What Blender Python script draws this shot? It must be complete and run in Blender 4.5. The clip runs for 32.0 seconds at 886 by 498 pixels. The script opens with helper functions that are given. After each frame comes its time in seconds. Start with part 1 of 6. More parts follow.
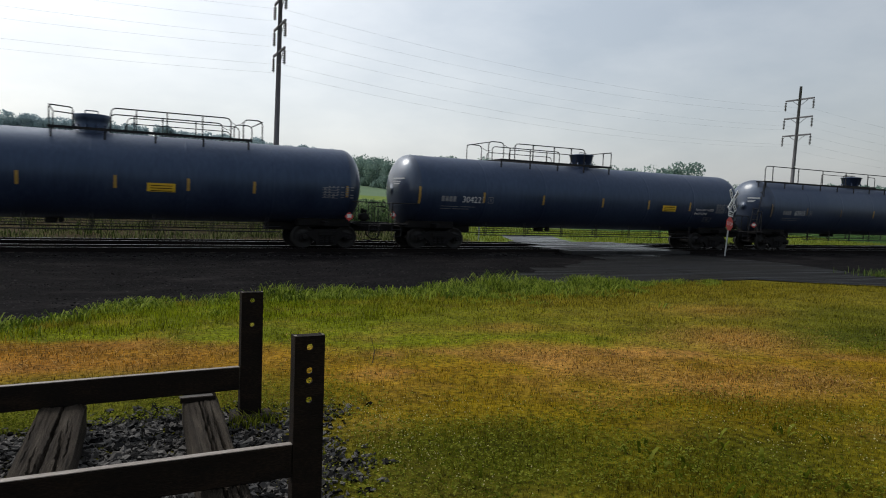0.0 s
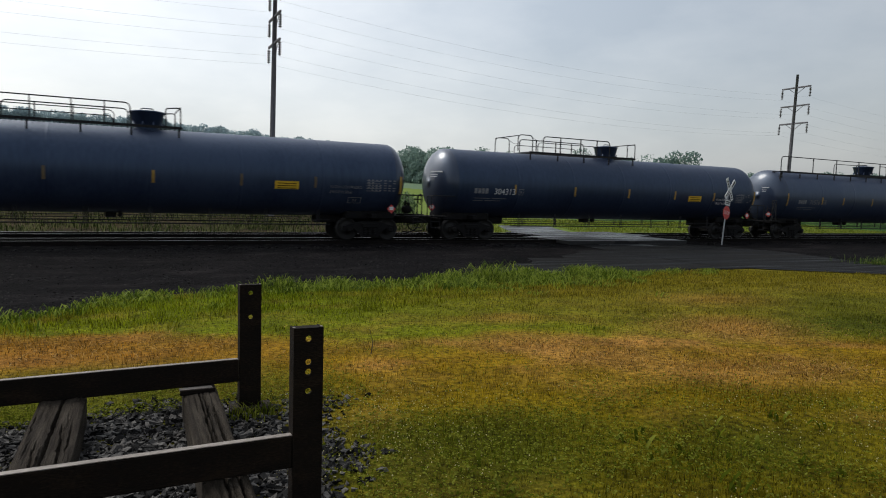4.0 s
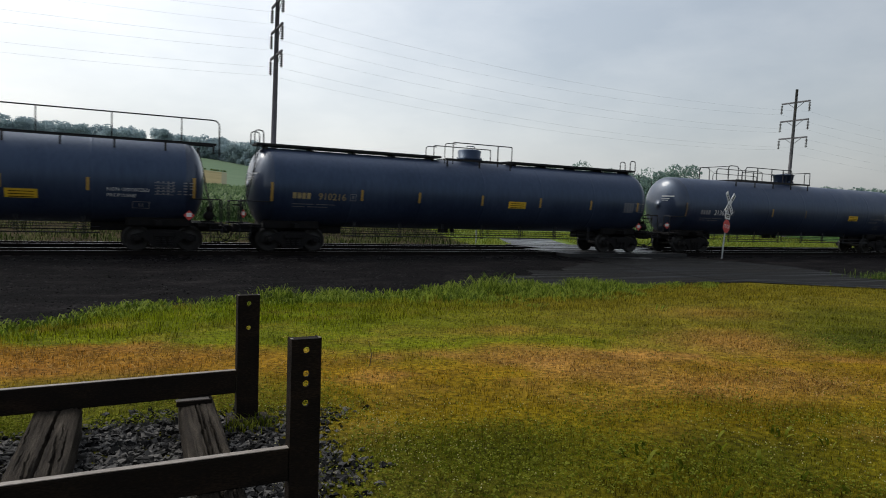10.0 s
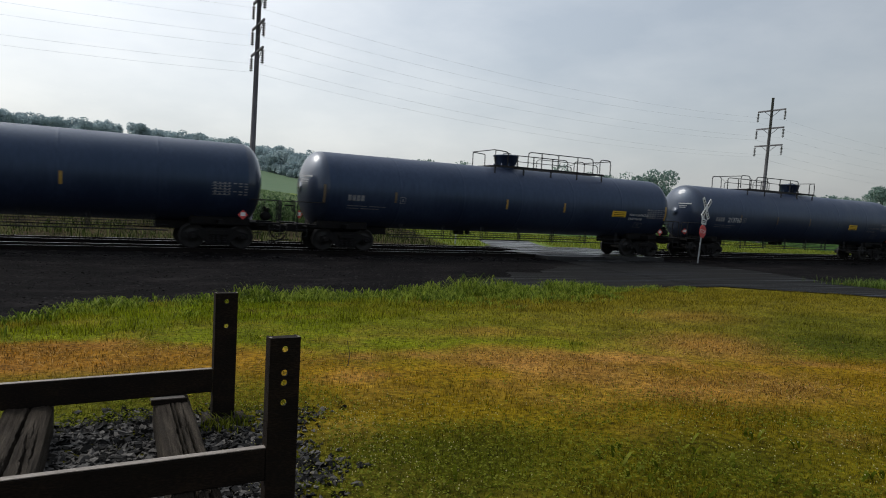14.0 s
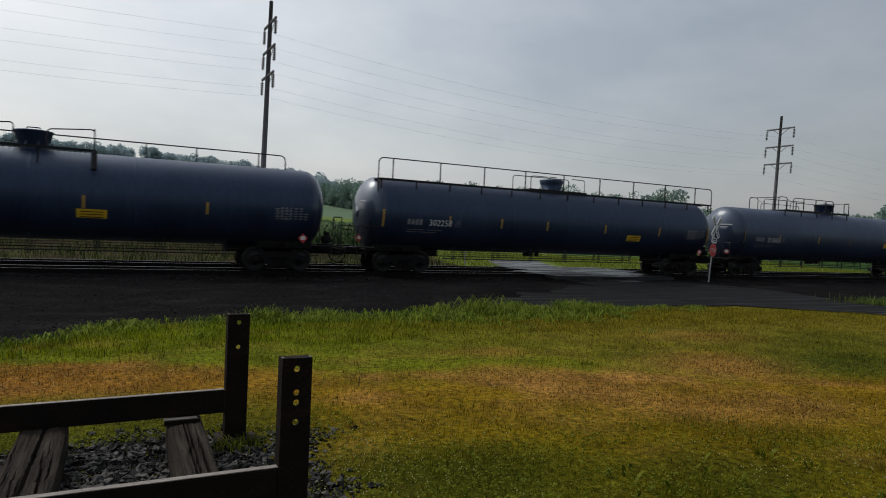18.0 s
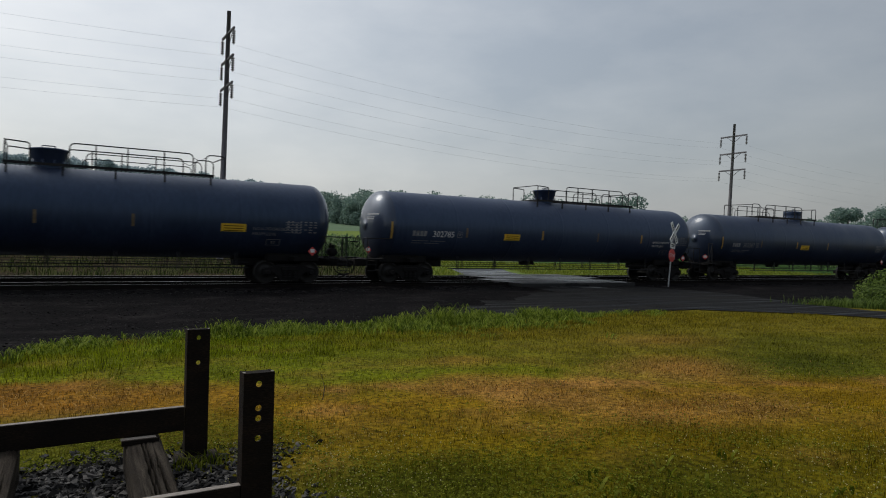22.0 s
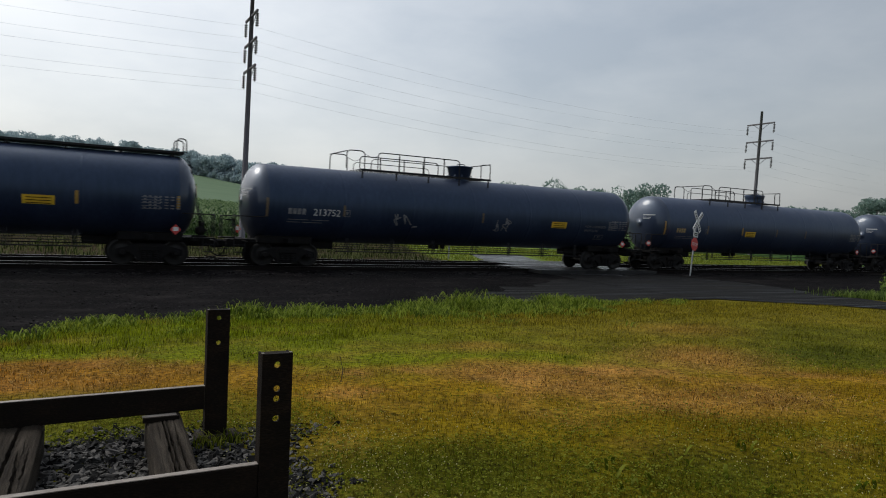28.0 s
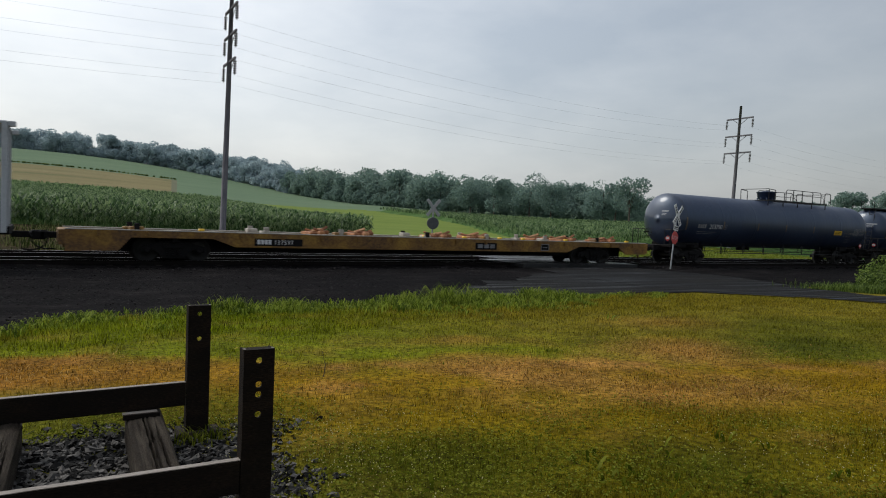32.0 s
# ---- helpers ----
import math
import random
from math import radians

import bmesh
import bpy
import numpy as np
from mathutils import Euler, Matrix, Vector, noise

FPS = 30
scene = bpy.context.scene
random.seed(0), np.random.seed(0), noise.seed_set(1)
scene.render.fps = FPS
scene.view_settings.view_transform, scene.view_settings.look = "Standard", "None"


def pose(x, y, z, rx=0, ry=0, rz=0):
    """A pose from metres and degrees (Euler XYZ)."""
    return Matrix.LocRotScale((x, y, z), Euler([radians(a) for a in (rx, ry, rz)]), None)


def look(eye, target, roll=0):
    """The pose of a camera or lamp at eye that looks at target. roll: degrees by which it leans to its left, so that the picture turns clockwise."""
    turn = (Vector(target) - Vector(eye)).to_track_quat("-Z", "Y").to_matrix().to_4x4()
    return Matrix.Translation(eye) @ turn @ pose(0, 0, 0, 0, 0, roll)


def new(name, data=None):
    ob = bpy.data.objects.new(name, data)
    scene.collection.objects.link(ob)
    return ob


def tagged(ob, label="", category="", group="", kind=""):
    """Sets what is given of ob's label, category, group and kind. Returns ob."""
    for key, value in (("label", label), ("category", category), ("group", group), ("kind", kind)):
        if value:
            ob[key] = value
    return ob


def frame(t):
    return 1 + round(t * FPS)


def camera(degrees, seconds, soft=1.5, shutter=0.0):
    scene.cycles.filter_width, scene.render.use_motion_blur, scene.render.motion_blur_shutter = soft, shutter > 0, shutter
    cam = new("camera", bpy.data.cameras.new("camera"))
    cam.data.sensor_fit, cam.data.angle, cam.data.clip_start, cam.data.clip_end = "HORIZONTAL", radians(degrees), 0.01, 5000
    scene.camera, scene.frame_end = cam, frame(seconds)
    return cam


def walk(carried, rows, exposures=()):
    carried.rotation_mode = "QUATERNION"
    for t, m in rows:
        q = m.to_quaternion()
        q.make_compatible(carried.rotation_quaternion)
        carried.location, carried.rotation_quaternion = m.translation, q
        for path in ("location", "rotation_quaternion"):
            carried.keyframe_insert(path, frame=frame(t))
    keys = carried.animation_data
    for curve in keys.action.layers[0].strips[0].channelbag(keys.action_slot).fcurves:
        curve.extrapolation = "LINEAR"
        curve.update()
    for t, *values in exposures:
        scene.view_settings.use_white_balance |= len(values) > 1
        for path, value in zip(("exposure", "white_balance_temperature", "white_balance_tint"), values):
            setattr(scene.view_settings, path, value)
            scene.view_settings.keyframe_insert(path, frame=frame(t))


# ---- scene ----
cam = camera(67.0, 32.0, soft=1.0, shutter=0.12)
# seconds, eye x y z, yaw to the left of +y, pitch up, roll
PATH = [
    (0, 0.009, 0.014, 1.794, -27.00, -3.52, 2.00),
    (0.5, 0.013, 0.011, 1.793, -26.80, -3.21, 1.99),
    (1, 0.010, 0.005, 1.793, -26.27, -3.10, 2.19),
    (1.5, 0.010, 0.006, 1.794, -26.36, -3.55, 2.19),
    (2, 0.008, 0.008, 1.798, -26.90, -4.14, 1.83),
    (2.5, 0.010, 0.012, 1.799, -27.08, -4.57, 1.60),
    (3, 0.008, 0.006, 1.794, -27.18, -4.48, 1.50),
    (3.5, 0.004, 0.001, 1.797, -27.26, -4.42, 1.55),
    (5.5, 0.002, -0.003, 1.793, -26.95, -3.39, 1.72),
    (6, -0.004, -0.001, 1.794, -27.28, -3.02, 2.01),
    (6.5, 0.001, -0.006, 1.794, -27.43, -2.92, 1.92),
    (7, -0.000, -0.005, 1.796, -27.52, -2.94, 1.95),
    (7.5, 0.001, -0.001, 1.791, -27.63, -2.92, 2.04),
    (8, 0.006, 0.001, 1.793, -27.68, -3.17, 1.92),
    (8.5, 0.002, 0.002, 1.794, -27.44, -3.27, 2.14),
    (9, 0.015, 0.011, 1.789, -27.52, -3.43, 1.80),
    (9.5, 0.016, 0.016, 1.796, -27.34, -3.49, 1.76),
    (10, 0.014, 0.019, 1.791, -27.22, -3.26, 1.94),
    (10.5, 0.011, 0.015, 1.792, -27.41, -3.15, 1.89),
    (11, 0.010, 0.013, 1.791, -28.09, -3.20, 2.01),
    (11.5, 0.003, 0.003, 1.792, -28.49, -3.45, 2.12),
    (12, 0.006, 0.010, 1.795, -27.89, -3.55, 2.25),
    (12.5, 0.006, 0.012, 1.796, -28.09, -3.57, 1.96),
    (13, 0.010, 0.014, 1.789, -28.57, -3.60, 1.82),
    (13.5, 0.008, 0.021, 1.791, -28.63, -3.31, 2.58),
    (15.5, -0.003, 0.028, 1.790, -29.77, -1.36, 2.62),
    (16, 0.005, 0.054, 1.792, -30.72, 0.26, 2.02),
    (16.5, -0.001, 0.021, 1.789, -32.14, 1.77, 3.37),
    (17, -0.019, -0.031, 1.798, -29.86, 0.16, 1.24),
    (17.5, -0.020, -0.034, 1.794, -29.42, -1.01, 2.42),
    (18, -0.019, -0.022, 1.792, -28.11, -1.41, 2.51),
    (18.5, -0.017, -0.014, 1.792, -28.10, -1.55, 2.58),
    (19, -0.016, -0.014, 1.794, -27.91, -1.65, 2.62),
    (19.5, -0.018, -0.007, 1.796, -28.22, -1.74, 2.45),
    (20, -0.022, 0.005, 1.800, -28.62, -0.85, 2.34),
    (20.5, -0.019, 0.012, 1.802, -29.04, -0.15, 1.57),
    (21, -0.014, 0.007, 1.793, -29.96, 0.17, 1.97),
    (21.5, -0.015, -0.012, 1.799, -30.96, -0.03, 2.24),
    (22, -0.010, -0.016, 1.795, -31.17, -0.50, 1.62),
    (22.5, -0.007, -0.022, 1.797, -30.96, -0.76, 1.38),
    (23, 0.000, -0.006, 1.792, -30.91, -1.12, 1.38),
    (23.5, -0.002, -0.009, 1.793, -30.97, -1.18, 1.76),
    (24, -0.004, -0.017, 1.795, -30.41, -0.99, 1.99),
    (24.5, -0.003, -0.017, 1.791, -29.91, -1.14, 1.58),
    (25, -0.001, -0.011, 1.794, -29.92, -1.57, 1.59),
    (25.5, 0.002, -0.004, 1.793, -29.96, -2.23, 1.96),
    (27.5, -0.000, -0.000, 1.793, -29.95, -2.02, 2.51),
    (28, 0.004, -0.002, 1.788, -29.50, -1.81, 2.43),
    (28.5, 0.006, 0.003, 1.790, -29.25, -1.66, 2.43),
    (29, 0.003, 0.004, 1.787, -29.32, -1.65, 2.53),
    (29.5, 0.006, -0.003, 1.787, -29.11, -1.65, 2.40),
    (30, -0.001, -0.012, 1.788, -29.18, -1.38, 2.37),
    (30.5, 0.004, -0.020, 1.787, -30.13, -1.57, 2.21),
    (31, -0.001, -0.021, 1.787, -31.03, -1.97, 2.44),
    (31.5, 0.001, -0.015, 1.788, -31.28, -2.43, 2.40),
    (32, 0.003, -0.009, 1.792, -31.01, -2.25, 2.31),
]


def aimed(x, y, z, yaw, pitch, roll):
    a, b = radians(yaw), radians(pitch)
    way = Vector((-math.sin(a) * math.cos(b), math.cos(a) * math.cos(b), math.sin(b)))
    eye = Vector((x, y, z))
    return look(eye, eye + way, roll)


EXPOSURES = [(0.0, 0.0), (13.0, 0.0), (15.5, -0.20), (16.0, -0.22), (17.0, -0.34), (18.0, -0.40), (25.5, -0.40), (27.5, -0.22), (29.0, -0.12), (32.0, -0.08)]
walk(cam, [(r[0], aimed(*r[1:])) for r in PATH], EXPOSURES)

# ---- light: a hazy overcast sky, brightest ahead and to the left ----
SUN_AZ, SUN_EL = -36.0, 46.0     # degrees from +y towards +x, and above the horizon
world = bpy.data.worlds.new("sky")
scene.world = world
world.use_nodes = True
wn, wl = world.node_tree.nodes, world.node_tree.links
wn.clear()
out = wn.new("ShaderNodeOutputWorld")
sky = wn.new("ShaderNodeTexSky")
sky.sky_type = "NISHITA"
sky.sun_disc = False
sky.sun_elevation, sky.sun_rotation = radians(SUN_EL), radians(SUN_AZ)
sky.air_density, sky.dust_density, sky.ozone_density = 1.2, 4.0, 1.0
skybg = wn.new("ShaderNodeBackground")
skybg.inputs[1].default_value = 0.05
wl.new(sky.outputs[0], skybg.inputs[0])
co = wn.new("ShaderNodeTexCoord")
mapn = wn.new("ShaderNodeMapping")
mapn.inputs["Scale"].default_value = (1.0, 1.0, 2.6)
wl.new(co.outputs["Generated"], mapn.inputs[0])
cl = wn.new("ShaderNodeTexNoise")
cl.inputs["Scale"].default_value, cl.inputs["Detail"].default_value, cl.inputs["Roughness"].default_value = 2.3, 7.0, 0.55
wl.new(mapn.outputs[0], cl.inputs["Vector"])
clr = wn.new("ShaderNodeValToRGB")
clr.color_ramp.elements[0].position, clr.color_ramp.elements[0].color = 0.30, (0.345, 0.38, 0.42, 1)
clr.color_ramp.elements[1].position, clr.color_ramp.elements[1].color = 0.72, (0.575, 0.59, 0.60, 1)
wl.new(cl.outputs[0], clr.inputs[0])
# the cloud layer is thinner and brighter round the hidden sun
sd = wn.new("ShaderNodeVectorMath")
sd.operation = "DOT_PRODUCT"
a, b = radians(SUN_AZ + 11), radians(SUN_EL * 0.6)
sd.inputs[1].default_value = (math.sin(a) * math.cos(b), math.cos(a) * math.cos(b), math.sin(b))
nrm = wn.new("ShaderNodeVectorMath")
nrm.operation = "NORMALIZE"
wl.new(co.outputs["Generated"], nrm.inputs[0])
wl.new(nrm.outputs[0], sd.inputs[0])
gl = wn.new("ShaderNodeMapRange")
gl.inputs[1].default_value, gl.inputs[2].default_value, gl.inputs[3].default_value, gl.inputs[4].default_value = 0.0, 1.0, 0.64, 1.45
wl.new(sd.outputs["Value"], gl.inputs[0])
# and a broad aureole lies round the sun itself
sd2 = wn.new("ShaderNodeVectorMath")
sd2.operation = "DOT_PRODUCT"
a, b = radians(SUN_AZ), radians(SUN_EL)
sd2.inputs[1].default_value = (math.sin(a) * math.cos(b), math.cos(a) * math.cos(b), math.sin(b))
wl.new(nrm.outputs[0], sd2.inputs[0])
pos = wn.new("ShaderNodeMath")
pos.operation = "MAXIMUM"
wl.new(sd2.outputs["Value"], pos.inputs[0])
pw = wn.new("ShaderNodeMath")
pw.operation = "POWER"
wl.new(pos.outputs[0], pw.inputs[0])
pw.inputs[1].default_value = 20.0
halo = wn.new("ShaderNodeMath")
halo.operation = "MULTIPLY_ADD"
wl.new(pw.outputs[0], halo.inputs[0])
halo.inputs[1].default_value = 8.0
wl.new(gl.outputs[0], halo.inputs[2])
cb = wn.new("ShaderNodeBackground")
wl.new(clr.outputs[0], cb.inputs[0])
wl.new(halo.outputs[0], cb.inputs[1])
add = wn.new("ShaderNodeAddShader")
wl.new(skybg.outputs[0], add.inputs[0])
wl.new(cb.outputs[0], add.inputs[1])
wl.new(add.outputs[0], out.inputs[0])

sun = new("sun", bpy.data.lights.new("sun", "SUN"))
sun.data.energy, sun.data.angle, sun.data.color = 1.0, radians(20), (1.0, 0.95, 0.86)
sa, sb = radians(SUN_AZ), radians(SUN_EL)
sun.matrix_world = look((60 * math.sin(sa) * math.cos(sb), 60 * math.cos(sa) * math.cos(sb), 60 * math.sin(sb)), (0, 0, 0))


# ---- materials ----
def let_through(m, colour, share):
    """Lets a share of the light pass through thin leaves."""
    n, l = m.node_tree.nodes, m.node_tree.links
    tr, mx = n.new("ShaderNodeBsdfTranslucent"), n.new("ShaderNodeMixShader")
    l.new(colour, tr.inputs[0])
    mx.inputs[0].default_value = share
    l.new(n["Principled BSDF"].outputs[0], mx.inputs[1])
    l.new(tr.outputs[0], mx.inputs[2])
    l.new(mx.outputs[0], n["Material Output"].inputs[0])


def material(name, cols, scale=4.0, fine=40.0, rough=0.8, rough2=None, metal=0.0, bump=0.0, island=0.0, stretch=(1, 1, 1), coat=0.0, coat_rough=0.08, spec=0.5, obj=0.0, thin=0.0):
    """A surface of two or three mixed colours, uneven at two scales, in metres."""
    m = bpy.data.materials.new(name)
    m.use_nodes = True
    n, l = m.node_tree.nodes, m.node_tree.links
    p = n["Principled BSDF"]
    tc = n.new("ShaderNodeTexCoord")
    mp = n.new("ShaderNodeMapping")
    mp.inputs["Scale"].default_value = stretch
    l.new(tc.outputs["Object"], mp.inputs[0])
    n1, n2 = n.new("ShaderNodeTexNoise"), n.new("ShaderNodeTexNoise")
    n1.inputs["Scale"].default_value, n1.inputs["Detail"].default_value = scale, 5.0
    n2.inputs["Scale"].default_value, n2.inputs["Detail"].default_value = fine, 4.0
    l.new(mp.outputs[0], n1.inputs["Vector"])
    l.new(mp.outputs[0], n2.inputs["Vector"])
    mix = n.new("ShaderNodeMath")
    mix.operation = "MULTIPLY_ADD"
    mix.inputs[1].default_value = 0.45
    l.new(n2.outputs[0], mix.inputs[0])
    sc = n.new("ShaderNodeMath")
    sc.operation = "MULTIPLY"
    sc.inputs[1].default_value = 0.55
    l.new(n1.outputs[0], sc.inputs[0])
    l.new(sc.outputs[0], mix.inputs[2])
    value = mix.outputs[0]
    for amount, source in ((island, "island"), (obj, "object")):
        if amount:
            if source == "island":
                g = n.new("ShaderNodeNewGeometry")
                rnd = g.outputs["Random Per Island"]
            else:
                g = n.new("ShaderNodeObjectInfo")
                rnd = g.outputs["Random"]
            s2 = n.new("ShaderNodeMath")
            s2.operation = "MULTIPLY_ADD"
            s2.inputs[1].default_value, s2.inputs[2].default_value = amount, -amount / 2
            l.new(rnd, s2.inputs[0])
            a2 = n.new("ShaderNodeMath")
            a2.operation = "ADD"
            l.new(value, a2.inputs[0])
            l.new(s2.outputs[0], a2.inputs[1])
            value = a2.outputs[0]
    ramp = n.new("ShaderNodeValToRGB")
    e = ramp.color_ramp.elements
    while len(e) < len(cols):
        e.new(0.5)
    for i, c in enumerate(cols):
        e[i].position = 0.34 + 0.32 * i / max(1, len(cols) - 1)
        e[i].color = (*c, 1)
    l.new(value, ramp.inputs[0])
    l.new(ramp.outputs[0], p.inputs["Base Color"])
    p.inputs["Metallic"].default_value = metal
    p.inputs["Specular IOR Level"].default_value = spec
    p.inputs["Coat Weight"].default_value = coat
    p.inputs["Coat Roughness"].default_value = coat_rough
    if rough2 is None:
        p.inputs["Roughness"].default_value = rough
    else:
        rr = n.new("ShaderNodeMapRange")
        rr.inputs[1].default_value, rr.inputs[2].default_value = 0.35, 0.65
        rr.inputs[3].default_value, rr.inputs[4].default_value = rough, rough2
        l.new(n1.outputs[0], rr.inputs[0])
        l.new(rr.outputs[0], p.inputs["Roughness"])
    if bump:
        bp = n.new("ShaderNodeBump")
        bp.inputs["Strength"].default_value, bp.inputs["Distance"].default_value = 1.0, bump
        l.new(n2.outputs[0], bp.inputs["Height"])
        l.new(bp.outputs[0], p.inputs["Normal"])
    if thin:
        let_through(m, ramp.outputs[0], thin)
    return m


M = {}
M["tank"] = material("black_tank_paint", [(0.012, 0.018, 0.040), (0.019, 0.027, 0.056), (0.030, 0.041, 0.076)], 0.9, 9, 0.38, 0.52, bump=0.0008, stretch=(0.9, 1, 0.14), obj=0.25, spec=0.65, coat=0.05, coat_rough=0.15)
M["tank_head"] = material("glossy_tank_head", [(0.012, 0.017, 0.034), (0.020, 0.027, 0.050)], 0.9, 9, 0.40, 0.52, stretch=(1, 1, 0.3), obj=0.25, spec=0.5, coat=0.7, coat_rough=0.08)
for key in ("tank", "tank_head"):
    M[key].node_tree.nodes["Principled BSDF"].inputs["Specular Tint"].default_value = (0.48, 0.70, 1.0, 1)
M["frame"] = material("grimy_black_steel", [(0.005, 0.005, 0.006), (0.009, 0.0085, 0.009), (0.019, 0.017, 0.015)], 5, 40, 0.7, 0.9, bump=0.003, spec=0.15)
M["railing"] = material("black_pipe", [(0.010, 0.010, 0.011), (0.022, 0.022, 0.024)], 6, 50, 0.6, spec=0.2)
M["wheel"] = material("wheel_steel", [(0.008, 0.0075, 0.0075), (0.020, 0.018, 0.016)], 6, 50, 0.55, 0.8, metal=0.2)
M["stripe"] = material("yellow_reflector", [(0.28, 0.16, 0.03), (0.44, 0.27, 0.05)], 6, 60, 0.5)
M["stripe_dull"] = material("dull_reflector", [(0.09, 0.065, 0.04), (0.17, 0.12, 0.06)], 6, 60, 0.6)
M["panel"] = material("yellow_panel", [(0.60, 0.36, 0.02), (0.78, 0.50, 0.03)], 6, 60, 0.5)
M["white"] = material("white_stencil", [(0.55, 0.56, 0.57), (0.75, 0.75, 0.75)], 5, 60, 0.6)
M["dim"] = material("worn_stencil", [(0.10, 0.10, 0.11), (0.28, 0.28, 0.29)], 5, 60, 0.7)
M["gold"] = material("ochre_stencil", [(0.20, 0.15, 0.07), (0.42, 0.32, 0.14)], 5, 60, 0.6)
M["red"] = material("red_sign", [(0.45, 0.03, 0.03), (0.62, 0.06, 0.05)], 8, 60, 0.5)
M["rail"] = material("rail_steel", [(0.008, 0.007, 0.007), (0.016, 0.013, 0.012)], 4, 40, 0.8, 0.95, spec=0.08)
M["railhead"] = material("polished_rail_head", [(0.36, 0.36, 0.37), (0.52, 0.52, 0.52)], 6, 60, 0.40, 0.55, metal=1.0)
M["tie"] = material("weathered_tie", [(0.010, 0.009, 0.008), (0.022, 0.019, 0.017), (0.040, 0.035, 0.030)], 3, 50, 0.9, 0.98, bump=0.006, stretch=(6, 1, 6), obj=0.2, spec=0.03)
M["ballast"] = material("dark_wet_gravel", [(0.0016, 0.0015, 0.0017), (0.0062, 0.0056, 0.0060), (0.024, 0.0215, 0.0215)], 1.6, 16, 0.85, 0.97, bump=0.07, spec=0.02, stretch=(0.45, 1, 1))
M["asphalt"] = material("wet_asphalt", [(0.010, 0.010, 0.011), (0.018, 0.018, 0.019), (0.034, 0.033, 0.032)], 0.7, 40, 0.08, 0.88, bump=0.002, spec=0.3, stretch=(0.30, 1.8, 1))
M["asphalt_dry"] = material("old_asphalt", [(0.004, 0.004, 0.0042), (0.010, 0.010, 0.010), (0.026, 0.025, 0.024)], 0.9, 30, 0.40, 0.98, bump=0.012, spec=0.035, stretch=(0.16, 2.2, 1))
M["stone"] = material("grey_stone", [(0.004, 0.0037, 0.0035), (0.017, 0.0158, 0.015), (0.092, 0.086, 0.080)], 8, 60, 0.6, 0.85, island=1.0, spec=0.15)
M["stone_dark"] = material("dark_stone", [(0.003, 0.0028, 0.003), (0.012, 0.011, 0.0112), (0.038, 0.035, 0.035)], 8, 60, 0.75, 0.95, bump=0.006, island=1.0, spec=0.06)
M["beam"] = material("dark_painted_steel", [(0.0045, 0.0033, 0.0026), (0.010, 0.007, 0.005), (0.026, 0.017, 0.011)], 5, 70, 0.65, 0.9, bump=0.006, stretch=(0.6, 2, 2), spec=0.1)
# Worn edge tone with the wet sky sheen put into its colour.
M["worn_edge"] = material("worn_edge_with_sky_sheen", [(0.11, 0.092, 0.076), (0.22, 0.19, 0.165), (0.33, 0.30, 0.27)], 9, 60, 0.55, 0.8, stretch=(0.6, 3, 3), spec=0.25)
M["old_tie"] = material("cracked_grey_timber", [(0.012, 0.009, 0.0065), (0.040, 0.032, 0.024), (0.085, 0.071, 0.056)], 4, 60, 0.9, 0.98, bump=0.016, stretch=(8, 0.6, 4), spec=0.1)
# Weathered grey wood, paled and blued further to stand for haze.
M["pole"] = material("hazed_weathered_pole", [(0.085, 0.082, 0.092), (0.145, 0.140, 0.152), (0.21, 0.20, 0.21)], 2, 30, 0.85, bump=0.01, stretch=(4, 4, 0.5), spec=0.1)
M["insulator"] = material("brown_insulator", [(0.08, 0.07, 0.07), (0.16, 0.15, 0.15)], 8, 60, 0.3)
M["wire"] = material("aluminium_wire", [(0.55, 0.56, 0.57), (0.70, 0.71, 0.72)], 4, 40, 0.5, metal=0.2)
M["signwhite"] = material("sign_white", [(0.55, 0.56, 0.56), (0.75, 0.75, 0.74)], 6, 60, 0.5)
M["signgrey"] = material("sign_back", [(0.26, 0.27, 0.28), (0.40, 0.41, 0.41)], 6, 60, 0.5, metal=0.3)
M["signdark"] = material("dark_sign_back", [(0.055, 0.06, 0.065), (0.10, 0.105, 0.11)], 6, 60, 0.6)
M["flat"] = material("rusty_yellow_paint", [(0.07, 0.030, 0.010), (0.19, 0.095, 0.020), (0.33, 0.19, 0.035)], 1.2, 14, 0.6, 0.85, bump=0.003)
M["orange"] = material("rusty_orange_steel", [(0.18, 0.062, 0.025), (0.33, 0.14, 0.055), (0.45, 0.26, 0.135)], 4, 30, 0.7, 0.9, bump=0.004, island=0.4)
M["palesteel"] = material("pale_deck_plate", [(0.26, 0.23, 0.19), (0.45, 0.42, 0.36)], 3, 30, 0.55, 0.8)
M["greycar"] = material("grey_car_paint", [(0.38, 0.40, 0.42), (0.52, 0.54, 0.55)], 1.2, 20, 0.5, 0.7)
M["bark"] = material("bark", [(0.05, 0.04, 0.03), (0.11, 0.09, 0.07)], 3, 30, 0.9, bump=0.02)
# Leaf tones lightened and blued to stand for distance haze, most on the hill.
M["leaf"] = material("hazed_broad_foliage", [(0.150, 0.222, 0.198), (0.190, 0.270, 0.232), (0.235, 0.320, 0.258)], 0.06, 0.8, 0.95, island=0.3, spec=0.0, thin=0.5)
M["leaf_hill"] = material("hazed_hill_foliage", [(0.30, 0.385, 0.425), (0.34, 0.425, 0.45), (0.375, 0.46, 0.465)], 0.06, 0.8, 0.95, island=0.12, spec=0.0, thin=0.5)
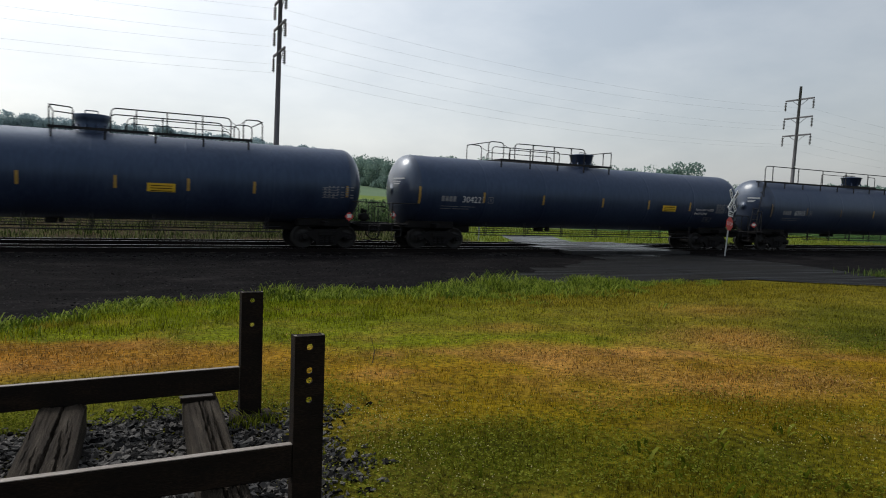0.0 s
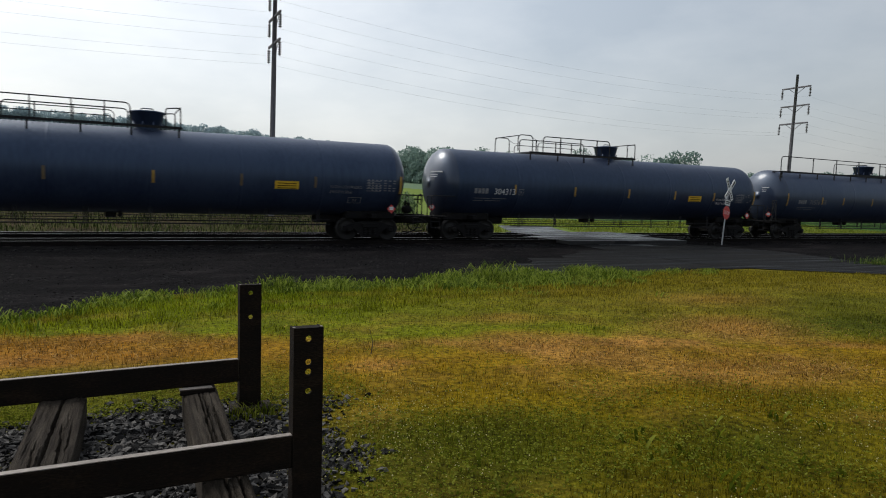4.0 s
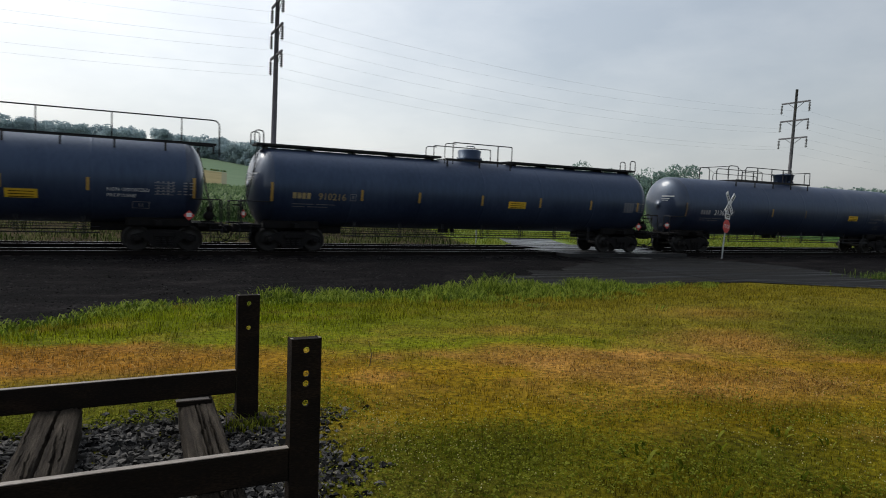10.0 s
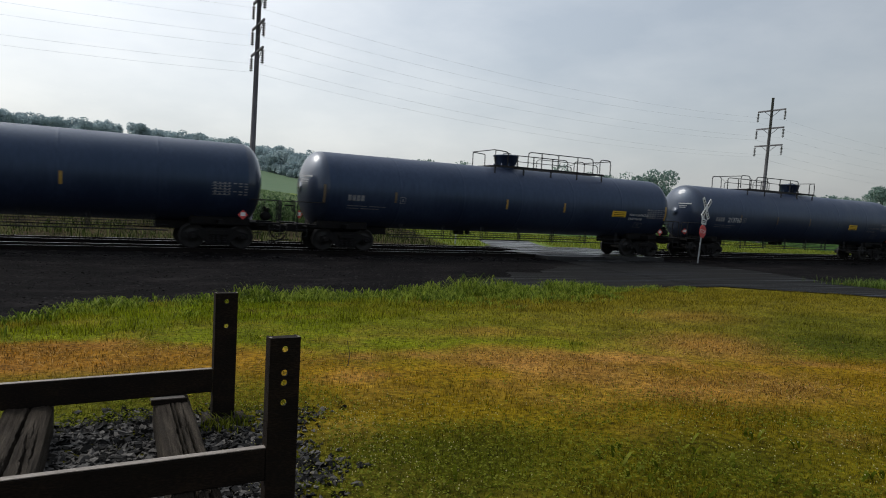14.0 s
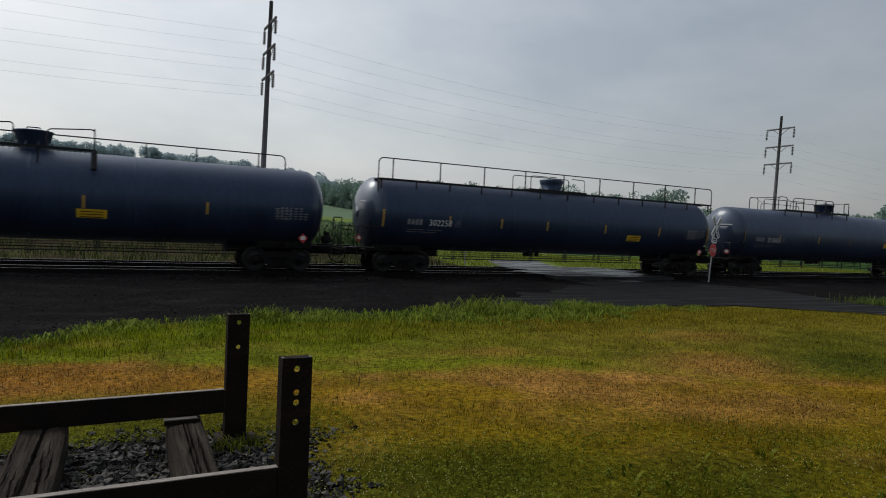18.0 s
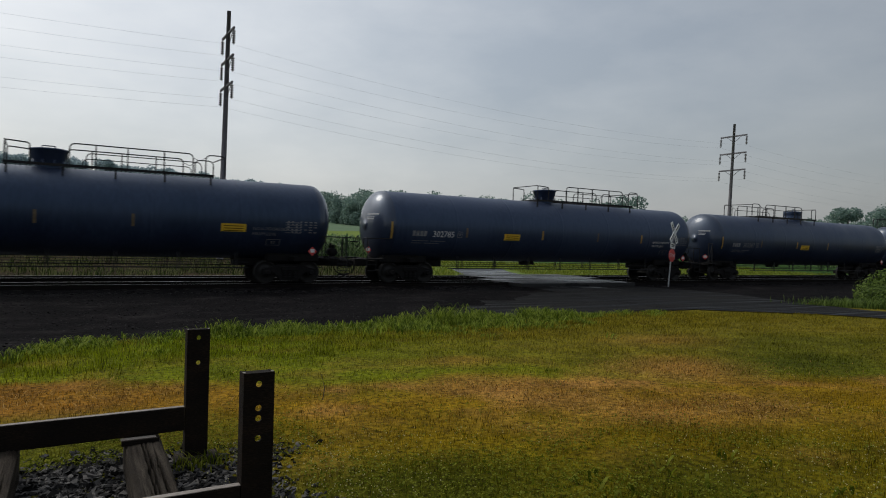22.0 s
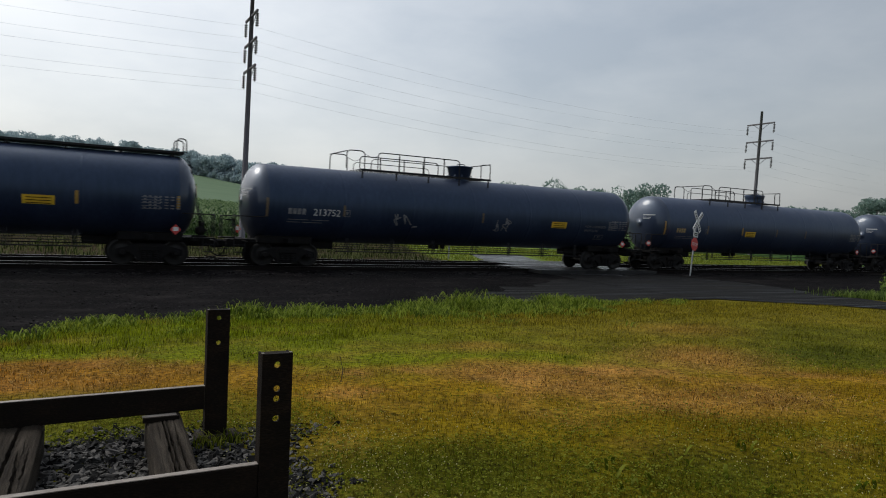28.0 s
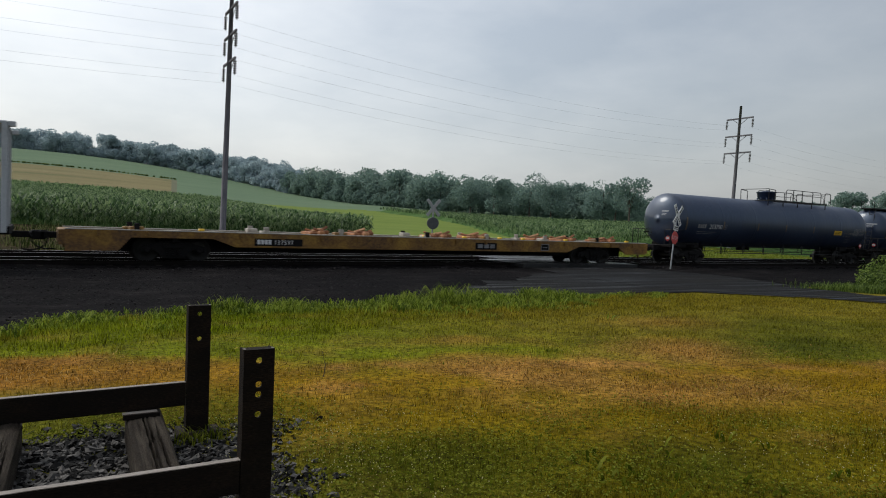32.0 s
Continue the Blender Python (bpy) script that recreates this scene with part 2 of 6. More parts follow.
M["bush"] = material("bush_leaf", [(0.030, 0.056, 0.009), (0.075, 0.120, 0.018), (0.15, 0.21, 0.045)], 0.8, 12, 0.6, island=0.8, spec=0.15, thin=0.45)
M["corn"] = material("corn_leaf", [(0.030, 0.070, 0.020), (0.076, 0.142, 0.044), (0.20, 0.28, 0.12)], 0.3, 8, 0.5, island=0.8, spec=0.2, thin=0.45)
M["corn_far"] = material("corn_canopy", [(0.030, 0.066, 0.020), (0.062, 0.120, 0.034), (0.11, 0.175, 0.060)], 0.10, 2.2, 0.9, bump=0.3, spec=0.03)
M["tan"] = material("ripe_grain", [(0.100, 0.106, 0.050), (0.165, 0.143, 0.070), (0.215, 0.180, 0.092)], 0.015, 0.5, 0.95, stretch=(1, 3, 1), spec=0.03)
M["dirt"] = material("farm_lane_earth", [(0.11, 0.115, 0.075), (0.15, 0.15, 0.10)], 0.3, 3, 0.95, spec=0.02)
M["greenfield"] = material("far_green_field", [(0.095, 0.145, 0.088), (0.128, 0.180, 0.108)], 0.02, 0.5, 0.95, stretch=(1, 2.5, 1), spec=0.03)
M["hay"] = material("yellow_green_field", [(0.105, 0.150, 0.030), (0.150, 0.195, 0.045)], 0.08, 1.6, 0.95, spec=0.03)
M["dark_weed"] = material("dark_weeds", [(0.020, 0.032, 0.008), (0.050, 0.070, 0.018), (0.140, 0.150, 0.060)], 0.5, 8, 0.8, island=0.9, spec=0.05, thin=0.4)
M["clippings"] = material("dry_clippings", [(0.10, 0.048, 0.012), (0.24, 0.130, 0.034), (0.42, 0.265, 0.09)], 3, 40, 0.9, island=0.9, spec=0.05, thin=0.2)
M["lush"] = material("lush_trackside_grass", [(0.085, 0.115, 0.010), (0.16, 0.195, 0.018), (0.26, 0.28, 0.05)], 0.4, 6, 0.8, island=0.5, spec=0.1, thin=0.4)
M["weeds"] = material("rough_grass", [(0.012, 0.010, 0.006), (0.030, 0.024, 0.012), (0.075, 0.056, 0.028)], 0.25, 6, 0.9, bump=0.05, island=0.5, spec=0.02)


def lawn_material(name, blade):
    """Lawn whose colour drifts with the place: clover green near the posts, a parched belt, then tall green grass."""
    m = bpy.data.materials.new(name)
    m.use_nodes = True
    n, l = m.node_tree.nodes, m.node_tree.links
    p = n["Principled BSDF"]
    p.inputs["Roughness"].default_value = 0.75 if blade else 0.95
    p.inputs["Specular IOR Level"].default_value = 0.04
    g = n.new("ShaderNodeNewGeometry")
    sep = n.new("ShaderNodeSeparateXYZ")
    l.new(g.outputs["Position"], sep.inputs[0])

    def noise_of(scale, detail=4.0):
        t = n.new("ShaderNodeTexNoise")
        t.inputs["Scale"].default_value, t.inputs["Detail"].default_value = scale, detail
        l.new(g.outputs["Position"], t.inputs["Vector"])
        return t.outputs[0]

    def op(kind, a, b, c=None):
        q = n.new("ShaderNodeMath")
        q.operation = kind
        for i, v in enumerate((a, b, c)):
            if v is None:
                continue
            if isinstance(v, (int, float)):
                q.inputs[i].default_value = v
            else:
                l.new(v, q.inputs[i])
        return q.outputs[0]

    def ramp_of(value, stops):
        r = n.new("ShaderNodeValToRGB")
        e = r.color_ramp.elements
        while len(e) < len(stops):
            e.new(0.5)
        for i, (pos, c) in enumerate(stops):
            e[i].position, e[i].color = pos, (*c, 1)
        l.new(value, r.inputs[0])
        return r.outputs[0]

    wob = op("MULTIPLY_ADD", noise_of(0.5), 2.6, -1.3)
    # how far across the lawn, bent a little along the lawn
    across = op("ADD", op("ADD", sep.outputs["Y"], wob), op("MULTIPLY", sep.outputs["X"], 0.42))
    k = op("DIVIDE", across, 14.0)
    base = ramp_of(k, [(0.0, (0.122, 0.104, 0.006)), (0.36, (0.150, 0.119, 0.005)), (0.42, (0.202, 0.140, 0.006)), (0.50, (0.240, 0.154, 0.007)),
                       (0.565, (0.250, 0.150, 0.009)), (0.605, (0.205, 0.162, 0.008)), (0.645, (0.148, 0.166, 0.006)), (1.0, (0.122, 0.156, 0.006))])
    var = noise_of(11.0 if blade else 16.0, 6.0)
    if blade:
        var = op("ADD", op("MULTIPLY", var, 0.4), op("MULTIPLY", g.outputs["Random Per Island"], 0.6))
    gain = op("MULTIPLY_ADD", var, 2.8 if blade else 2.4, -0.42 if blade else -0.50)
    coarse = noise_of(1.7, 5.0)
    gain = op("MULTIPLY", gain, op("MULTIPLY_ADD", coarse, 1.5, 0.30))
    # parched straw patches
    straw = ramp_of(noise_of(0.9, 6.0), [(0.50, (0, 0, 0)), (0.66, (1, 1, 1))])
    belt = ramp_of(k, [(0.46, (0, 0, 0)), (0.52, (1, 1, 1)), (0.60, (1, 1, 1)), (0.645, (0, 0, 0))])
    sw = op("MULTIPLY", straw, op("MAXIMUM", belt, 0.30))
    mixc = n.new("ShaderNodeMix")
    mixc.data_type = "RGBA"
    l.new(sw, mixc.inputs["Factor"])
    l.new(base, mixc.inputs["A"])
    mixc.inputs["B"].default_value = (0.37, 0.195, 0.045, 1)
    # the mown end by the road is olive, with one more parched spot and a deep green one
    def spot(cx, cy, r0, r1):
        dx, dy = op("ADD", sep.outputs["X"], -cx), op("ADD", sep.outputs["Y"], -cy)
        d = op("SQRT", op("ADD", op("MULTIPLY", dx, dx), op("MULTIPLY", dy, op("MULTIPLY", dy, 2.2))), 0.0)
        return ramp_of(op("DIVIDE", op("ADD", d, op("MULTIPLY", wob, 0.6)), 10.0), [(r0 / 10, (1, 1, 1)), (r1 / 10, (0, 0, 0))])

    def blend(fac, first, colour):
        q = n.new("ShaderNodeMix")
        q.data_type = "RGBA"
        l.new(fac, q.inputs["Factor"])
        l.new(first, q.inputs["A"])
        q.inputs["B"].default_value = (*colour, 1)
        return q.outputs["Result"]

    right = ramp_of(op("DIVIDE", op("ADD", sep.outputs["X"], op("MULTIPLY", wob, 0.8)), 20.0), [(0.15, (0, 0, 0)), (0.42, (1, 1, 1))])
    high = ramp_of(k, [(0.62, (0, 0, 0)), (0.72, (1, 1, 1))])
    tone = blend(op("MULTIPLY", op("MULTIPLY", right, high), 0.85), mixc.outputs["Result"], (0.185, 0.145, 0.014))
    left = ramp_of(op("DIVIDE", op("ADD", op("ADD", sep.outputs["X"], op("MULTIPLY", wob, 0.6)), 4.0), 10.0), [(0.42, (1, 1, 1)), (0.64, (0, 0, 0))])
    tone = blend(op("MULTIPLY", op("MULTIPLY", left, belt), 0.75), tone, (0.265, 0.118, 0.018))
    straw_brown, deep_green = (0.345, 0.180, 0.040), (0.072, 0.086, 0.006)
    # centre, where the patch begins to fade and ends, strength
    for cx, cy, r0, r1, part_of, hue in ((4.3, 6.5, 0.2, 1.0, 0.7, straw_brown), (4.9, 5.5, 0.2, 1.1, 0.8, straw_brown), (5.3, 4.6, 0.1, 1.1, 0.7, straw_brown), (6.3, 4.3, 0.2, 1.2, 0.65, straw_brown),
                                         (7.7, 6.2, 0.5, 1.8, 0.85, straw_brown), (5.3, 8.2, 0.1, 0.9, 0.5, straw_brown), (10.3, 8.6, 0.2, 1.8, 0.5, straw_brown),
                                         (-0.6, 5.7, 1.2, 2.6, 0.8, (0.088, 0.104, 0.008)), (1.9, 3.7, 0.5, 1.6, 0.75, deep_green), (4.0, 3.0, 0.3, 1.2, 0.6, deep_green),
                                         (9.9, 5.7, 0.7, 2.1, 0.9, deep_green), (12.3, 7.0, 1.0, 3.4, 0.7, (0.095, 0.104, 0.008))):
        tone = blend(op("MULTIPLY", spot(cx, cy, r0, r1), part_of), tone, hue)
    sc = n.new("ShaderNodeVectorMath")
    sc.operation = "SCALE"
    l.new(tone, sc.inputs[0])
    l.new(gain, sc.inputs["Scale"])
    l.new(sc.outputs[0], p.inputs["Base Color"])
    if blade:
        let_through(m, sc.outputs[0], 0.45)
    if not blade:
        bp = n.new("ShaderNodeBump")
        bp.inputs["Strength"].default_value, bp.inputs["Distance"].default_value = 1.0, 0.03
        l.new(noise_of(30.0), bp.inputs["Height"])
        l.new(bp.outputs[0], p.inputs["Normal"])
    return m


M["lawn"] = lawn_material("lawn_soil_and_thatch", False)
M["blade"] = lawn_material("grass_blade", True)
M["tallgrass"] = material("tall_green_grass", [(0.056, 0.090, 0.006), (0.128, 0.185, 0.012), (0.245, 0.305, 0.040)], 0.8, 12, 0.6, island=0.9, spec=0.1, thin=0.5)
M["clover"] = material("clover_leaf", [(0.055, 0.072, 0.006), (0.105, 0.122, 0.010), (0.185, 0.200, 0.030)], 2.2, 20, 0.9, island=0.7, spec=0.0, thin=0.4)
M["flower"] = material("white_clover_flower", [(0.34, 0.31, 0.14), (0.50, 0.46, 0.24)], 6, 60, 0.9, island=0.3, spec=0.0)


# ---- mesh helpers ----
def part(name, bm, mat, parent=None, label=""):
    """Links a bmesh, or a mesh, as one object under a thing or a part."""
    if isinstance(bm, bmesh.types.BMesh):
        me = bpy.data.meshes.new(name)
        bm.to_mesh(me)
        bm.free()
        for m in mat if isinstance(mat, (list, tuple)) else [mat]:
            me.materials.append(M[m])
    else:
        me = bm
    ob = new(name, me)
    if parent is not None:
        ob.parent = parent
    if label:
        tagged(ob, label)
    return ob


MESHES = {}


def shared(key, make, mat):
    """One mesh for alike parts."""
    if key not in MESHES:
        bm = make()
        me = bpy.data.meshes.new(str(key))
        bm.to_mesh(me)
        bm.free()
        for m in mat if isinstance(mat, (list, tuple)) else [mat]:
            me.materials.append(M[m])
        MESHES[key] = me
    return MESHES[key]


def box(bm, x0, y0, z0, x1, y1, z1, bevel=0.0, mi=0):
    r = bmesh.ops.create_cube(bm, size=1.0, matrix=Matrix.Translation(((x0 + x1) / 2, (y0 + y1) / 2, (z0 + z1) / 2)) @ Matrix.Diagonal((x1 - x0, y1 - y0, z1 - z0, 1)))
    fs = list({f for v in r["verts"] for f in v.link_faces})
    for f in fs:
        f.material_index = mi
    if bevel:
        es = list({e for v in r["verts"] for e in v.link_edges})
        bmesh.ops.bevel(bm, geom=es, offset=bevel, segments=1, affect="EDGES", profile=0.5)
    return bm


def new_box(*a, **k):
    return box(bmesh.new(), *a, **k)


def tube(bm, pts, r, n=6, taper=None):
    """A round bar swept along points."""
    pts = [Vector(p) for p in pts]
    rings = []
    for i, p in enumerate(pts):
        d = (pts[min(i + 1, len(pts) - 1)] - pts[max(i - 1, 0)]).normalized()
        u = d.cross(Vector((0, 0, 1)))
        if u.length < 0.1:
            u = d.cross(Vector((0, 1, 0)))
        u.normalize()
        w = d.cross(u)
        rad = r if taper is None else r + (taper - r) * i / (len(pts) - 1)
        rings.append([bm.verts.new(p + rad * (math.cos(2 * math.pi * j / n) * u + math.sin(2 * math.pi * j / n) * w)) for j in range(n)])
    for a, b in zip(rings, rings[1:]):
        for j in range(n):
            f = bm.faces.new((a[j], a[(j + 1) % n], b[(j + 1) % n], b[j]))
            f.smooth = n > 6
    bm.faces.new(rings[0])
    bm.faces.new(rings[-1][::-1])
    return bm


def bent(pts, r=0.12, steps=4):
    """Rounds the corners of a polyline."""
    pts = [Vector(p) for p in pts]
    res = [pts[0]]
    for a, b, c in zip(pts, pts[1:], pts[2:]):
        d1, d2 = (a - b), (c - b)
        q = min(r, d1.length * 0.45, d2.length * 0.45)
        s, e = b + d1.normalized() * q, b + d2.normalized() * q
        for i in range(steps + 1):
            t = i / steps
            res.append((1 - t) ** 2 * s + 2 * t * (1 - t) * b + t * t * e)
    return res + [pts[-1]]


def lathe(bm, prof, axis="x", n=40, origin=(0, 0, 0), smooth=True, mi=0):
    """Revolves (along, radius) pairs round an axis."""
    rings = []
    o = Vector(origin)
    for s, r in prof:
        ring = []
        for j in range(n):
            a = 2 * math.pi * j / n
            c, d = r * math.cos(a), r * math.sin(a)
            ring.append(bm.verts.new(o + Vector({"x": (s, c, d), "y": (c, s, d), "z": (c, d, s)}[axis])))
        rings.append(ring)
    for a, b in zip(rings, rings[1:]):
        for j in range(n):
            f = bm.faces.new((a[j], a[(j + 1) % n], b[(j + 1) % n], b[j]))
            f.smooth, f.material_index = smooth, mi
    for ring in (rings[0], rings[-1]):
        bm.faces.new(ring).material_index = mi
    return bm


def cloud(name, verts, faces, mat, label, category, kind="stuff", smooth=False):
    """A large joined mesh from arrays; faces is a list of arrays of equal width."""
    me = bpy.data.meshes.new(name)
    loops = np.concatenate([f.ravel() for f in faces]).astype(np.int32)
    sizes = np.concatenate([np.full(len(f), f.shape[1], np.int32) for f in faces])
    me.vertices.add(len(verts))
    me.vertices.foreach_set("co", np.ascontiguousarray(verts, np.float32).ravel())
    me.loops.add(len(loops))
    me.loops.foreach_set("vertex_index", loops)
    me.polygons.add(len(sizes))
    me.polygons.foreach_set("loop_start", np.r_[0, np.cumsum(sizes)[:-1]].astype(np.int32))
    me.polygons.foreach_set("loop_total", sizes)
    me.polygons.foreach_set("use_smooth", np.full(len(sizes), smooth, bool))
    me.update(calc_edges=True)
    me.validate()
    for m in mat if isinstance(mat, (list, tuple)) else [mat]:
        me.materials.append(M[m])
    return tagged(new(name, me), label, category, kind=kind)


# ---- the lie of the land ----
NEAR_Y = [-3000, -30, 4.0, 7.0, 10.0, 13.5, 15.0, 24.0, 34.0, 38.0, 46.0, 3000]
NEAR_Z = [0.3, 0.2, 0.19, 0.12, 0.03, -0.13, -0.20, -0.20, -0.22, -0.10, 0.35, 0.35]
FAR_AZ = [-60.0, -2.0, 24.0, 45.0, 110.0]
FAR_R = [45, 100, 150, 220, 350, 420, 560, 900, 3000]
FAR_Z = [[0.9, 2.2, 3.6, 6.0, 17.8, 24.4, 41.8, 60, 80], [0.9, 2.2, 3.6, 6.0, 17.8, 24.4, 41.8, 60, 80],
         [0.5, 1.0, 2.3, 4.0, 9.6, 14, 26, 40, 60], [-0.1, 0.7, 1.6, 3.2, 7, 9, 14, 20, 30], [-0.2, 0.3, 0.8, 1.6, 3, 4, 6, 10, 20]]


def ground_z(x, y):
    x, y = np.asarray(x, float), np.asarray(y, float)
    near = np.interp(y, NEAR_Y, NEAR_Z)
    r, az = np.hypot(x, y), np.degrees(np.arctan2(x, y))
    cols = np.array([np.interp(r, FAR_R, z) for z in FAR_Z])
    i = np.clip(np.searchsorted(FAR_AZ, az) - 1, 0, 3)
    a0, a1 = np.take(FAR_AZ, i), np.take(FAR_AZ, i + 1)
    t = np.clip((az - a0) / (a1 - a0), 0, 1)
    t = t * t * (3 - 2 * t)
    c0 = np.take_along_axis(cols.reshape(5, -1), i.reshape(1, -1), 0).reshape(x.shape)
    c1 = np.take_along_axis(cols.reshape(5, -1), (i + 1).reshape(1, -1), 0).reshape(x.shape)
    far = c0 + (c1 - c0) * t
    s = np.clip((y - 36) / 14, 0, 1)
    s = s * s * (3 - 2 * s)
    return near + (far - near) * s


TREE_AZ = [-60, -10, -2, 8.6, 13.7, 20, 24, 31, 45, 64, 110]
TREE_R = [640, 620, 600, 560, 500, 400, 350, 300, 270, 290, 300]


def corn_edge(r):
    return np.interp(r, [46, 50, 80, 120, 200], [26, 25, 20.5, 17, 13])


def hay_edge(r):
    return np.interp(r, [46, 60, 90, 150, 260], [40, 38, 35, 31, 24])


def slope_edge(az):
    """Where the corn on the rising ground ends."""
    return np.interp(az, [-20, 9, 13, 18, 24, 30, 40], [246, 241, 240, 244, 250, 230, 210])


def build_ground():
    az = np.r_[np.arange(-180, -14, 3.0), np.arange(-14, 80, 0.4), np.arange(80, 180, 3.0)]
    r = np.r_[0.3, np.arange(1, 60, 0.75), np.geomspace(60, 700, 90), np.geomspace(760, 3200, 10)]
    A, R = np.meshgrid(np.radians(az), r)
    x, y = R * np.sin(A), R * np.cos(A)
    verts = np.stack([x, y, ground_z(x, y)], -1).reshape(-1, 3)
    na, nr = len(az), len(r)
    i, j = np.meshgrid(np.arange(nr - 1), np.arange(na), indexing="ij")
    jn = (j + 1) % na
    quads = np.stack([i * na + j, (i + 1) * na + j, (i + 1) * na + jn, i * na + jn], -1).reshape(-1, 4)[:, ::-1]
    verts = np.r_[verts, [[0, 0, float(ground_z(0, 0))]]]
    k = np.arange(na)
    tri = np.stack([np.full(na, len(verts) - 1), k, (k + 1) % na], -1)[:, ::-1]
    ob = cloud("ground", verts, [quads, tri], ["lawn", "weeds", "corn_far", "tan", "greenfield", "hay", "dirt"],
               "rolling ground of lawn, rough grass and farm fields", "ground", kind="structure", smooth=True)
    c = verts[quads].mean(1)
    cr, ca = np.hypot(c[:, 0], c[:, 1]), np.degrees(np.arctan2(c[:, 0], c[:, 1]))
    z = np.zeros(len(quads), np.int32)
    z[(c[:, 1] > 24)] = 1
    z[(c[:, 1] > 33.9) & (c[:, 0] > np.interp(c[:, 1], [34, 45], [20.0, 21.5]))] = 5
    far = c[:, 1] > 45
    z[far & (ca < corn_edge(cr))] = 2
    z[far & (ca >= corn_edge(cr)) & (ca < hay_edge(cr))] = 5
    z[far & (ca >= hay_edge(cr))] = 2
    up = far & (cr > slope_edge(ca))
    z[up] = 4
    z[up & (ca < 9.0) & (cr < 420)] = 3
    z[up & (ca >= 9.0) & (ca < 9.4) & (cr < 420)] = 6
    z[far & (cr > 640)] = 4
    z[c[:, 1] < -30] = 1
    me = ob.data
    mi = np.r_[z, np.zeros(len(tri), np.int32)]
    me.polygons.foreach_set("material_index", mi)
    return ob


ground = build_ground()


def strip(name, left, right, mat, label, category, lift, n=14, cross=6):
    """A sheet between two edge lines, laid on the ground."""
    def along(pts, k):
        pts = np.array(pts, float)
        d = np.r_[0, np.cumsum(np.hypot(*np.diff(pts, axis=0).T))]
        s = np.linspace(0, d[-1], k)
        return np.stack([np.interp(s, d, pts[:, 0]), np.interp(s, d, pts[:, 1])], -1)
    k = n * len(left)
    a, b = along(left, k), along(right, k)
    w = np.linspace(0, 1, cross)[None, :, None]
    p = a[:, None] * (1 - w) + b[:, None] * w
    z = ground_z(p[..., 0], p[..., 1]) + lift
    verts = np.concatenate([p, z[..., None]], -1).reshape(-1, 3)
    i, j = np.meshgrid(np.arange(k - 1), np.arange(cross - 1), indexing="ij")
    q = np.stack([i * cross + j, i * cross + j + 1, (i + 1) * cross + j + 1, (i + 1) * cross + j], -1).reshape(-1, 4)
    return cloud(name, verts, [q], mat, label, category, kind="structure", smooth=True)


def rag(pts, amount, seed):
    """Makes an edge line uneven."""
    rnd = random.Random(seed)
    res = []
    for (x0, y0), (x1, y1) in zip(pts, pts[1:]):
        k = max(1, int(math.hypot(x1 - x0, y1 - y0) / 0.7))
        res += [(x0 + (x1 - x0) * i / k + rnd.uniform(-amount, amount), y0 + (y1 - y0) * i / k + rnd.uniform(-amount, amount)) for i in range(k)]
    return res + [pts[-1]]


strip("gravel_lot", rag([(-70, 8.5), (-8, 9.4), (-2.4, 10.1), (-1.1, 10.6), (-0.4, 11.4), (0.0, 12.2), (0.8, 13.1), (2.4, 13.3), (5.8, 13.6), (9, 13.9), (12.9, 14.0), (16.8, 14.5), (24, 15.2), (36, 16.0), (90, 17)], 0.12, 3),
      [(-70, 25.2), (0, 25.2), (30, 25.2), (90, 25.2)], "ballast", "dark wet gravel lot along the railway", "gravel", 0.012, n=4, cross=14)
strip("asphalt_apron", rag([(9.4, 15.6), (11, 14.6), (16.8, 14.9), (20.2, 14.6)], 0.40, 9), rag([(10.2, 16.6), (13.5, 19.0), (17, 21.2), (20.2, 23.0)], 0.45, 10), "asphalt_dry", "worn asphalt apron beside the lane", "pavement", 0.020, n=8, cross=8)
road = strip("road", [(19.5, -25), (19.7, 5), (19.9, 11), (18.9, 13.3), (18.2, 16), (18.9, 21), (19.9, 25.4), (20.9, 29.2), (22.9, 35), (24.6, 39.6)],
      [(22.6, -25), (22.5, 8), (23.2, 11.5), (25.6, 14.5), (27.6, 20), (26.9, 24), (26.6, 26), (26.8, 32), (28.0, 37), (28.9, 39.6)],
      ["asphalt", "asphalt_dry"], "wet asphalt lane that crosses the railway", "road", 0.03)
mid = np.array([p.center[:] for p in road.data.polygons])
road.data.polygons.foreach_set("material_index", (mid[:, 1] < 24.6 + 0.6 * np.sin(mid[:, 0] * 1.3)).astype(np.int32))

# ---- the railway ----
TRACK_Y = (27.02, 31.15)
RAIL_X0, RAIL_X1 = -60.0, 130.0


def rail_profile():
    return [(-0.076, -0.185), (0.076, -0.185), (0.076, -0.172), (0.012, -0.150), (0.009, -0.045), (0.034, -0.036), (0.037, -0.008), (0.028, 0.0),
            (-0.028, 0.0), (-0.037, -0.008), (-0.034, -0.036), (-0.009, -0.045), (-0.012, -0.150), (-0.076, -0.172)]


def rail_mesh():
    bm = bmesh.new()
    pr = rail_profile()
    a = [bm.verts.new((RAIL_X0, y, z)) for y, z in pr]
    b = [bm.verts.new((RAIL_X1, y, z)) for y, z in pr]
    for i in range(len(pr)):
        j = (i + 1) % len(pr)
        f = bm.faces.new((a[i], a[j], b[j], b[i]))
        f.material_index = 1 if i == 7 else 0
    bm.faces.new(a[::-1]), bm.faces.new(b)
    return bm


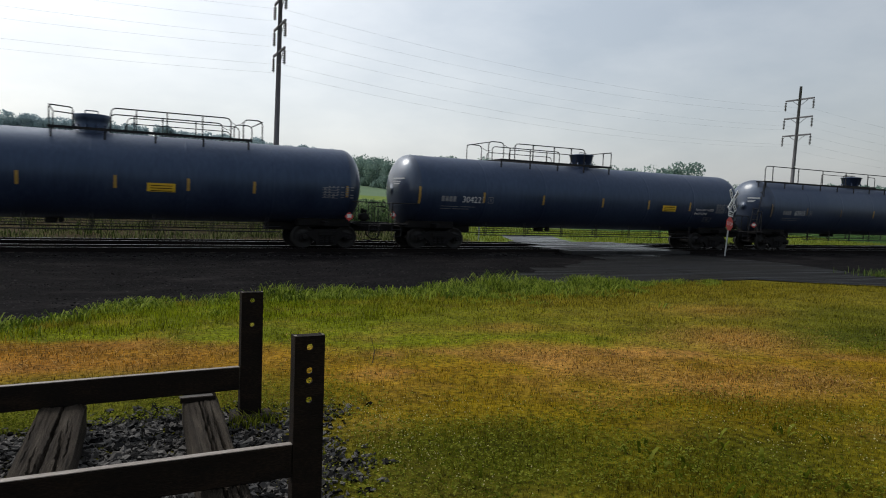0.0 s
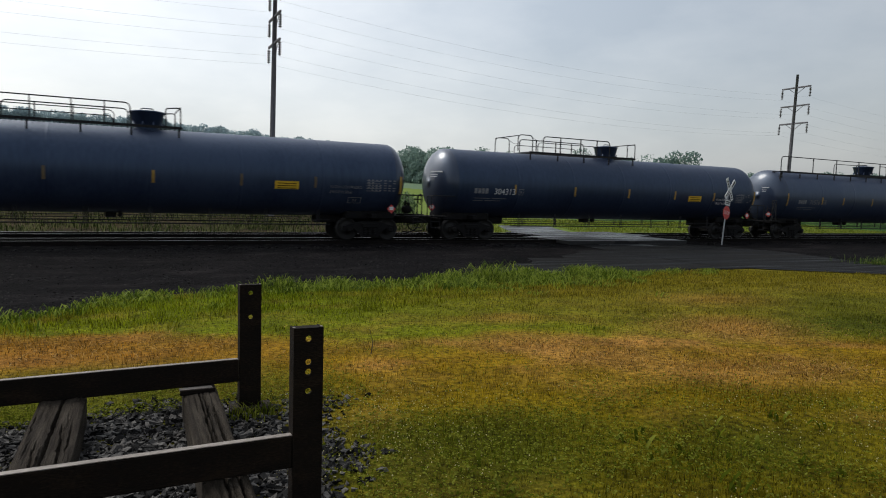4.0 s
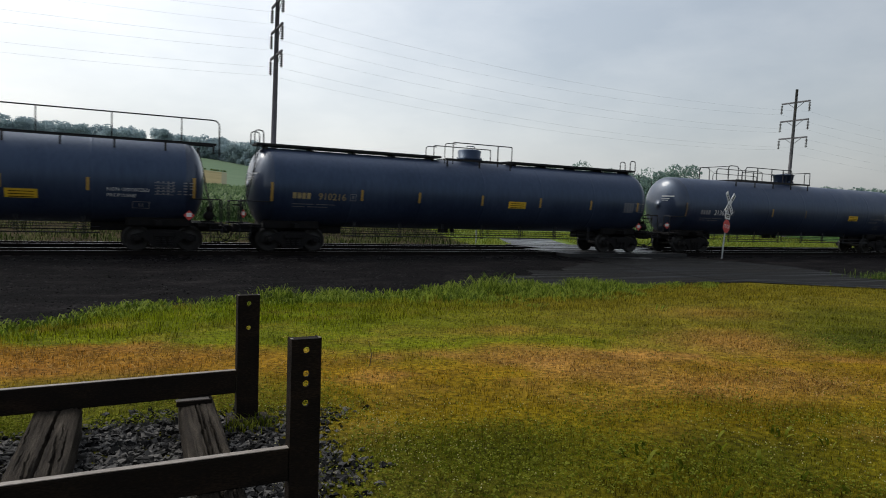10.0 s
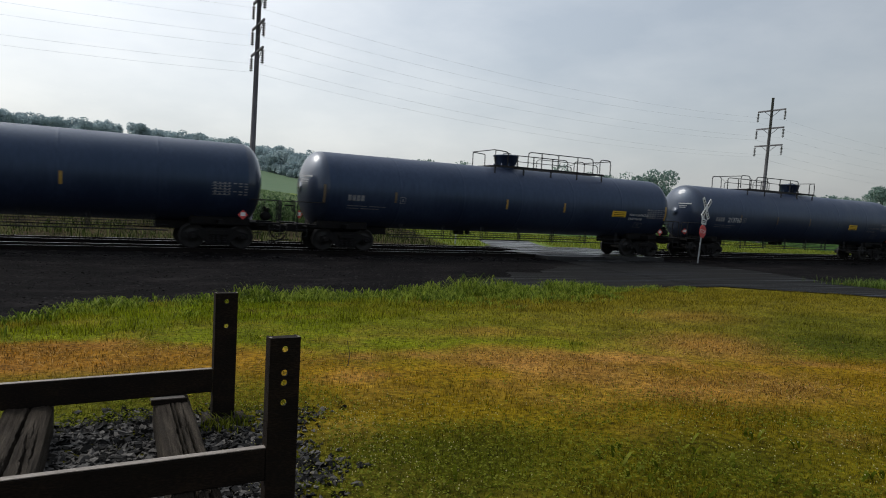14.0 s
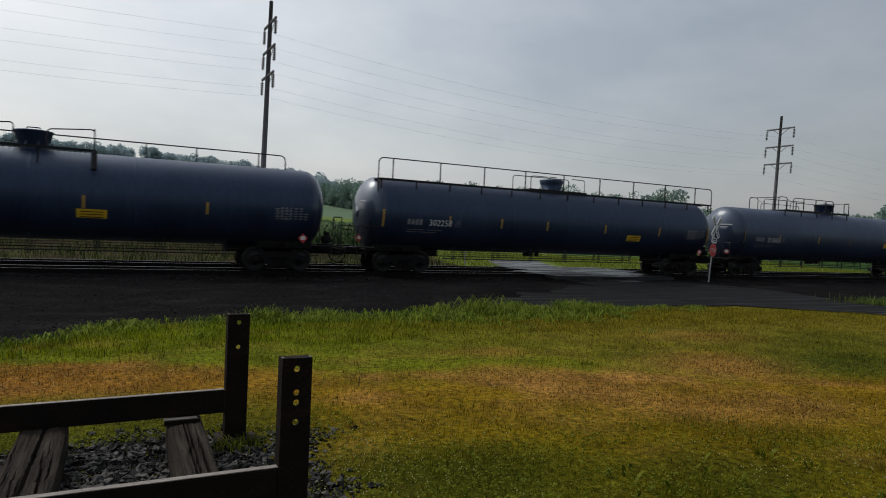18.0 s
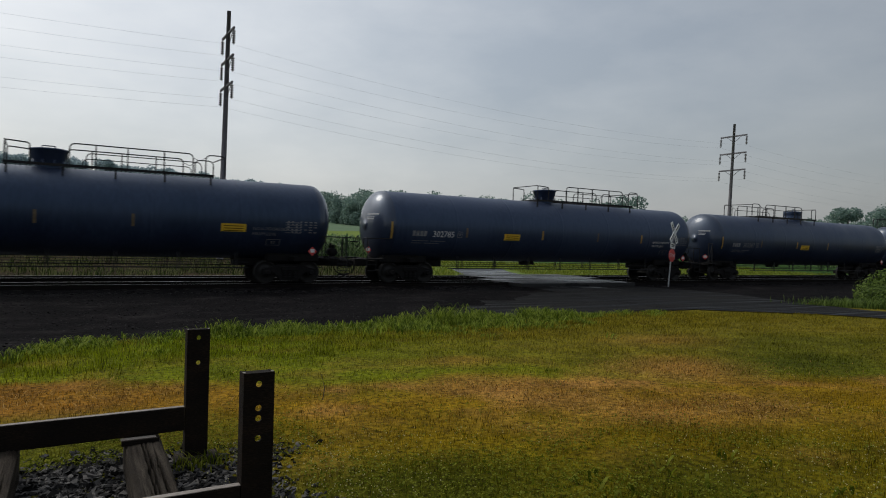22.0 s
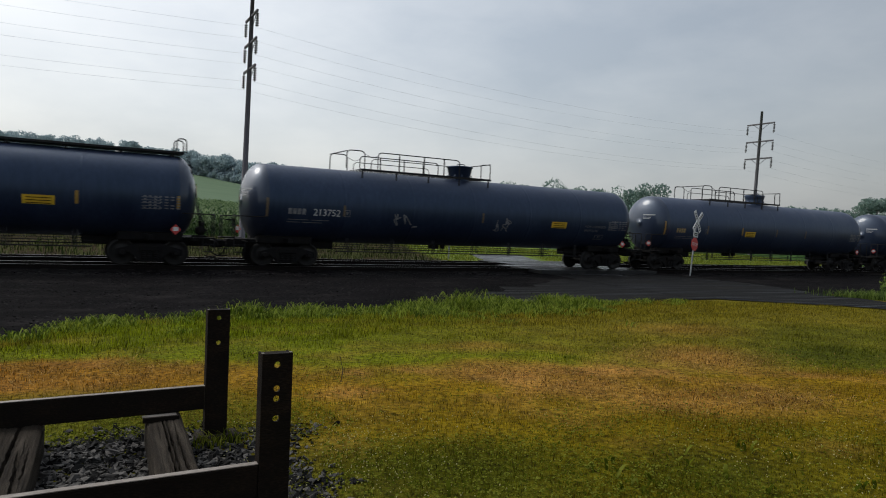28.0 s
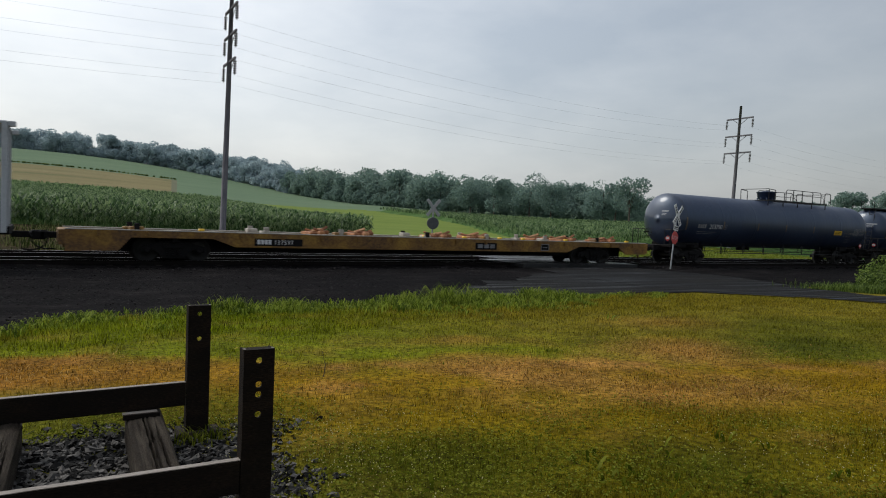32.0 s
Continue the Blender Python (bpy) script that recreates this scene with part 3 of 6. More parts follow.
def ballast_mesh():
    """The stone bed under one track."""
    bm = bmesh.new()
    pr = [(-2.6, -0.26), (-1.75, -0.17), (-0.9, -0.155), (0, -0.16), (0.9, -0.155), (1.75, -0.17), (2.6, -0.26)]
    rnd = random.Random(5)
    xs = [RAIL_X0 + 0.6 * i for i in range(int((RAIL_X1 - RAIL_X0) / 0.6) + 1)]
    rows = [[bm.verts.new((x, y + rnd.uniform(-0.05, 0.05), z + rnd.uniform(-0.015, 0.015))) for y, z in pr] for x in xs]
    for a, b in zip(rows, rows[1:]):
        for i in range(len(pr) - 1):
            bm.faces.new((a[i], b[i], b[i + 1], a[i + 1]))
    return bm


for k, ty in enumerate(TRACK_Y):
    track = tagged(new("railway_track"), "railway track of steel rails on dark timber ties in stone ballast", "railway", group="railway tracks", kind="structure")
    track.location = (0, ty, 0)
    part("ballast", shared("ballast", ballast_mesh, "ballast"), None, track)
    for s in (-1, 1):
        part("rail", shared("rail", rail_mesh, ["rail", "railhead"]), None, track, "steel rail with a polished head").location = (0, 0.754 * s, 0)

# ---- crossing deck between the rails ----
for ty in TRACK_Y:
    for y0, y1 in ((-0.68, 0.68), (-1.9, -0.83), (0.83, 1.9)):
        bm = bmesh.new()
        sh = 0.36 * (ty - 27)
        q = [(19.6 + sh, y0), (27.2 + sh, y0), (27.2 + sh, y1), (19.6 + sh, y1)]
        lo = [bm.verts.new((x, y + ty, -0.2)) for x, y in q]
        hi = [bm.verts.new((x, y + ty, -0.012)) for x, y in q]
        bm.faces.new(hi), bm.faces.new(lo[::-1])
        for i in range(4):
            bm.faces.new((lo[i], lo[(i + 1) % 4], hi[(i + 1) % 4], hi[i]))
        tagged(part("crossing_panel", bm, "asphalt"), "wet asphalt panel of the level crossing beside a rail", "crossing panel", group="crossing panels", kind="structure")


# ---- tank cars ----
R_TANK, Z_TANK, TRUCK_X = 1.54, 2.51, 8.35
SPEED, CURVE = 16.987, 0.006


def train_x(x16, t):
    """Where a car's middle is along the track at t seconds; x16 is its place at 16 s."""
    return x16 + SPEED * (t - 16) + CURVE * (t - 16) ** 2


def tank_mesh(length, seams):
    a = 0.75
    half = length / 2 - a
    prof = [(-half - a * math.cos(t), R_TANK * math.sin(t)) for t in [radians(d) for d in (2, 12, 24, 36, 48, 58, 68, 76, 84)]]
    xs = [-half + 0.01]
    for i in range(1, seams):
        x = -half + 2 * half * i / seams
        xs += [x - 0.09, x - 0.03, x - 0.015, x + 0.015, x + 0.03, x + 0.09]
    xs[1:1] = [-half + 0.15]
    xs += [half - 0.15, half - 0.01]
    for i, x in enumerate(xs):
        ridge = 0.004 if 1 < i < len(xs) - 2 and (i - 2) % 6 in (2, 3) else 0.0
        prof.append((x, R_TANK + ridge))
    prof += [(half + a * math.cos(t), R_TANK * math.sin(t)) for t in [radians(d) for d in (84, 76, 68, 58, 48, 36, 24, 12, 2)]]
    bm = lathe(bmesh.new(), prof, "x", 56, (0, 0, Z_TANK))
    for f in bm.faces:
        if abs(f.calc_center_median().x) > half + 0.02:
            f.material_index = 1
    return bm


def wheelset_mesh():
    bm = bmesh.new()
    for s in (-1, 1):
        y = 0.70 * s
        lathe(bm, [(y - 0.055 * s, 0.485), (y - 0.03 * s, 0.485), (y - 0.025 * s, 0.46), (y + 0.075 * s, 0.455), (y + 0.075 * s, 0.40), (y + 0.03 * s, 0.38),
                   (y + 0.02 * s, 0.18), (y + 0.09 * s, 0.15), (y + 0.09 * s, 0.09)], "y", 24)
        lathe(bm, [(y + 0.09 * s, 0.085), (y + 0.36 * s, 0.085), (y + 0.38 * s, 0.06)], "y", 10)
        for j in range(3):
            a = 2 * math.pi * j / 3
            box(bm, 0.27 * math.cos(a) - 0.03, y + 0.02 * s - 0.01, 0.27 * math.sin(a) - 0.03, 0.27 * math.cos(a) + 0.03, y + 0.045 * s + 0.01, 0.27 * math.sin(a) + 0.03)
    lathe(bm, [(-0.7, 0.08), (0.7, 0.08)], "y", 10)
    return bm


def side_frame_mesh():
    """A cast side frame with its spring nest and journal boxes, at y = 0."""
    bm = bmesh.new()
    out = [(-1.10, 0.36), (-1.10, 0.58), (-0.80, 0.66), (-0.42, 0.78), (0.42, 0.78), (0.80, 0.66), (1.10, 0.58), (1.10, 0.36), (0.76, 0.36), (0.72, 0.50), (0.46, 0.30),
           (0.40, 0.16), (-0.40, 0.16), (-0.46, 0.30), (-0.72, 0.50), (-0.76, 0.36)]
    a = [bm.verts.new((x, -0.07, z)) for x, z in out]
    b = [bm.verts.new((x, 0.07, z)) for x, z in out]
    for i in range(len(out)):
        j = (i + 1) % len(out)
        bm.faces.new((a[i], a[j], b[j], b[i]))
    bm.faces.new(a[::-1]), bm.faces.new(b)
    for s in (-1, 1):
        lathe(bm, [(-0.17, 0.08), (-0.16, 0.11), (0.10, 0.12)], "y", 12, (0.89 * s, 0, 0.457))
    for x in (-0.2, 0.0, 0.2):
        for z in (0.27, 0.34, 0.41, 0.48):
            lathe(bm, [(-0.025, 0.075), (0.0, 0.09), (0.025, 0.075)], "z", 8, (x, -0.08, z))
    box(bm, -0.34, -0.15, 0.52, 0.34, 0.10, 0.70, 0.02)
    return bm


def bolster_mesh():
    bm = new_box(-0.22, -1.05, 0.48, 0.22, 1.05, 0.72, 0.03)
    lathe(bm, [(0.70, 0.30), (0.86, 0.28)], "z", 16)
    for s in (-1, 1):
        box(bm, 0.30 * s - 0.04, -0.9, 0.40, 0.30 * s + 0.04, 0.9, 0.50)
    return bm


WHEELSETS = []


def add_truck(car, x, lift=0.0):
    tr = part("truck_bolster", shared("bolster", bolster_mesh, "frame"), None, car)
    tr.location = (x, 0, lift)
    for s in (-1, 1):
        o = part("side_frame", shared("side_frame", side_frame_mesh, "frame"), None, tr, "cast steel side frame with springs")
        o.matrix_basis = pose(0, 0.98 * s, 0, 0, 0, 0 if s < 0 else 180)
        w = part("wheelset", shared("wheelset", wheelset_mesh, "wheel"), None, tr, "pair of steel wheels on an axle")
        w.location = (0.89 * s, 0, 0.457)
        WHEELSETS.append((w, car, 0.89 * s))
    return tr


def coupler_mesh():
    bm = new_box(-0.55, -0.09, 0.72, 0.10, 0.09, 0.94, 0.03)
    box(bm, 0.06, -0.20, 0.66, 0.34, 0.16, 0.98, 0.05)
    box(bm, 0.30, -0.16, 0.68, 0.46, -0.02, 0.96, 0.04)
    tube(bm, bent([(0.0, 0.30, 0.80), (0.12, 0.34, 0.45), (0.45, 0.34, 0.30), (0.8, 0.32, 0.34)], 0.2), 0.028)
    tube(bm, [(0.1, -0.1, 0.98), (0.05, -0.5, 0.96), (0.02, -1.35, 0.92), (0.1, -1.5, 0.80)], 0.016)
    return bm


def sill_mesh():
    """Draft sill and saddle under one end of the tank."""
    bm = new_box(-2.6, -0.28, 0.70, 1.75, 0.28, 1.02, 0.02)
    box(bm, -1.5, -0.85, 0.86, 0.7, 0.85, 1.22, 0.06)
    box(bm, -0.55, -1.40, 0.92, -0.35, 1.40, 1.10, 0.02)
    box(bm, 0.9, -1.45, 0.92, 1.15, 1.45, 1.04, 0.02)
    return bm


def end_rail_mesh(tall):
    """The hand rail at one corner: a tall narrow frame, or a low hoop along the platform's end."""
    bm = bmesh.new()
    if tall:
        tube(bm, bent([(0.04, -1.42, 1.05), (0.04, -1.42, 2.22), (0.38, -1.42, 2.22), (0.38, -1.42, 1.05)], 0.05), 0.026)
        tube(bm, [(0.04, -1.42, 2.2), (0.34, -1.42, 1.1)], 0.014, 5)
    else:
        tube(bm, bent([(-0.75, -1.40, 1.92), (0.36, -1.40, 1.92), (0.36, -1.40, 1.05)], 0.1), 0.024)
        tube(bm, bent([(0.36, -1.40, 1.92), (0.36, -0.98, 1.92), (0.36, -0.98, 1.06)], 0.1), 0.022)
    return bm


def end_step_mesh():
    bm = bmesh.new()
    tube(bm, bent([(-0.03, -1.41, 1.05), (-0.03, -1.41, 0.55), (0.38, -1.41, 0.55), (0.38, -1.41, 1.05)], 0.04), 0.018)
    tube(bm, [(0.38, -1.41, 0.82), (-0.03, -1.41, 0.82)], 0.018)
    return bm


def brake_wheel_mesh():
    bm = bmesh.new()
    pts = [(0.0, 0.24 * math.cos(radians(a)), 0.24 * math.sin(radians(a))) for a in range(0, 361, 30)]
    tube(bm, pts, 0.018, 5)
    for a in range(0, 360, 90):
        tube(bm, [(0, 0, 0), (0.0, 0.24 * math.cos(radians(a)), 0.24 * math.sin(radians(a)))], 0.012, 4)
    tube(bm, [(-0.35, 0, 0), (0.03, 0, 0)], 0.03, 6)
    return bm


def brake_gear_mesh():
    """Brake cylinder, bracket and levers over the end platform."""
    bm = new_box(-0.25, -0.88, 1.04, 0.20, -0.30, 1.12, 0.01)
    lathe(bm, [(-0.85, 0.05), (-0.84, 0.17), (-0.45, 0.17), (-0.42, 0.06), (-0.20, 0.045)], "y", 14, (0.0, 0, 1.30))
    box(bm, -0.06, -0.55, 1.10, 0.06, -0.48, 1.66, 0.01)
    tube(bm, [(0.0, -0.52, 1.62), (0.22, -0.70, 1.30), (0.24, -0.95, 1.05)], 0.022, 5)
    lathe(bm, [(-0.03, 0.10), (0.03, 0.10)], "x", 12, (0.10, -0.62, 1.52))
    return bm


def side_pipe_mesh(length):
    """The long thin hand rail under the tank's side, on hangers."""
    bm = bmesh.new()
    x0, x1 = -length / 2 + 3.5, length / 2 - 3.5
    tube(bm, [(x0, 0, 0.66), (x1, 0, 0.66)], 0.025)
    tube(bm, [(x0, 0, 0.86), (x1, 0, 0.86)], 0.012, 4)
    return bm


def hanger_mesh():
    bm = new_box(-0.06, -0.012, 0.60, -0.03, 0.012, 1.22)
    box(bm, 0.03, -0.012, 0.60, 0.06, 0.012, 1.22)
    return bm


def bonnet_mesh(kind):
    """The protective housing over the valves, on the manway."""
    z0 = Z_TANK + R_TANK - 0.12
    if kind == "low":
        prof = [(z0, 0.52), (z0 + 0.2, 0.52), (z0 + 0.22, 0.58), (z0 + 0.30, 0.58), (z0 + 0.31, 0.50), (z0 + 0.62, 0.54), (z0 + 0.66, 0.50), (z0 + 0.70, 0.30)]
    elif kind == "broad":
        prof = [(z0, 0.55), (z0 + 0.16, 0.55), (z0 + 0.18, 0.48), (z0 + 0.5, 0.56), (z0 + 0.66, 0.60), (z0 + 0.70, 0.58), (z0 + 0.74, 0.2)]
    else:
        prof = [(z0, 0.42), (z0 + 0.22, 0.42), (z0 + 0.34, 0.52), (z0 + 0.66, 0.58), (z0 + 0.68, 0.62), (z0 + 0.72, 0.62), (z0 + 0.74, 0.55), (z0 + 0.78, 0.2)]
    bm = lathe(bmesh.new(), prof, "z", 24)
    for j in range(10):
        a = 2 * math.pi * j / 10
        lathe(bm, [(z0 + 0.20, 0.03), (z0 + 0.34, 0.03)], "z", 6, (0.55 * math.cos(a), 0.55 * math.sin(a), 0))
    tube(bm, bent([(-0.2, -0.1, z0 + 0.74), (-0.2, -0.1, z0 + 0.84), (0.2, -0.1, z0 + 0.84), (0.2, -0.1, z0 + 0.74)], 0.06), 0.02, 5)
    return bm


Z_TOP = Z_TANK + R_TANK


def walkway_mesh(x0, x1, y0, y1, z):
    """Open steel grating on an angle frame."""
    bm = bmesh.new()
    for y in (y0, y1):
        box(bm, x0, y - 0.02, z - 0.07, x1, y + 0.02, z + 0.02)
    k = int((x1 - x0) / 0.16)
    for i in range(k + 1):
        x = x0 + (x1 - x0) * i / k
        box(bm, x - 0.012, y0, z - 0.02, x + 0.012, y1, z)
    n = max(2, int((x1 - x0) / 1.6))
    for i in range(n + 1):
        x = x0 + 0.1 + (x1 - x0 - 0.2) * i / n
        for y in (y0 + 0.06, y1 - 0.06):
            zz = Z_TANK + math.sqrt(max(0.01, R_TANK ** 2 - y * y)) - 0.01
            if zz < z - 0.03:
                box(bm, x - 0.03, y - 0.02, zz, x + 0.03, y + 0.02, z - 0.04)
    return bm


def hoop(name, pts, parent, r=0.021, corner=0.16):
    return part(name, tube(bmesh.new(), bent(pts, corner), r, 6), "railing", parent)


def uprights(parent, xs, y, z0, z1):
    for x in xs:
        o = part("rail_post", shared(("rail_post", round(z1 - z0, 2)), lambda: new_box(-0.02, -0.02, 0, 0.02, 0.02, z1 - z0), "railing"), None, parent)
        o.location = (x, y, z0)


def ladder_mesh(z0, z1, lean):
    bm = bmesh.new()
    for s in (-0.19, 0.19):
        tube(bm, [(0, s, z0), (lean, s, z1)], 0.02, 5)
    k = int((z1 - z0) / 0.34)
    for i in range(1, k + 1):
        t = i / (k + 1)
        tube(bm, [(lean * t, -0.19, z0 + (z1 - z0) * t), (lean * t, 0.19, z0 + (z1 - z0) * t)], 0.014, 5)
    return bm


def side_ladder_mesh():
    """Ladder that follows the round side of the tank from the platform down to the sill."""
    bm = bmesh.new()
    for s in (-0.2, 0.2):
        pts = [(s, -(R_TANK + 0.12) * math.cos(radians(a)), Z_TANK + (R_TANK + 0.12) * math.sin(radians(a))) for a in range(-65, 66, 13)]
        tube(bm, pts, 0.02, 5)
    for a in range(-60, 61, 13):
        y, z = -(R_TANK + 0.12) * math.cos(radians(a)), Z_TANK + (R_TANK + 0.12) * math.sin(radians(a))
        tube(bm, [(-0.2, y, z), (0.2, y, z)], 0.013, 4)
    return bm


def top_short(car, flip):
    """A short platform round the housing: box railing with rounded hoops and a chain gap."""
    f = -1 if flip else 1
    z, zr, zm = Z_TOP + 0.04, Z_TOP + 0.78, Z_TOP + 0.48
    x0, x1 = -6.3, 1.3 if flip else 1.1
    far_end, gap_end = (-5.75, -5.05) if flip else (-6.0, -5.2)
    a, b = sorted((x0 * f * 0.66, x1 * f))
    a, b = (a - 1.2, b) if not flip else (a, b + 1.2)
    part("platform", shared(("platform", flip), lambda: walkway_mesh(a, b, -1.0, 1.0, z), "railing"), None, car, "black steel grating platform")
    for y in (-1.0, 1.0):
        hoop("hand_rail", [(-4.6 * f, y, z), (-4.6 * f, y, zr), (-0.6 * f, y, zr), (-0.6 * f, y, z)], car, 0.024, 0.2)
        hoop("hand_rail", [(-4.9 * f, y, z), (-4.9 * f, y, zm), (-1.1 * f, y, zm), (-1.1 * f, y, z)], car, 0.018, 0.2)
        hoop("hand_rail", [(far_end * f, y, z), (far_end * f, y, zr), (gap_end * f, y, zr), (gap_end * f, y, z)], car, 0.024, 0.2)
        hoop("hand_rail", [(0.55 * f, y, z), (0.55 * f, y, zm + 0.2), ((x1 - 0.05) * f, y, zr - 0.05), ((x1 - 0.05) * f, y, z)], car, 0.024, 0.1)
        uprights(car, [-3.6 * f, -2.4 * f, -1.4 * f], y, z, zr)
        # sagging chain across the gap
        hoop("chain", [(gap_end * f, y, zr - 0.1), (-4.85 * f, y, zr - 0.26), (-4.6 * f, y, zr - 0.14)], car, 0.010, 0.1)
    for x in (far_end * f, (x1 - 0.05) * f):
        hoop("hand_rail", [(x, -1.0, zr - 0.04), (x, 1.0, zr - 0.04)], car, 0.022)
    part("side_ladder", shared("side_ladder", side_ladder_mesh, "railing"), None, car).matrix_basis = pose(-5.6 * f, 0, 0, 0, 0, 180)


def top_full(car):
    """A walkway with a hand rail over the whole length, and an end ladder."""
    z, zr = Z_TOP - 0.10, Z_TOP + 0.76
    part("walkway", shared("walk_full", lambda: walkway_mesh(-9.7, 10.1, -1.15, -0.55, z), "railing"), None, car, "narrow steel grating walkway along the tank")
    hoop("hand_rail", [(-9.75, -1.12, z - 0.9), (-9.75, -1.12, zr), (10.2, -1.12, zr), (10.2, -1.12, z - 0.5)], car, 0.026, 0.25)
    uprights(car, [-9.1 + 2.25 * i for i in range(9)], -1.12, z, zr)
    hoop("hand_rail", [(-1.6, -0.5, z), (-1.6, -0.5, zr - 0.1), (-0.6, -0.5, zr - 0.1)], car)
    hoop("hand_rail", [(1.7, -0.5, z), (1.7, -0.5, zr - 0.1), (0.9, -0.5, zr - 0.1)], car)
    part("platform", shared("plat_full", lambda: walkway_mesh(-1.7, 1.8, -0.55, 0.9, Z_TOP + 0.03), "railing"), None, car, "steel grating by the valve housing")
    hoop("hand_rail", [(-1.7, 0.9, z), (-1.7, 0.9, zr), (1.8, 0.9, zr), (1.8, 0.9, z)], car)
    o = part("end_ladder", shared("end_ladder", lambda: ladder_mesh(1.1, Z_TOP - 0.1, 0.62), "railing"), None, car)
    o.location = (-10.25, -0.85, 0)
    o2 = part("end_ladder", shared("end_ladder", None, "railing"), None, car)
    o2.matrix_basis = pose(10.3, 0.85, 0, 0, 0, 180)


def top_far(car):
    """A hand rail along the far shoulder and a boxed platform on brackets in the middle."""
    z, zr = Z_TOP - 0.05, Z_TOP + 0.62
    hoop("hand_rail", [(-10.0, 0.7, z - 0.4), (-10.0, 0.7, zr), (8.9, 0.7, zr), (8.9, 0.7, z - 0.3)], car, 0.026, 0.25)
    uprights(car, [-9.4, -6.6, -4.0, 3.6, 5.4, 7.8], 0.7, z - 0.25, zr)
    part("platform", shared("plat_far", lambda: walkway_mesh(-1.5, 1.9, -1.2, 0.8, Z_TOP + 0.02), "railing"), None, car, "steel grating platform on brackets")
    for x in (-1.45, 1.85):
        uprights(car, [x], -1.2, Z_TOP - 0.2, zr + 0.12)
        o = part("bracket", shared("bracket", lambda: new_box(-0.09, -0.06, -0.75, 0.09, 0.06, 0.0, 0.02), "railing"), None, car)
        o.matrix_basis = pose(x, -1.2, Z_TOP, -26)
    for x0, x1 in ((-1.45, -0.5), (0.8, 1.85)):
        hoop("hand_rail", [(x0 - 0.35, -1.2, z + 0.1), (x0 - 0.35, -1.2, zr - 0.02), (x1, -1.2, zr + 0.1), (x1, -1.2, z + 0.1)], car, 0.022, 0.14)
    o = part("end_ladder", shared("end_ladder", lambda: ladder_mesh(1.1, Z_TOP - 0.1, 0.62), "railing"), None, car)
    o.location = (-10.3, 0.75, 0)


def top_plank(car):
    """A solid running board over the whole length with hoops at its ends and a small cage round the housing."""
    z, zr = Z_TOP + 0.10, Z_TOP + 0.74
    for x0, x1 in ((-9.7, -1.7), (1.8, 9.5)):
        part("running_board", shared(("running_board", x0), lambda: new_box(x0, -0.55, z - 0.05, x1, 0.35, z + 0.04, 0.01), "railing"), None, car, "flat black running board")
        for i in range(5):
            x = x0 + 0.4 + (x1 - x0 - 0.8) * i / 4
            o = part("bracket", shared("board_bracket", lambda: new_box(-0.04, -0.5, -0.14, 0.04, 0.3, -0.0), "railing"), None, car)
            o.location = (x, 0, z - 0.05)
    for x in (-9.6, 9.4):
        for y in (-0.5, 0.25):
            hoop("end_hoop", [(x - 0.17, y, z), (x - 0.17, y, z + 0.52), (x + 0.17, y, z + 0.52), (x + 0.17, y, z)], car, 0.024, 0.17)
    for y in (-0.95, 0.95):
        hoop("hand_rail", [(-1.75, y, Z_TOP - 0.2), (-1.75, y, zr - 0.06), (-1.2, y, zr - 0.06)], car)
        hoop("hand_rail", [(-1.35, y, Z_TOP - 0.2), (-1.35, y, zr), (1.7, y, zr), (1.7, y, Z_TOP - 0.2)], car, 0.024, 0.08)
        uprights(car, [0.95], y, Z_TOP - 0.2, zr)
    part("platform", shared("plat_plank", lambda: walkway_mesh(-1.7, 1.75, -0.98, 0.98, Z_TOP + 0.02), "railing"), None, car, "steel grating round the housing")
    for x, lean in ((-10.25, 0.62), (10.25, -0.62)):
        o = part("end_ladder", shared(("end_ladder", lean), lambda: ladder_mesh(1.1, Z_TOP, lean), "railing"), None, car)
        o.location = (x, -0.5, 0)


def wrapped(me, lift=0.006):
    """Lays a flat mesh in x and z onto the near side of the tank."""
    for v in me.vertices:
        x, z = v.co.x, v.co.z
        q = max(0.02, (R_TANK + lift) ** 2 - (z - Z_TANK) ** 2)
        v.co = (x, -math.sqrt(q), z)
    return me


def text_mesh(body, size, x, z, mat, spacing=1.0, wrap=True, align="LEFT"):
    cu = bpy.data.curves.new("writing", "FONT")
    cu.body, cu.size, cu.space_character, cu.align_x = body, size, spacing, align
    cu.resolution_u = 2
    cu.extrude = 0.0
    cu.offset = 0.0
    ob = bpy.data.objects.new("writing", cu)
    me = bpy.data.meshes.new_from_object(ob)
    bpy.data.objects.remove(ob)
    for v in me.vertices:
        v.co = (v.co.x + x, 0, v.co.y + z)
    me.materials.clear()
    me.materials.append(M[mat])
    return wrapped(me) if wrap else me


def bars_mesh(rects, mat, wrap=True, lift=0.006):
    """Plain bars in x and z: (x0, z0, x1, z1)."""
    bm = bmesh.new()
    for x0, z0, x1, z1 in rects:
        k = max(1, int((z1 - z0) / 0.12))
        for i in range(k):
            a, b = z0 + (z1 - z0) * i / k, z0 + (z1 - z0) * (i + 1) / k
            bm.faces.new([bm.verts.new(p) for p in ((x0, 0, a), (x1, 0, a), (x1, 0, b), (x0, 0, b))])
    me = bpy.data.meshes.new("bars")
    bm.to_mesh(me)
    bm.free()
    me.materials.append(M[mat])
    return wrapped(me, lift) if wrap else me


def mark_rects(x, z, size, n=4):
    """Plain blocks in place of the owner's letters."""
    w = size * 0.62
    return [(x + i * w * 1.3, z, x + i * w * 1.3 + w, z + size) for i in range(n)]


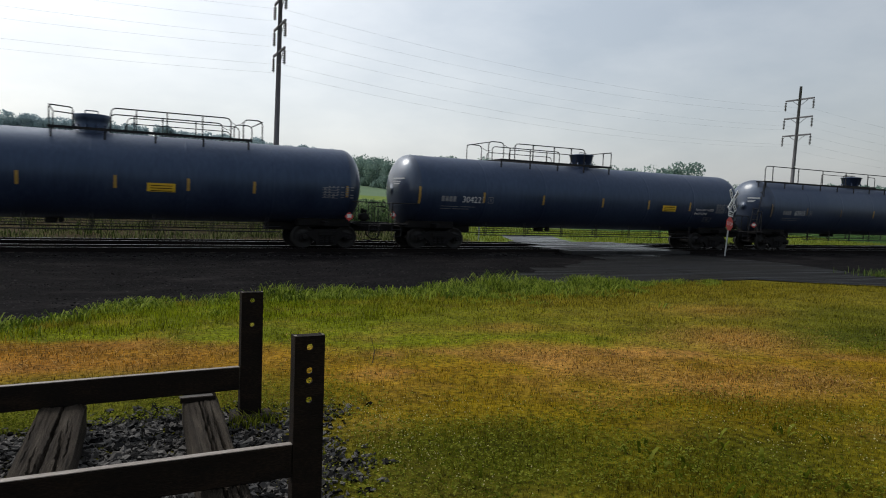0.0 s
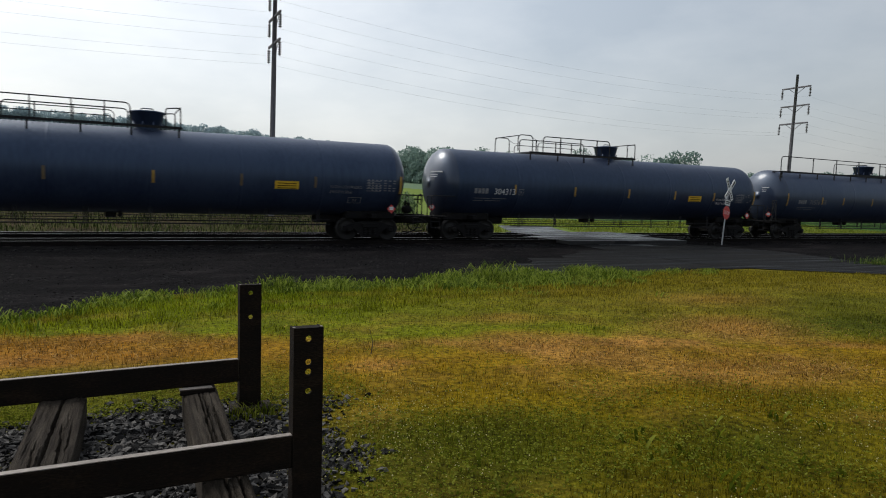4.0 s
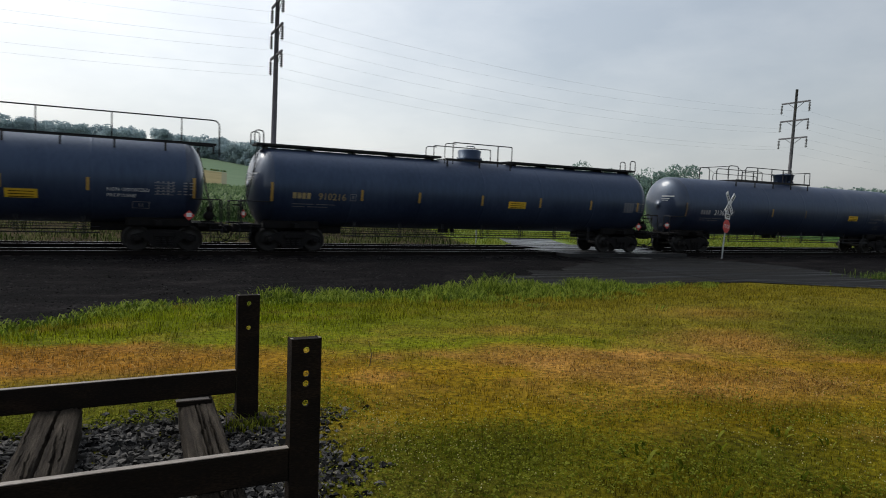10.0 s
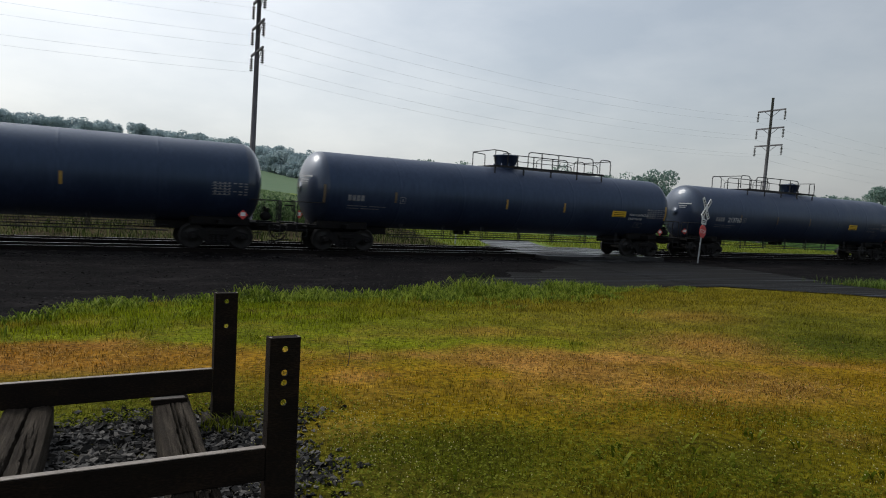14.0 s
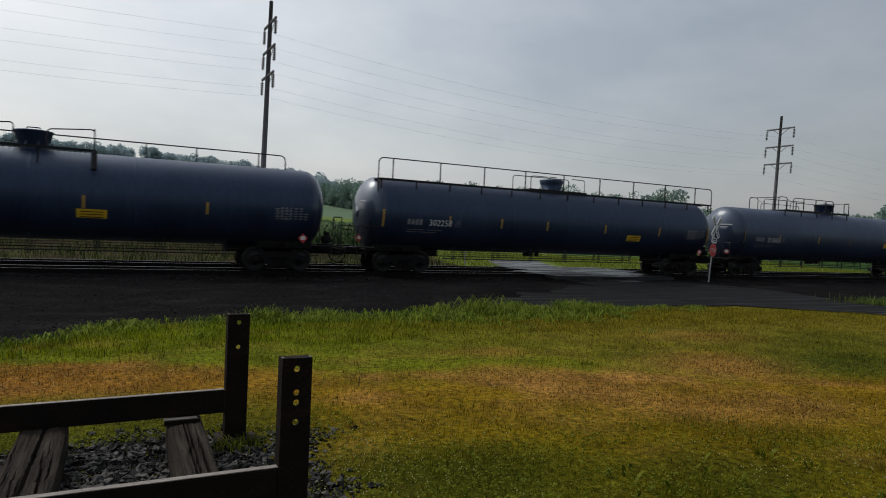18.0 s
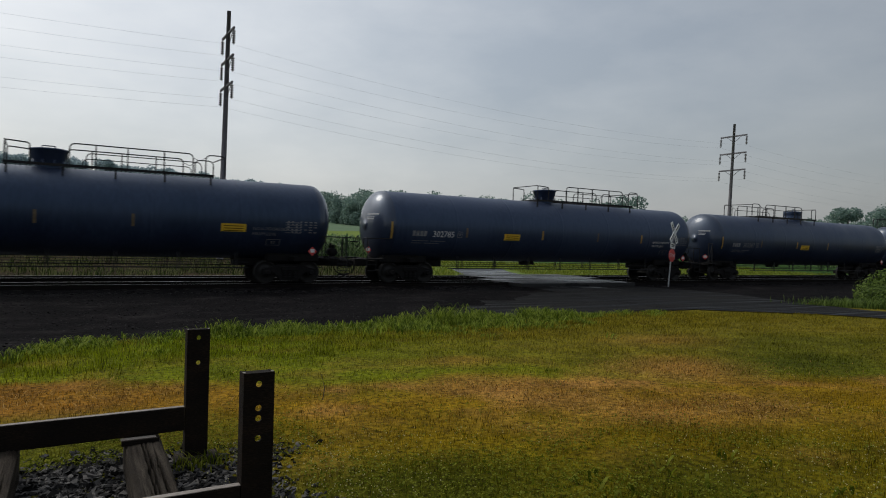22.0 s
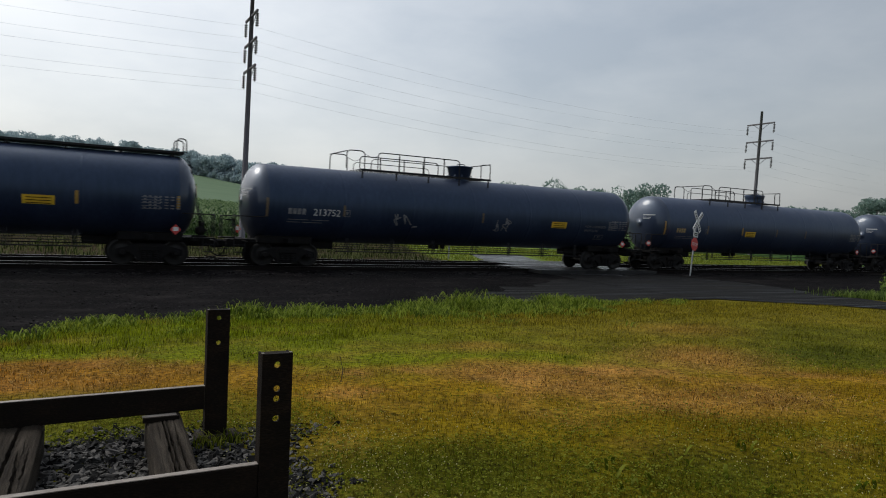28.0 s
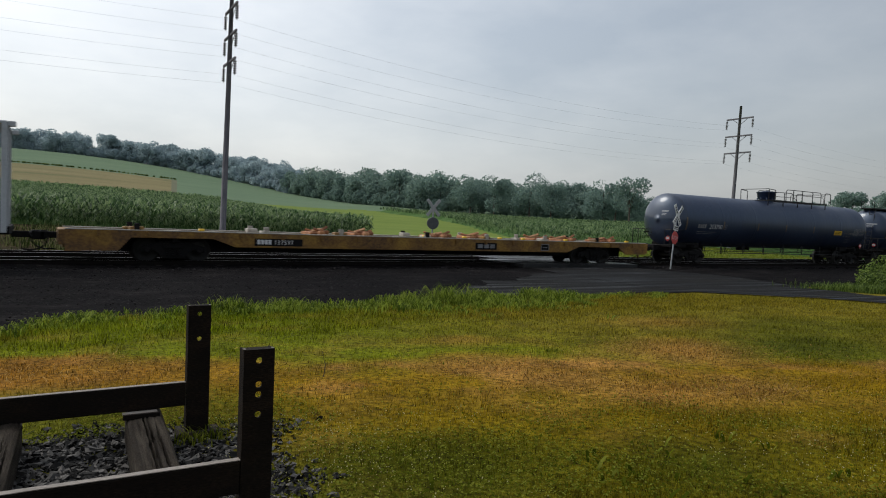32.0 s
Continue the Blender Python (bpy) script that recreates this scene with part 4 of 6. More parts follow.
def diamond_mesh(s):
    bm = bmesh.new()
    bm.faces.new([bm.verts.new(p) for p in ((0, 0, -s), (s, 0, 0), (0, 0, s), (-s, 0, 0))])
    return bm


def tank_car(x16, length, top, number, mark, ink, panel_x, stripes, lively=1.0, seed=0, wording=None, graffiti=(), panel_z=2.17, bonnet="flared", stripe_z=2.3):
    """One tank car at the origin of its own space; x along the train, rail tops at z = 0."""
    rnd = random.Random(seed)
    car = tagged(new("tank_car"), LABELS[top], "tank car", group="tank cars of the train")
    car.location = (0, TRACK_Y[0], 0)
    tall_rails = number in ("213624", "61492", "61405", "302307", "63915", "71576")
    part("tank", shared(("tank", round(length, 1)), lambda: tank_mesh(length, 6), ["tank", "tank_head"]), None, car, "glossy black cylindrical tank with dished ends")
    for s in (-1, 1):
        e = length / 2
        o = part("draft_sill", shared("sill", sill_mesh, "frame"), None, car)
        o.matrix_basis = pose((e - 1.2) * s, 0, 0, 0, 0, 0 if s > 0 else 180)
        o = part("coupler", shared("coupler", coupler_mesh, "frame"), None, car)
        o.matrix_basis = pose((e + 0.55) * s, 0, 0, 0, 0, 0 if s > 0 else 180)
        for side in (-1, 1):
            at_corner = pose((e + 0.12) * s, 0, 0) @ Matrix.Diagonal((s, -side, 1, 1))
            part("end_platform", shared("end_platform", lambda: new_box(-0.40, -1.47, 1.01, 0.42, -0.90, 1.06, 0.008), "frame"), None, car).matrix_basis = at_corner
            part("hand_rail", shared(("end_rail", tall_rails), lambda: end_rail_mesh(tall_rails), "railing"), None, car, "tall narrow pipe rail" if tall_rails else "low pipe rail").matrix_basis = at_corner
            part("step", shared("end_step", end_step_mesh, "railing"), None, car).matrix_basis = at_corner
        add_truck(car, TRUCK_X * s)
        o = part("side_pipe", shared(("side_pipe", round(length, 1)), lambda: side_pipe_mesh(length), "railing"), None, car)
        o.location = (0, 1.38 * s, 0)
        for i in range(7):
            o = part("hanger", shared("hanger", hanger_mesh, "railing"), None, car)
            o.location = (-length / 2 + 4.0 + (length - 8.0) * i / 6, 1.38 * s, 0)
    o = part("brake_wheel", shared("brake_wheel", brake_wheel_mesh, "frame"), None, car)
    o.location = (-length / 2 - 0.1, 0.55, 1.75)
    part("brake_gear", shared("brake_gear", brake_gear_mesh, "frame"), None, car, "dark brake cylinder and levers on the end platform").matrix_basis = pose(length / 2 + 0.12, 0, 0)
    o = part("outlet_valve", shared("outlet", lambda: box(new_box(-0.22, -0.22, 0.80, 0.16, 0.22, 1.05, 0.05), 0.2, -0.4, 0.84, 0.36, -0.16, 1.05, 0.03), "frame"), None, car)
    o.location = (rnd.choice((-2.4, -1.2)), 0, 0)
    {"short": lambda c: top_short(c, False), "shortflip": lambda c: top_short(c, True), "full": top_full, "far": top_far, "plank": top_plank}[top](car)
    part("valve_housing", shared(("bonnet", bonnet), lambda: bonnet_mesh(bonnet), "tank"), None, car, "round protective housing over the valves")
    # writing and reflectors on the near side
    z = 2.06
    size = 0.38
    at = -8.5 + {"61492": 0.55, "5074": 0.75}.get(number, 0.0)
    part("owner_mark", bars_mesh(mark_rects(at, z + 0.02, size * 0.60), "dim" if ink == "white" else ink), None, car)
    if number:
        part("car_number", text_mesh(number, size, at + 1.0, z, ink, 1.0), None, car)
    part("small_print", bars_mesh([(at, z - 0.20, at + 0.85, z - 0.175), (at + 0.95, z - 0.20, at + 1.7, z - 0.175), (at, z - 0.30, at + 0.5, z - 0.275), (at + 0.6, z - 0.30, at + 1.4, z - 0.275)], "dim"), None, car)
    part("tank_class_box", bars_mesh([(-6.2, z, -5.95, z + 0.02), (-6.2, z + 0.25, -5.95, z + 0.27), (-6.2, z, -6.18, z + 0.27), (-5.97, z, -5.95, z + 0.27), (-6.1, z + 0.08, -6.05, z + 0.2)], "dim"), None, car)
    for i, x in enumerate(stripes):
        tall = x < -9 or x > 9.2
        h2 = 0.36 if tall else 0.22
        bright = rnd.random() < lively
        part("reflector", bars_mesh([(x - 0.05, stripe_z - h2, x + 0.05, stripe_z + h2)], "stripe" if bright else "stripe_dull"), None, car, "yellow reflective strip" if bright else "dirty reflective strip")
    pan = part("warning_panel", bars_mesh([(panel_x - 0.46, panel_z - 0.14, panel_x + 0.46, panel_z + 0.16)], "panel"), None, car, "yellow warning panel with rows of small print")
    part("small_print", bars_mesh([(panel_x - 0.36, panel_z + 0.06 - 0.09 * i, panel_x + 0.36, panel_z + 0.085 - 0.09 * i) for i in range(3)], "frame", lift=0.010), None, pan)
    data = []
    for r in range(5):
        data.append((8.0, 2.02 + 0.1 * r, 8.62, 2.04 + 0.1 * r))
        data += [(8.05 + 0.17 * c + rnd.uniform(0, 0.03), 2.045 + 0.1 * r, 8.14 + 0.17 * c, 2.09 + 0.1 * r) for c in range(4) if rnd.random() < 0.8]
        data += [(8.75 + 0.2 * c, 2.04 + 0.1 * r, 8.87 + 0.2 * c, 2.08 + 0.1 * r) for c in range(3) if rnd.random() < 0.8]
    tagged(part("test_stencil", bars_mesh(data, "dim"), None, car), "block of small white test stencils", kind="stuff")
    if wording:
        for i, w in enumerate(wording):
            tagged(part("lettering", text_mesh(w, 0.16, max(6.5, panel_x + 0.72), 2.10 - 0.2 * i, "white" if lively > 0.4 else "dim", 1.1), None, car), kind="stuff")
        part("frame_stencil", bars_mesh([(7.3, 1.52, 7.85, 1.54), (7.3, 1.74, 7.85, 1.76), (7.3, 1.52, 7.32, 1.76), (7.83, 1.52, 7.85, 1.76), (7.5, 1.58, 7.54, 1.70), (7.6, 1.58, 7.64, 1.70)], "dim"), None, car)
    # hazard placards near both ends
    for x in (9.15,):
        pl = part("placard", shared("placard", lambda: diamond_mesh(0.19), "red"), None, car, "red diamond hazard placard with a white emblem")
        pl.location = (x, -1.40, 1.32)
        part("emblem", shared("emblem", lambda: new_box(-0.09, -0.006, -0.05, 0.09, -0.003, 0.09), "signwhite"), None, pl)
    for sgn in (-1,):
        pl = part("placard", shared("placard_end", lambda: diamond_mesh(0.17), "red"), None, car, "red diamond hazard placard with a white emblem")
        pl.matrix_basis = pose(-length / 2 - 0.30, -1.05, 1.42, 0, 0, -62)
        part("emblem", shared("emblem", None, "signwhite"), None, pl)
    part("end_stencil", bars_mesh([(-0.32 + 0.0, 2.95, 0.36, 3.01), (-0.32, 2.83, 0.2, 2.86), (-0.32, 2.75, 0.26, 2.78)], "white", wrap=False), None, car).matrix_basis = \
        pose(-length / 2 + 0.07, -0.62, 0, 0, 0, -68)
    for gx, gw in graffiti:
        n = max(3, int(gw / 0.42))
        for i in range(n):
            bm = bmesh.new()
            x = gx - gw / 2 + gw * i / n
            q = [(x + rnd.uniform(-0.06, 0.44), 0, rnd.uniform(1.72, 2.42)) for _ in range(rnd.randint(4, 7))]
            pts = bent(q, 0.14, 3)
            side = []
            for k, v in enumerate(pts):
                d = (pts[min(k + 1, len(pts) - 1)] - pts[max(k - 1, 0)]).normalized()
                o = Vector((-d.z, 0, d.x)) * 0.022
                side.append((bm.verts.new(v - o), bm.verts.new(v + o)))
            for (a, b), (c, d) in zip(side, side[1:]):
                bm.faces.new((a, c, d, b))
            me = bpy.data.meshes.new("graffiti")
            bm.to_mesh(me)
            bm.free()
            me.materials.append(M["dim"])
            part("graffiti", wrapped(me, 0.008), None, car, "sprayed scrawl in pale grey paint")
    return car


LABELS = {"short": "black tank car with a short railed platform on top", "shortflip": "black tank car with a railed platform ahead of its housing",
          "full": "black tank car with a full-length railed walkway", "far": "black tank car with a hand rail along the far side",
          "plank": "black tank car with a flat running board on top"}
GENERIC = [-9.5, -6.4, -3.2, 0.1, 3.1, 5.9, 9.5]
UT = [-9.3, -5.7, -3.15, -0.1, 3.0, 5.95, 8.9]
PROP = ("NON-ODORIZED", "PROPYLENE")
# place at 16 s, length, kind of top, number, letters of the mark, ink, panel, reflectors, ...
TRAIN = [
    (335.5, 20.1, "short", "", 4, "dim", 4.8, GENERIC, 0.3, None, (), "flared"),
    (313.6, 20.1, "full", "63915", 4, "white", 5.2, GENERIC, 0.3, None, (), "flared"),
    (291.62, 20.45, "short", "304221", 4, "white", 4.62, [-9.54, -6.42, -3.25, 0.24, 3.19, 6.06], 1.0, PROP, (), "flared"),
    (269.9, 19.8, "shortflip", "956446", 4, "gold", 2.19, [-9.04, -5.47, -2.12, 0.73, 3.08, 5.39, 9.0], 1.0, None, (), "broad"),
    (248.0, 20.4, "full", "71576", 4, "dim", 5.44, [-9.5, -6.33, -4.27, -1.32, 1.73, 4.57, 6.93], 1.0, PROP, (), "flared"),
    (226.1, 20.1, "short", "304313", 4, "white", 4.91, [-6.39, -3.01, 0.33, 3.46, 6.32, 9.49], 1.0, PROP, (), "flared"),
    (204.57, 20.1, "short", "213700", 4, "dim", 4.79, GENERIC, 0.3, PROP, (), "flared"),
    (182.66, 20.4, "far", "61492", 4, "white", 5.36, [-9.33, -5.9, -1.11, 1.28], 0.12, None, (), "flared"),
    (160.6, 20.1, "short", "213624", 4, "white", 4.98, [-9.5, -6.4, -2.65, 0.48], 0.12, PROP, ((-1.31, 2.2), (2.57, 1.9)), "flared"),
    (138.7, 20.3, "short", "213623", 4, "white", 4.77, [-9.58, -6.41, -2.78, 0.16], 0.12, PROP, (), "flared"),
    (116.8, 19.9, "plank", "910216", 4, "gold", 1.74, UT, 1.0, None, (), "low"),
    (95.43, 19.6, "full", "5074", 4, "white", 4.02, [-9.04, -5.76, -2.22, 1.47, 3.43, 5.93, 9.3], 1.0, ("NON ODORIZED", "PROPYLENE"), (), "low"),
    (73.97, 20.3, "short", "213760", 4, "white", 4.75, [-9.5, -6.4, -3.09, 0.09], 0.12, PROP, (), "flared"),
    (52.12, 20.1, "shortflip", "", 4, "dim", 6.08, [-9.5, -6.4, -0.8, 2.54, 9.33], 0.6, PROP, (), "flared"),
    (30.36, 20.1, "short", "955417", 4, "gold", -2.53, [-9.5, -5.6, -3.6, 0.4, 3.2], 0.6, None, (), "broad"),
    (8.54, 20.2, "short", "213653", 4, "white", 4.8, [-9.5, -6.4, -2.7, 0.5], 0.12, PROP, (), "flared"),
    (-13.61, 20.4, "full", "302258", 4, "white", 4.28, [-9.61, -6.48, -3.81, -1.24, 2.31, 5.97, 9.6], 1.0, None, (), "broad"),
    (-35.69, 20.4, "far", "61405", 4, "dim", 1.83, [-9.48, -5.55, -1.65, 1.57, 5.54], 1.0, None, ((-3.8, 1.5),), "flared"),
    (-57.75, 20.3, "short", "302307", 4, "dim", -0.94, [-9.5, -5.68, -1.85, 1.73], 0.6, None, (), "broad"),
    (-79.75, 20.2, "shortflip", "302785", 4, "white", -3.13, [-9.52, -5.7, -1.27, 2.4, 5.6], 0.6, PROP, (), "flared"),
    (-101.9, 20.3, "shortflip", "213733", 4, "white", 6.01, [-9.45, -5.7, -0.37, 2.56], 0.12, PROP, (), "flared"),
    (-123.74, 20.1, "plank", "910311", 4, "gold", 1.75, UT, 1.0, None, (), "low"),
    (-145.2, 19.8, "shortflip", "", 4, "dim", 2.14, [-9.29, -5.44, -2.27, 0.7, 3.01, 5.31, 8.9], 1.0, None, (), "broad"),
    (-167.2, 19.6, "short", "", 4, "gold", -2.28, [-9.4, -6.0, -3.0, 0.2, 3.1], 0.5, None, (), "broad"),
    (-188.7, 20.0, "short", "213752", 4, "white", 4.85, [-9.32, -6.2, 0.45], 0.12, PROP, ((-3.3, 1.4), (1.6, 1.0)), "flared"),
    (-210.4, 20.0, "plank", "910503", 4, "gold", 4.92, [-9.44, -6.8, -5.15, -3.89, -0.06, 3.77, 6.01, 9.2], 1.0, None, (), "low"),
    (-232.4, 20.4, "shortflip", "213790", 4, "white", 6.04, [-9.5, -6.2, -2.9, 0.0, 3.1], 0.12, PROP, (), "flared"),
]
CARS = []
for i, (x16, length, top, number, mark, ink, px, st, lively, wording, graf, bonnet) in enumerate(TRAIN):
    CARS.append((tank_car(x16, length, top, number, mark, ink, px, st, lively, 100 + i, wording, graf, bonnet=bonnet,
                          panel_z=1.9 if top in ("full", "far") else 2.15), x16))


# ---- the empty container flat behind them ----
def flat_car(x16):
    car = tagged(new("flat_car"), "low rusty yellow container flat car with folded orange fittings", "flat car")
    car.location = (0, TRACK_Y[0], 0)
    half = 13.82
    bm = new_box(-half + 1.0, -0.45, 0.30, half - 1.0, 0.45, 0.98, 0.03)
    part("centre_sill", bm, "frame", car)
    for s in (-1, 1):
        # side sill, deep in the middle and shallow over the trucks
        out = [(-half, 1.08), (half, 1.08), (half, 0.50), (12.3, 0.48), (11.8, 0.84), (9.0, 0.84), (8.2, 0.55), (-8.2, 0.55), (-9.0, 0.84), (-11.8, 0.84), (-12.2, 0.38), (-half, 0.34)]
        bm = bmesh.new()
        a = [bm.verts.new((x, 1.36 * s - 0.03, z)) for x, z in out]
        b = [bm.verts.new((x, 1.36 * s + 0.03, z)) for x, z in out]
        bm.faces.new(a), bm.faces.new(b[::-1])
        for i in range(len(out)):
            j = (i + 1) % len(out)
            bm.faces.new((a[i], b[i], b[j], a[j]))
        bmesh.ops.recalc_face_normals(bm, faces=bm.faces)
        sill = part("side_sill", bm, "flat", car, "rusty yellow side sill")
        part("top_flange", new_box(-half, 1.28 * s - 0.12, 1.081, half, 1.28 * s + 0.14, 1.115), "palesteel", sill, "pale worn edge of the deck")
        for i in range(17):
            x = -half + 1.0 + (2 * half - 2.0) * i / 16
            part("rib", shared("flat_rib", lambda: new_box(-0.05, -0.05, 0.86, 0.05, 0.03, 1.08), "flat"), None, sill).location = (x, 1.42 * s, 0)
        part("end_step", new_box(half - 0.5, 1.30 * s - 0.05, 0.30, half - 0.46, 1.30 * s + 0.05, 0.9), "flat", car)
    part("deck", new_box(-half + 0.2, -1.25, 0.99, half - 0.2, 1.25, 1.06), "palesteel", car, "pale worn steel deck")
    for i in range(12):
        x = -half + 1.2 + (2 * half - 2.4) * i / 11
        part("cross_member", shared("cross_member", lambda: new_box(-0.08, -1.3, 0.70, 0.08, 1.3, 0.98), "frame"), None, car).location = (x, 0, 0)
    rnd = random.Random(12)
    for i, x in enumerate([-11.6, -7.0, -3.9, 0.2, 3.4, 6.9, 10.4]):
        for s in (-1, 1):
            w = rnd.uniform(0.35, 0.6)
            fit = part("container_pedestal", new_box(x - w / 2, 1.0 * s - 0.22, 1.06, x + w / 2, 1.0 * s + 0.22, 1.06 + rnd.uniform(0.10, 0.2), 0.03),
                       "palesteel" if i % 2 else "flat", car, "worn steel pedestal that a container stands on")
            part("guide", new_box(x - 0.10, 1.18 * s - 0.05, 1.1, x + 0.10, 1.18 * s + 0.05, 1.34, 0.02), "frame" if i % 3 == 0 else "palesteel", fit)
    for x, w in ((-4.6, 0.8), (-2.6, 0.9), (1.3, 1.1), (3.4, 1.1), (7.2, 1.0), (9.0, 1.1), (11.8, 1.2)):
        bm = bmesh.new()
        for s in (-0.55, 0.55):
            tube(bm, bent([(x - w / 2, s, 1.12), (x - w * 0.1, s, 1.17), (x + w / 2, s * 0.6, 1.28 + rnd.uniform(0, 0.14))], 0.1), 0.065, 4)
            tube(bm, [(x - w * 0.3, s, 1.24 + rnd.uniform(0, 0.1)), (x + w * 0.35, s * 0.8, 1.13)], 0.05, 4)
        box(bm, x + w / 2 - 0.16, -0.5, 1.12, x + w / 2 + 0.06, 0.5, 1.27, 0.04)
        box(bm, x - w / 2, -0.6, 1.06, x - w / 2 + 0.3, 0.6, 1.2, 0.03)
        box(bm, x - 0.12, -0.9, 1.07, x + 0.14, -0.62, 1.25, 0.05)
        part("folded_hitch", bm, "orange", car, "folded-down orange trailer hitch")
    for x in (-9.4, 0.1, 2.2, 4.2, 5.6, 8.3, 10.4, 12.6):
        part("locking_block", shared("locking_block", lambda: new_box(-0.10, -0.08, 1.10, 0.10, 0.08, 1.21, 0.03), "panel"), None, car, "small yellow locking block").location = (x, -1.12, 0)
    part("number_board", new_box(-7.5, -1.405, 0.62, -5.6, -1.395, 0.90), "frame", car, "black board with the car's number")
    part("owner_mark", bars_mesh(mark_rects(-7.4, 0.68, 0.18), "white", wrap=False), None, car).location = (0, -1.411, 0)
    part("car_number", text_mesh("137597", 0.24, -6.75, 0.68, "white", 1.1, wrap=False), None, car).location = (0, -1.411, 0)
    part("emblem_board", new_box(2.65, -1.405, 0.62, 3.85, -1.395, 0.93), "frame", car, "black board with the owner's emblem")
    part("owner_emblem", bars_mesh([(2.78, 0.69, 3.05, 0.87), (3.12, 0.69, 3.39, 0.87), (3.46, 0.69, 3.73, 0.87)], "dim", wrap=False), None, car).location = (0, -1.411, 0)
    data = part("data_box", new_box(6.5, -1.405, 0.62, 7.0, -1.395, 0.94), "frame", car, "black data box with a pale outline")
    part("outline", bars_mesh([(6.5, 0.62, 6.53, 0.94), (6.97, 0.62, 7.0, 0.94), (6.53, 0.62, 6.97, 0.65), (6.53, 0.91, 6.97, 0.94), (6.60, 0.76, 6.90, 0.79)], "dim", wrap=False), None, data).location = (0, -1.411, 0)
    for s in (-1, 1):
        add_truck(car, 10.35 * s, -0.06)
        o = part("coupler", shared("coupler", None, "frame"), None, car)
        o.matrix_basis = pose((half + 0.45) * s, 0, 0, 0, 0, 0 if s > 0 else 180)
        part("end_beam", new_box(half * s - 0.2, -1.36, 0.55, half * s + 0.2, 1.36, 1.07, 0.03), "flat", car)
    return car


def hopper_car(x16):
    """Grey covered hopper of which the leading end shows."""
    car = tagged(new("hopper_car"), "pale grey ribbed covered hopper car", "hopper car")
    car.location = (0, TRACK_Y[0], 0)
    half = 8.6
    part("body", new_box(-half, -1.48, 1.45, half - 0.6, 1.48, 4.35, 0.10), "greycar", car, "pale grey steel body")
    part("roof", new_box(-half, -1.58, 4.35, half, 1.58, 4.47, 0.03), "greycar", car)
    part("running_board", new_box(-half, -0.5, 4.5, half + 0.15, 0.5, 4.55), "greycar", car)
    for s in (-1, 1):
        for i in range(14):
            x = -half + 0.3 + (2 * half - 1.2) * i / 13
            part("rib", shared("hop_rib", lambda: new_box(-0.05, -0.09, 1.4, 0.05, 0.0, 4.35, 0.01), "greycar"), None, car).matrix_basis = pose(x, -1.48 if s < 0 else 1.48, 0, 0, 0, 0 if s < 0 else 180)
        part("corner_post", new_box(half - 0.18, 1.50 * s - 0.08, 0.9, half, 1.50 * s + 0.08, 4.4, 0.02), "greycar", car)
        part("roof_bracket", new_box(half, 1.45 * s - 0.1, 4.30, half + 0.22, 1.45 * s + 0.1, 4.47, 0.02), "greycar", car)
        add_truck(car, 6.4 * s)
    part("slope_sheet", new_box(half - 0.66, -1.40, 1.2, half - 0.6, 1.40, 4.3), "greycar", car)
    part("end_sill", new_box(half - 0.5, -1.5, 0.85, half + 0.1, 1.5, 1.12, 0.03), "frame", car)
    part("end_ladder", ladder_mesh(0.9, 4.4, 0.0), "greycar", car).location = (half + 0.02, -1.2, 0)
    o = part("coupler", shared("coupler", None, "frame"), None, car)
    o.location = (half + 0.6, 0, 0)
    for x in (-4.5, 0.0, 4.5):
        part("discharge_chute", lathe(bmesh.new(), [(0.45, 0.35), (0.6, 0.45), (1.45, 1.3)], "z", 4), "greycar", car).location = (x, 0, 0)
    return car


FLAT_X16 = 14.5 - (SPEED * 16 + CURVE * 256)
CARS.append((flat_car(FLAT_X16), FLAT_X16))
HOP_X16 = -0.95 - 8.6 - (SPEED * 16 + CURVE * 256)
CARS.append((hopper_car(HOP_X16), HOP_X16))


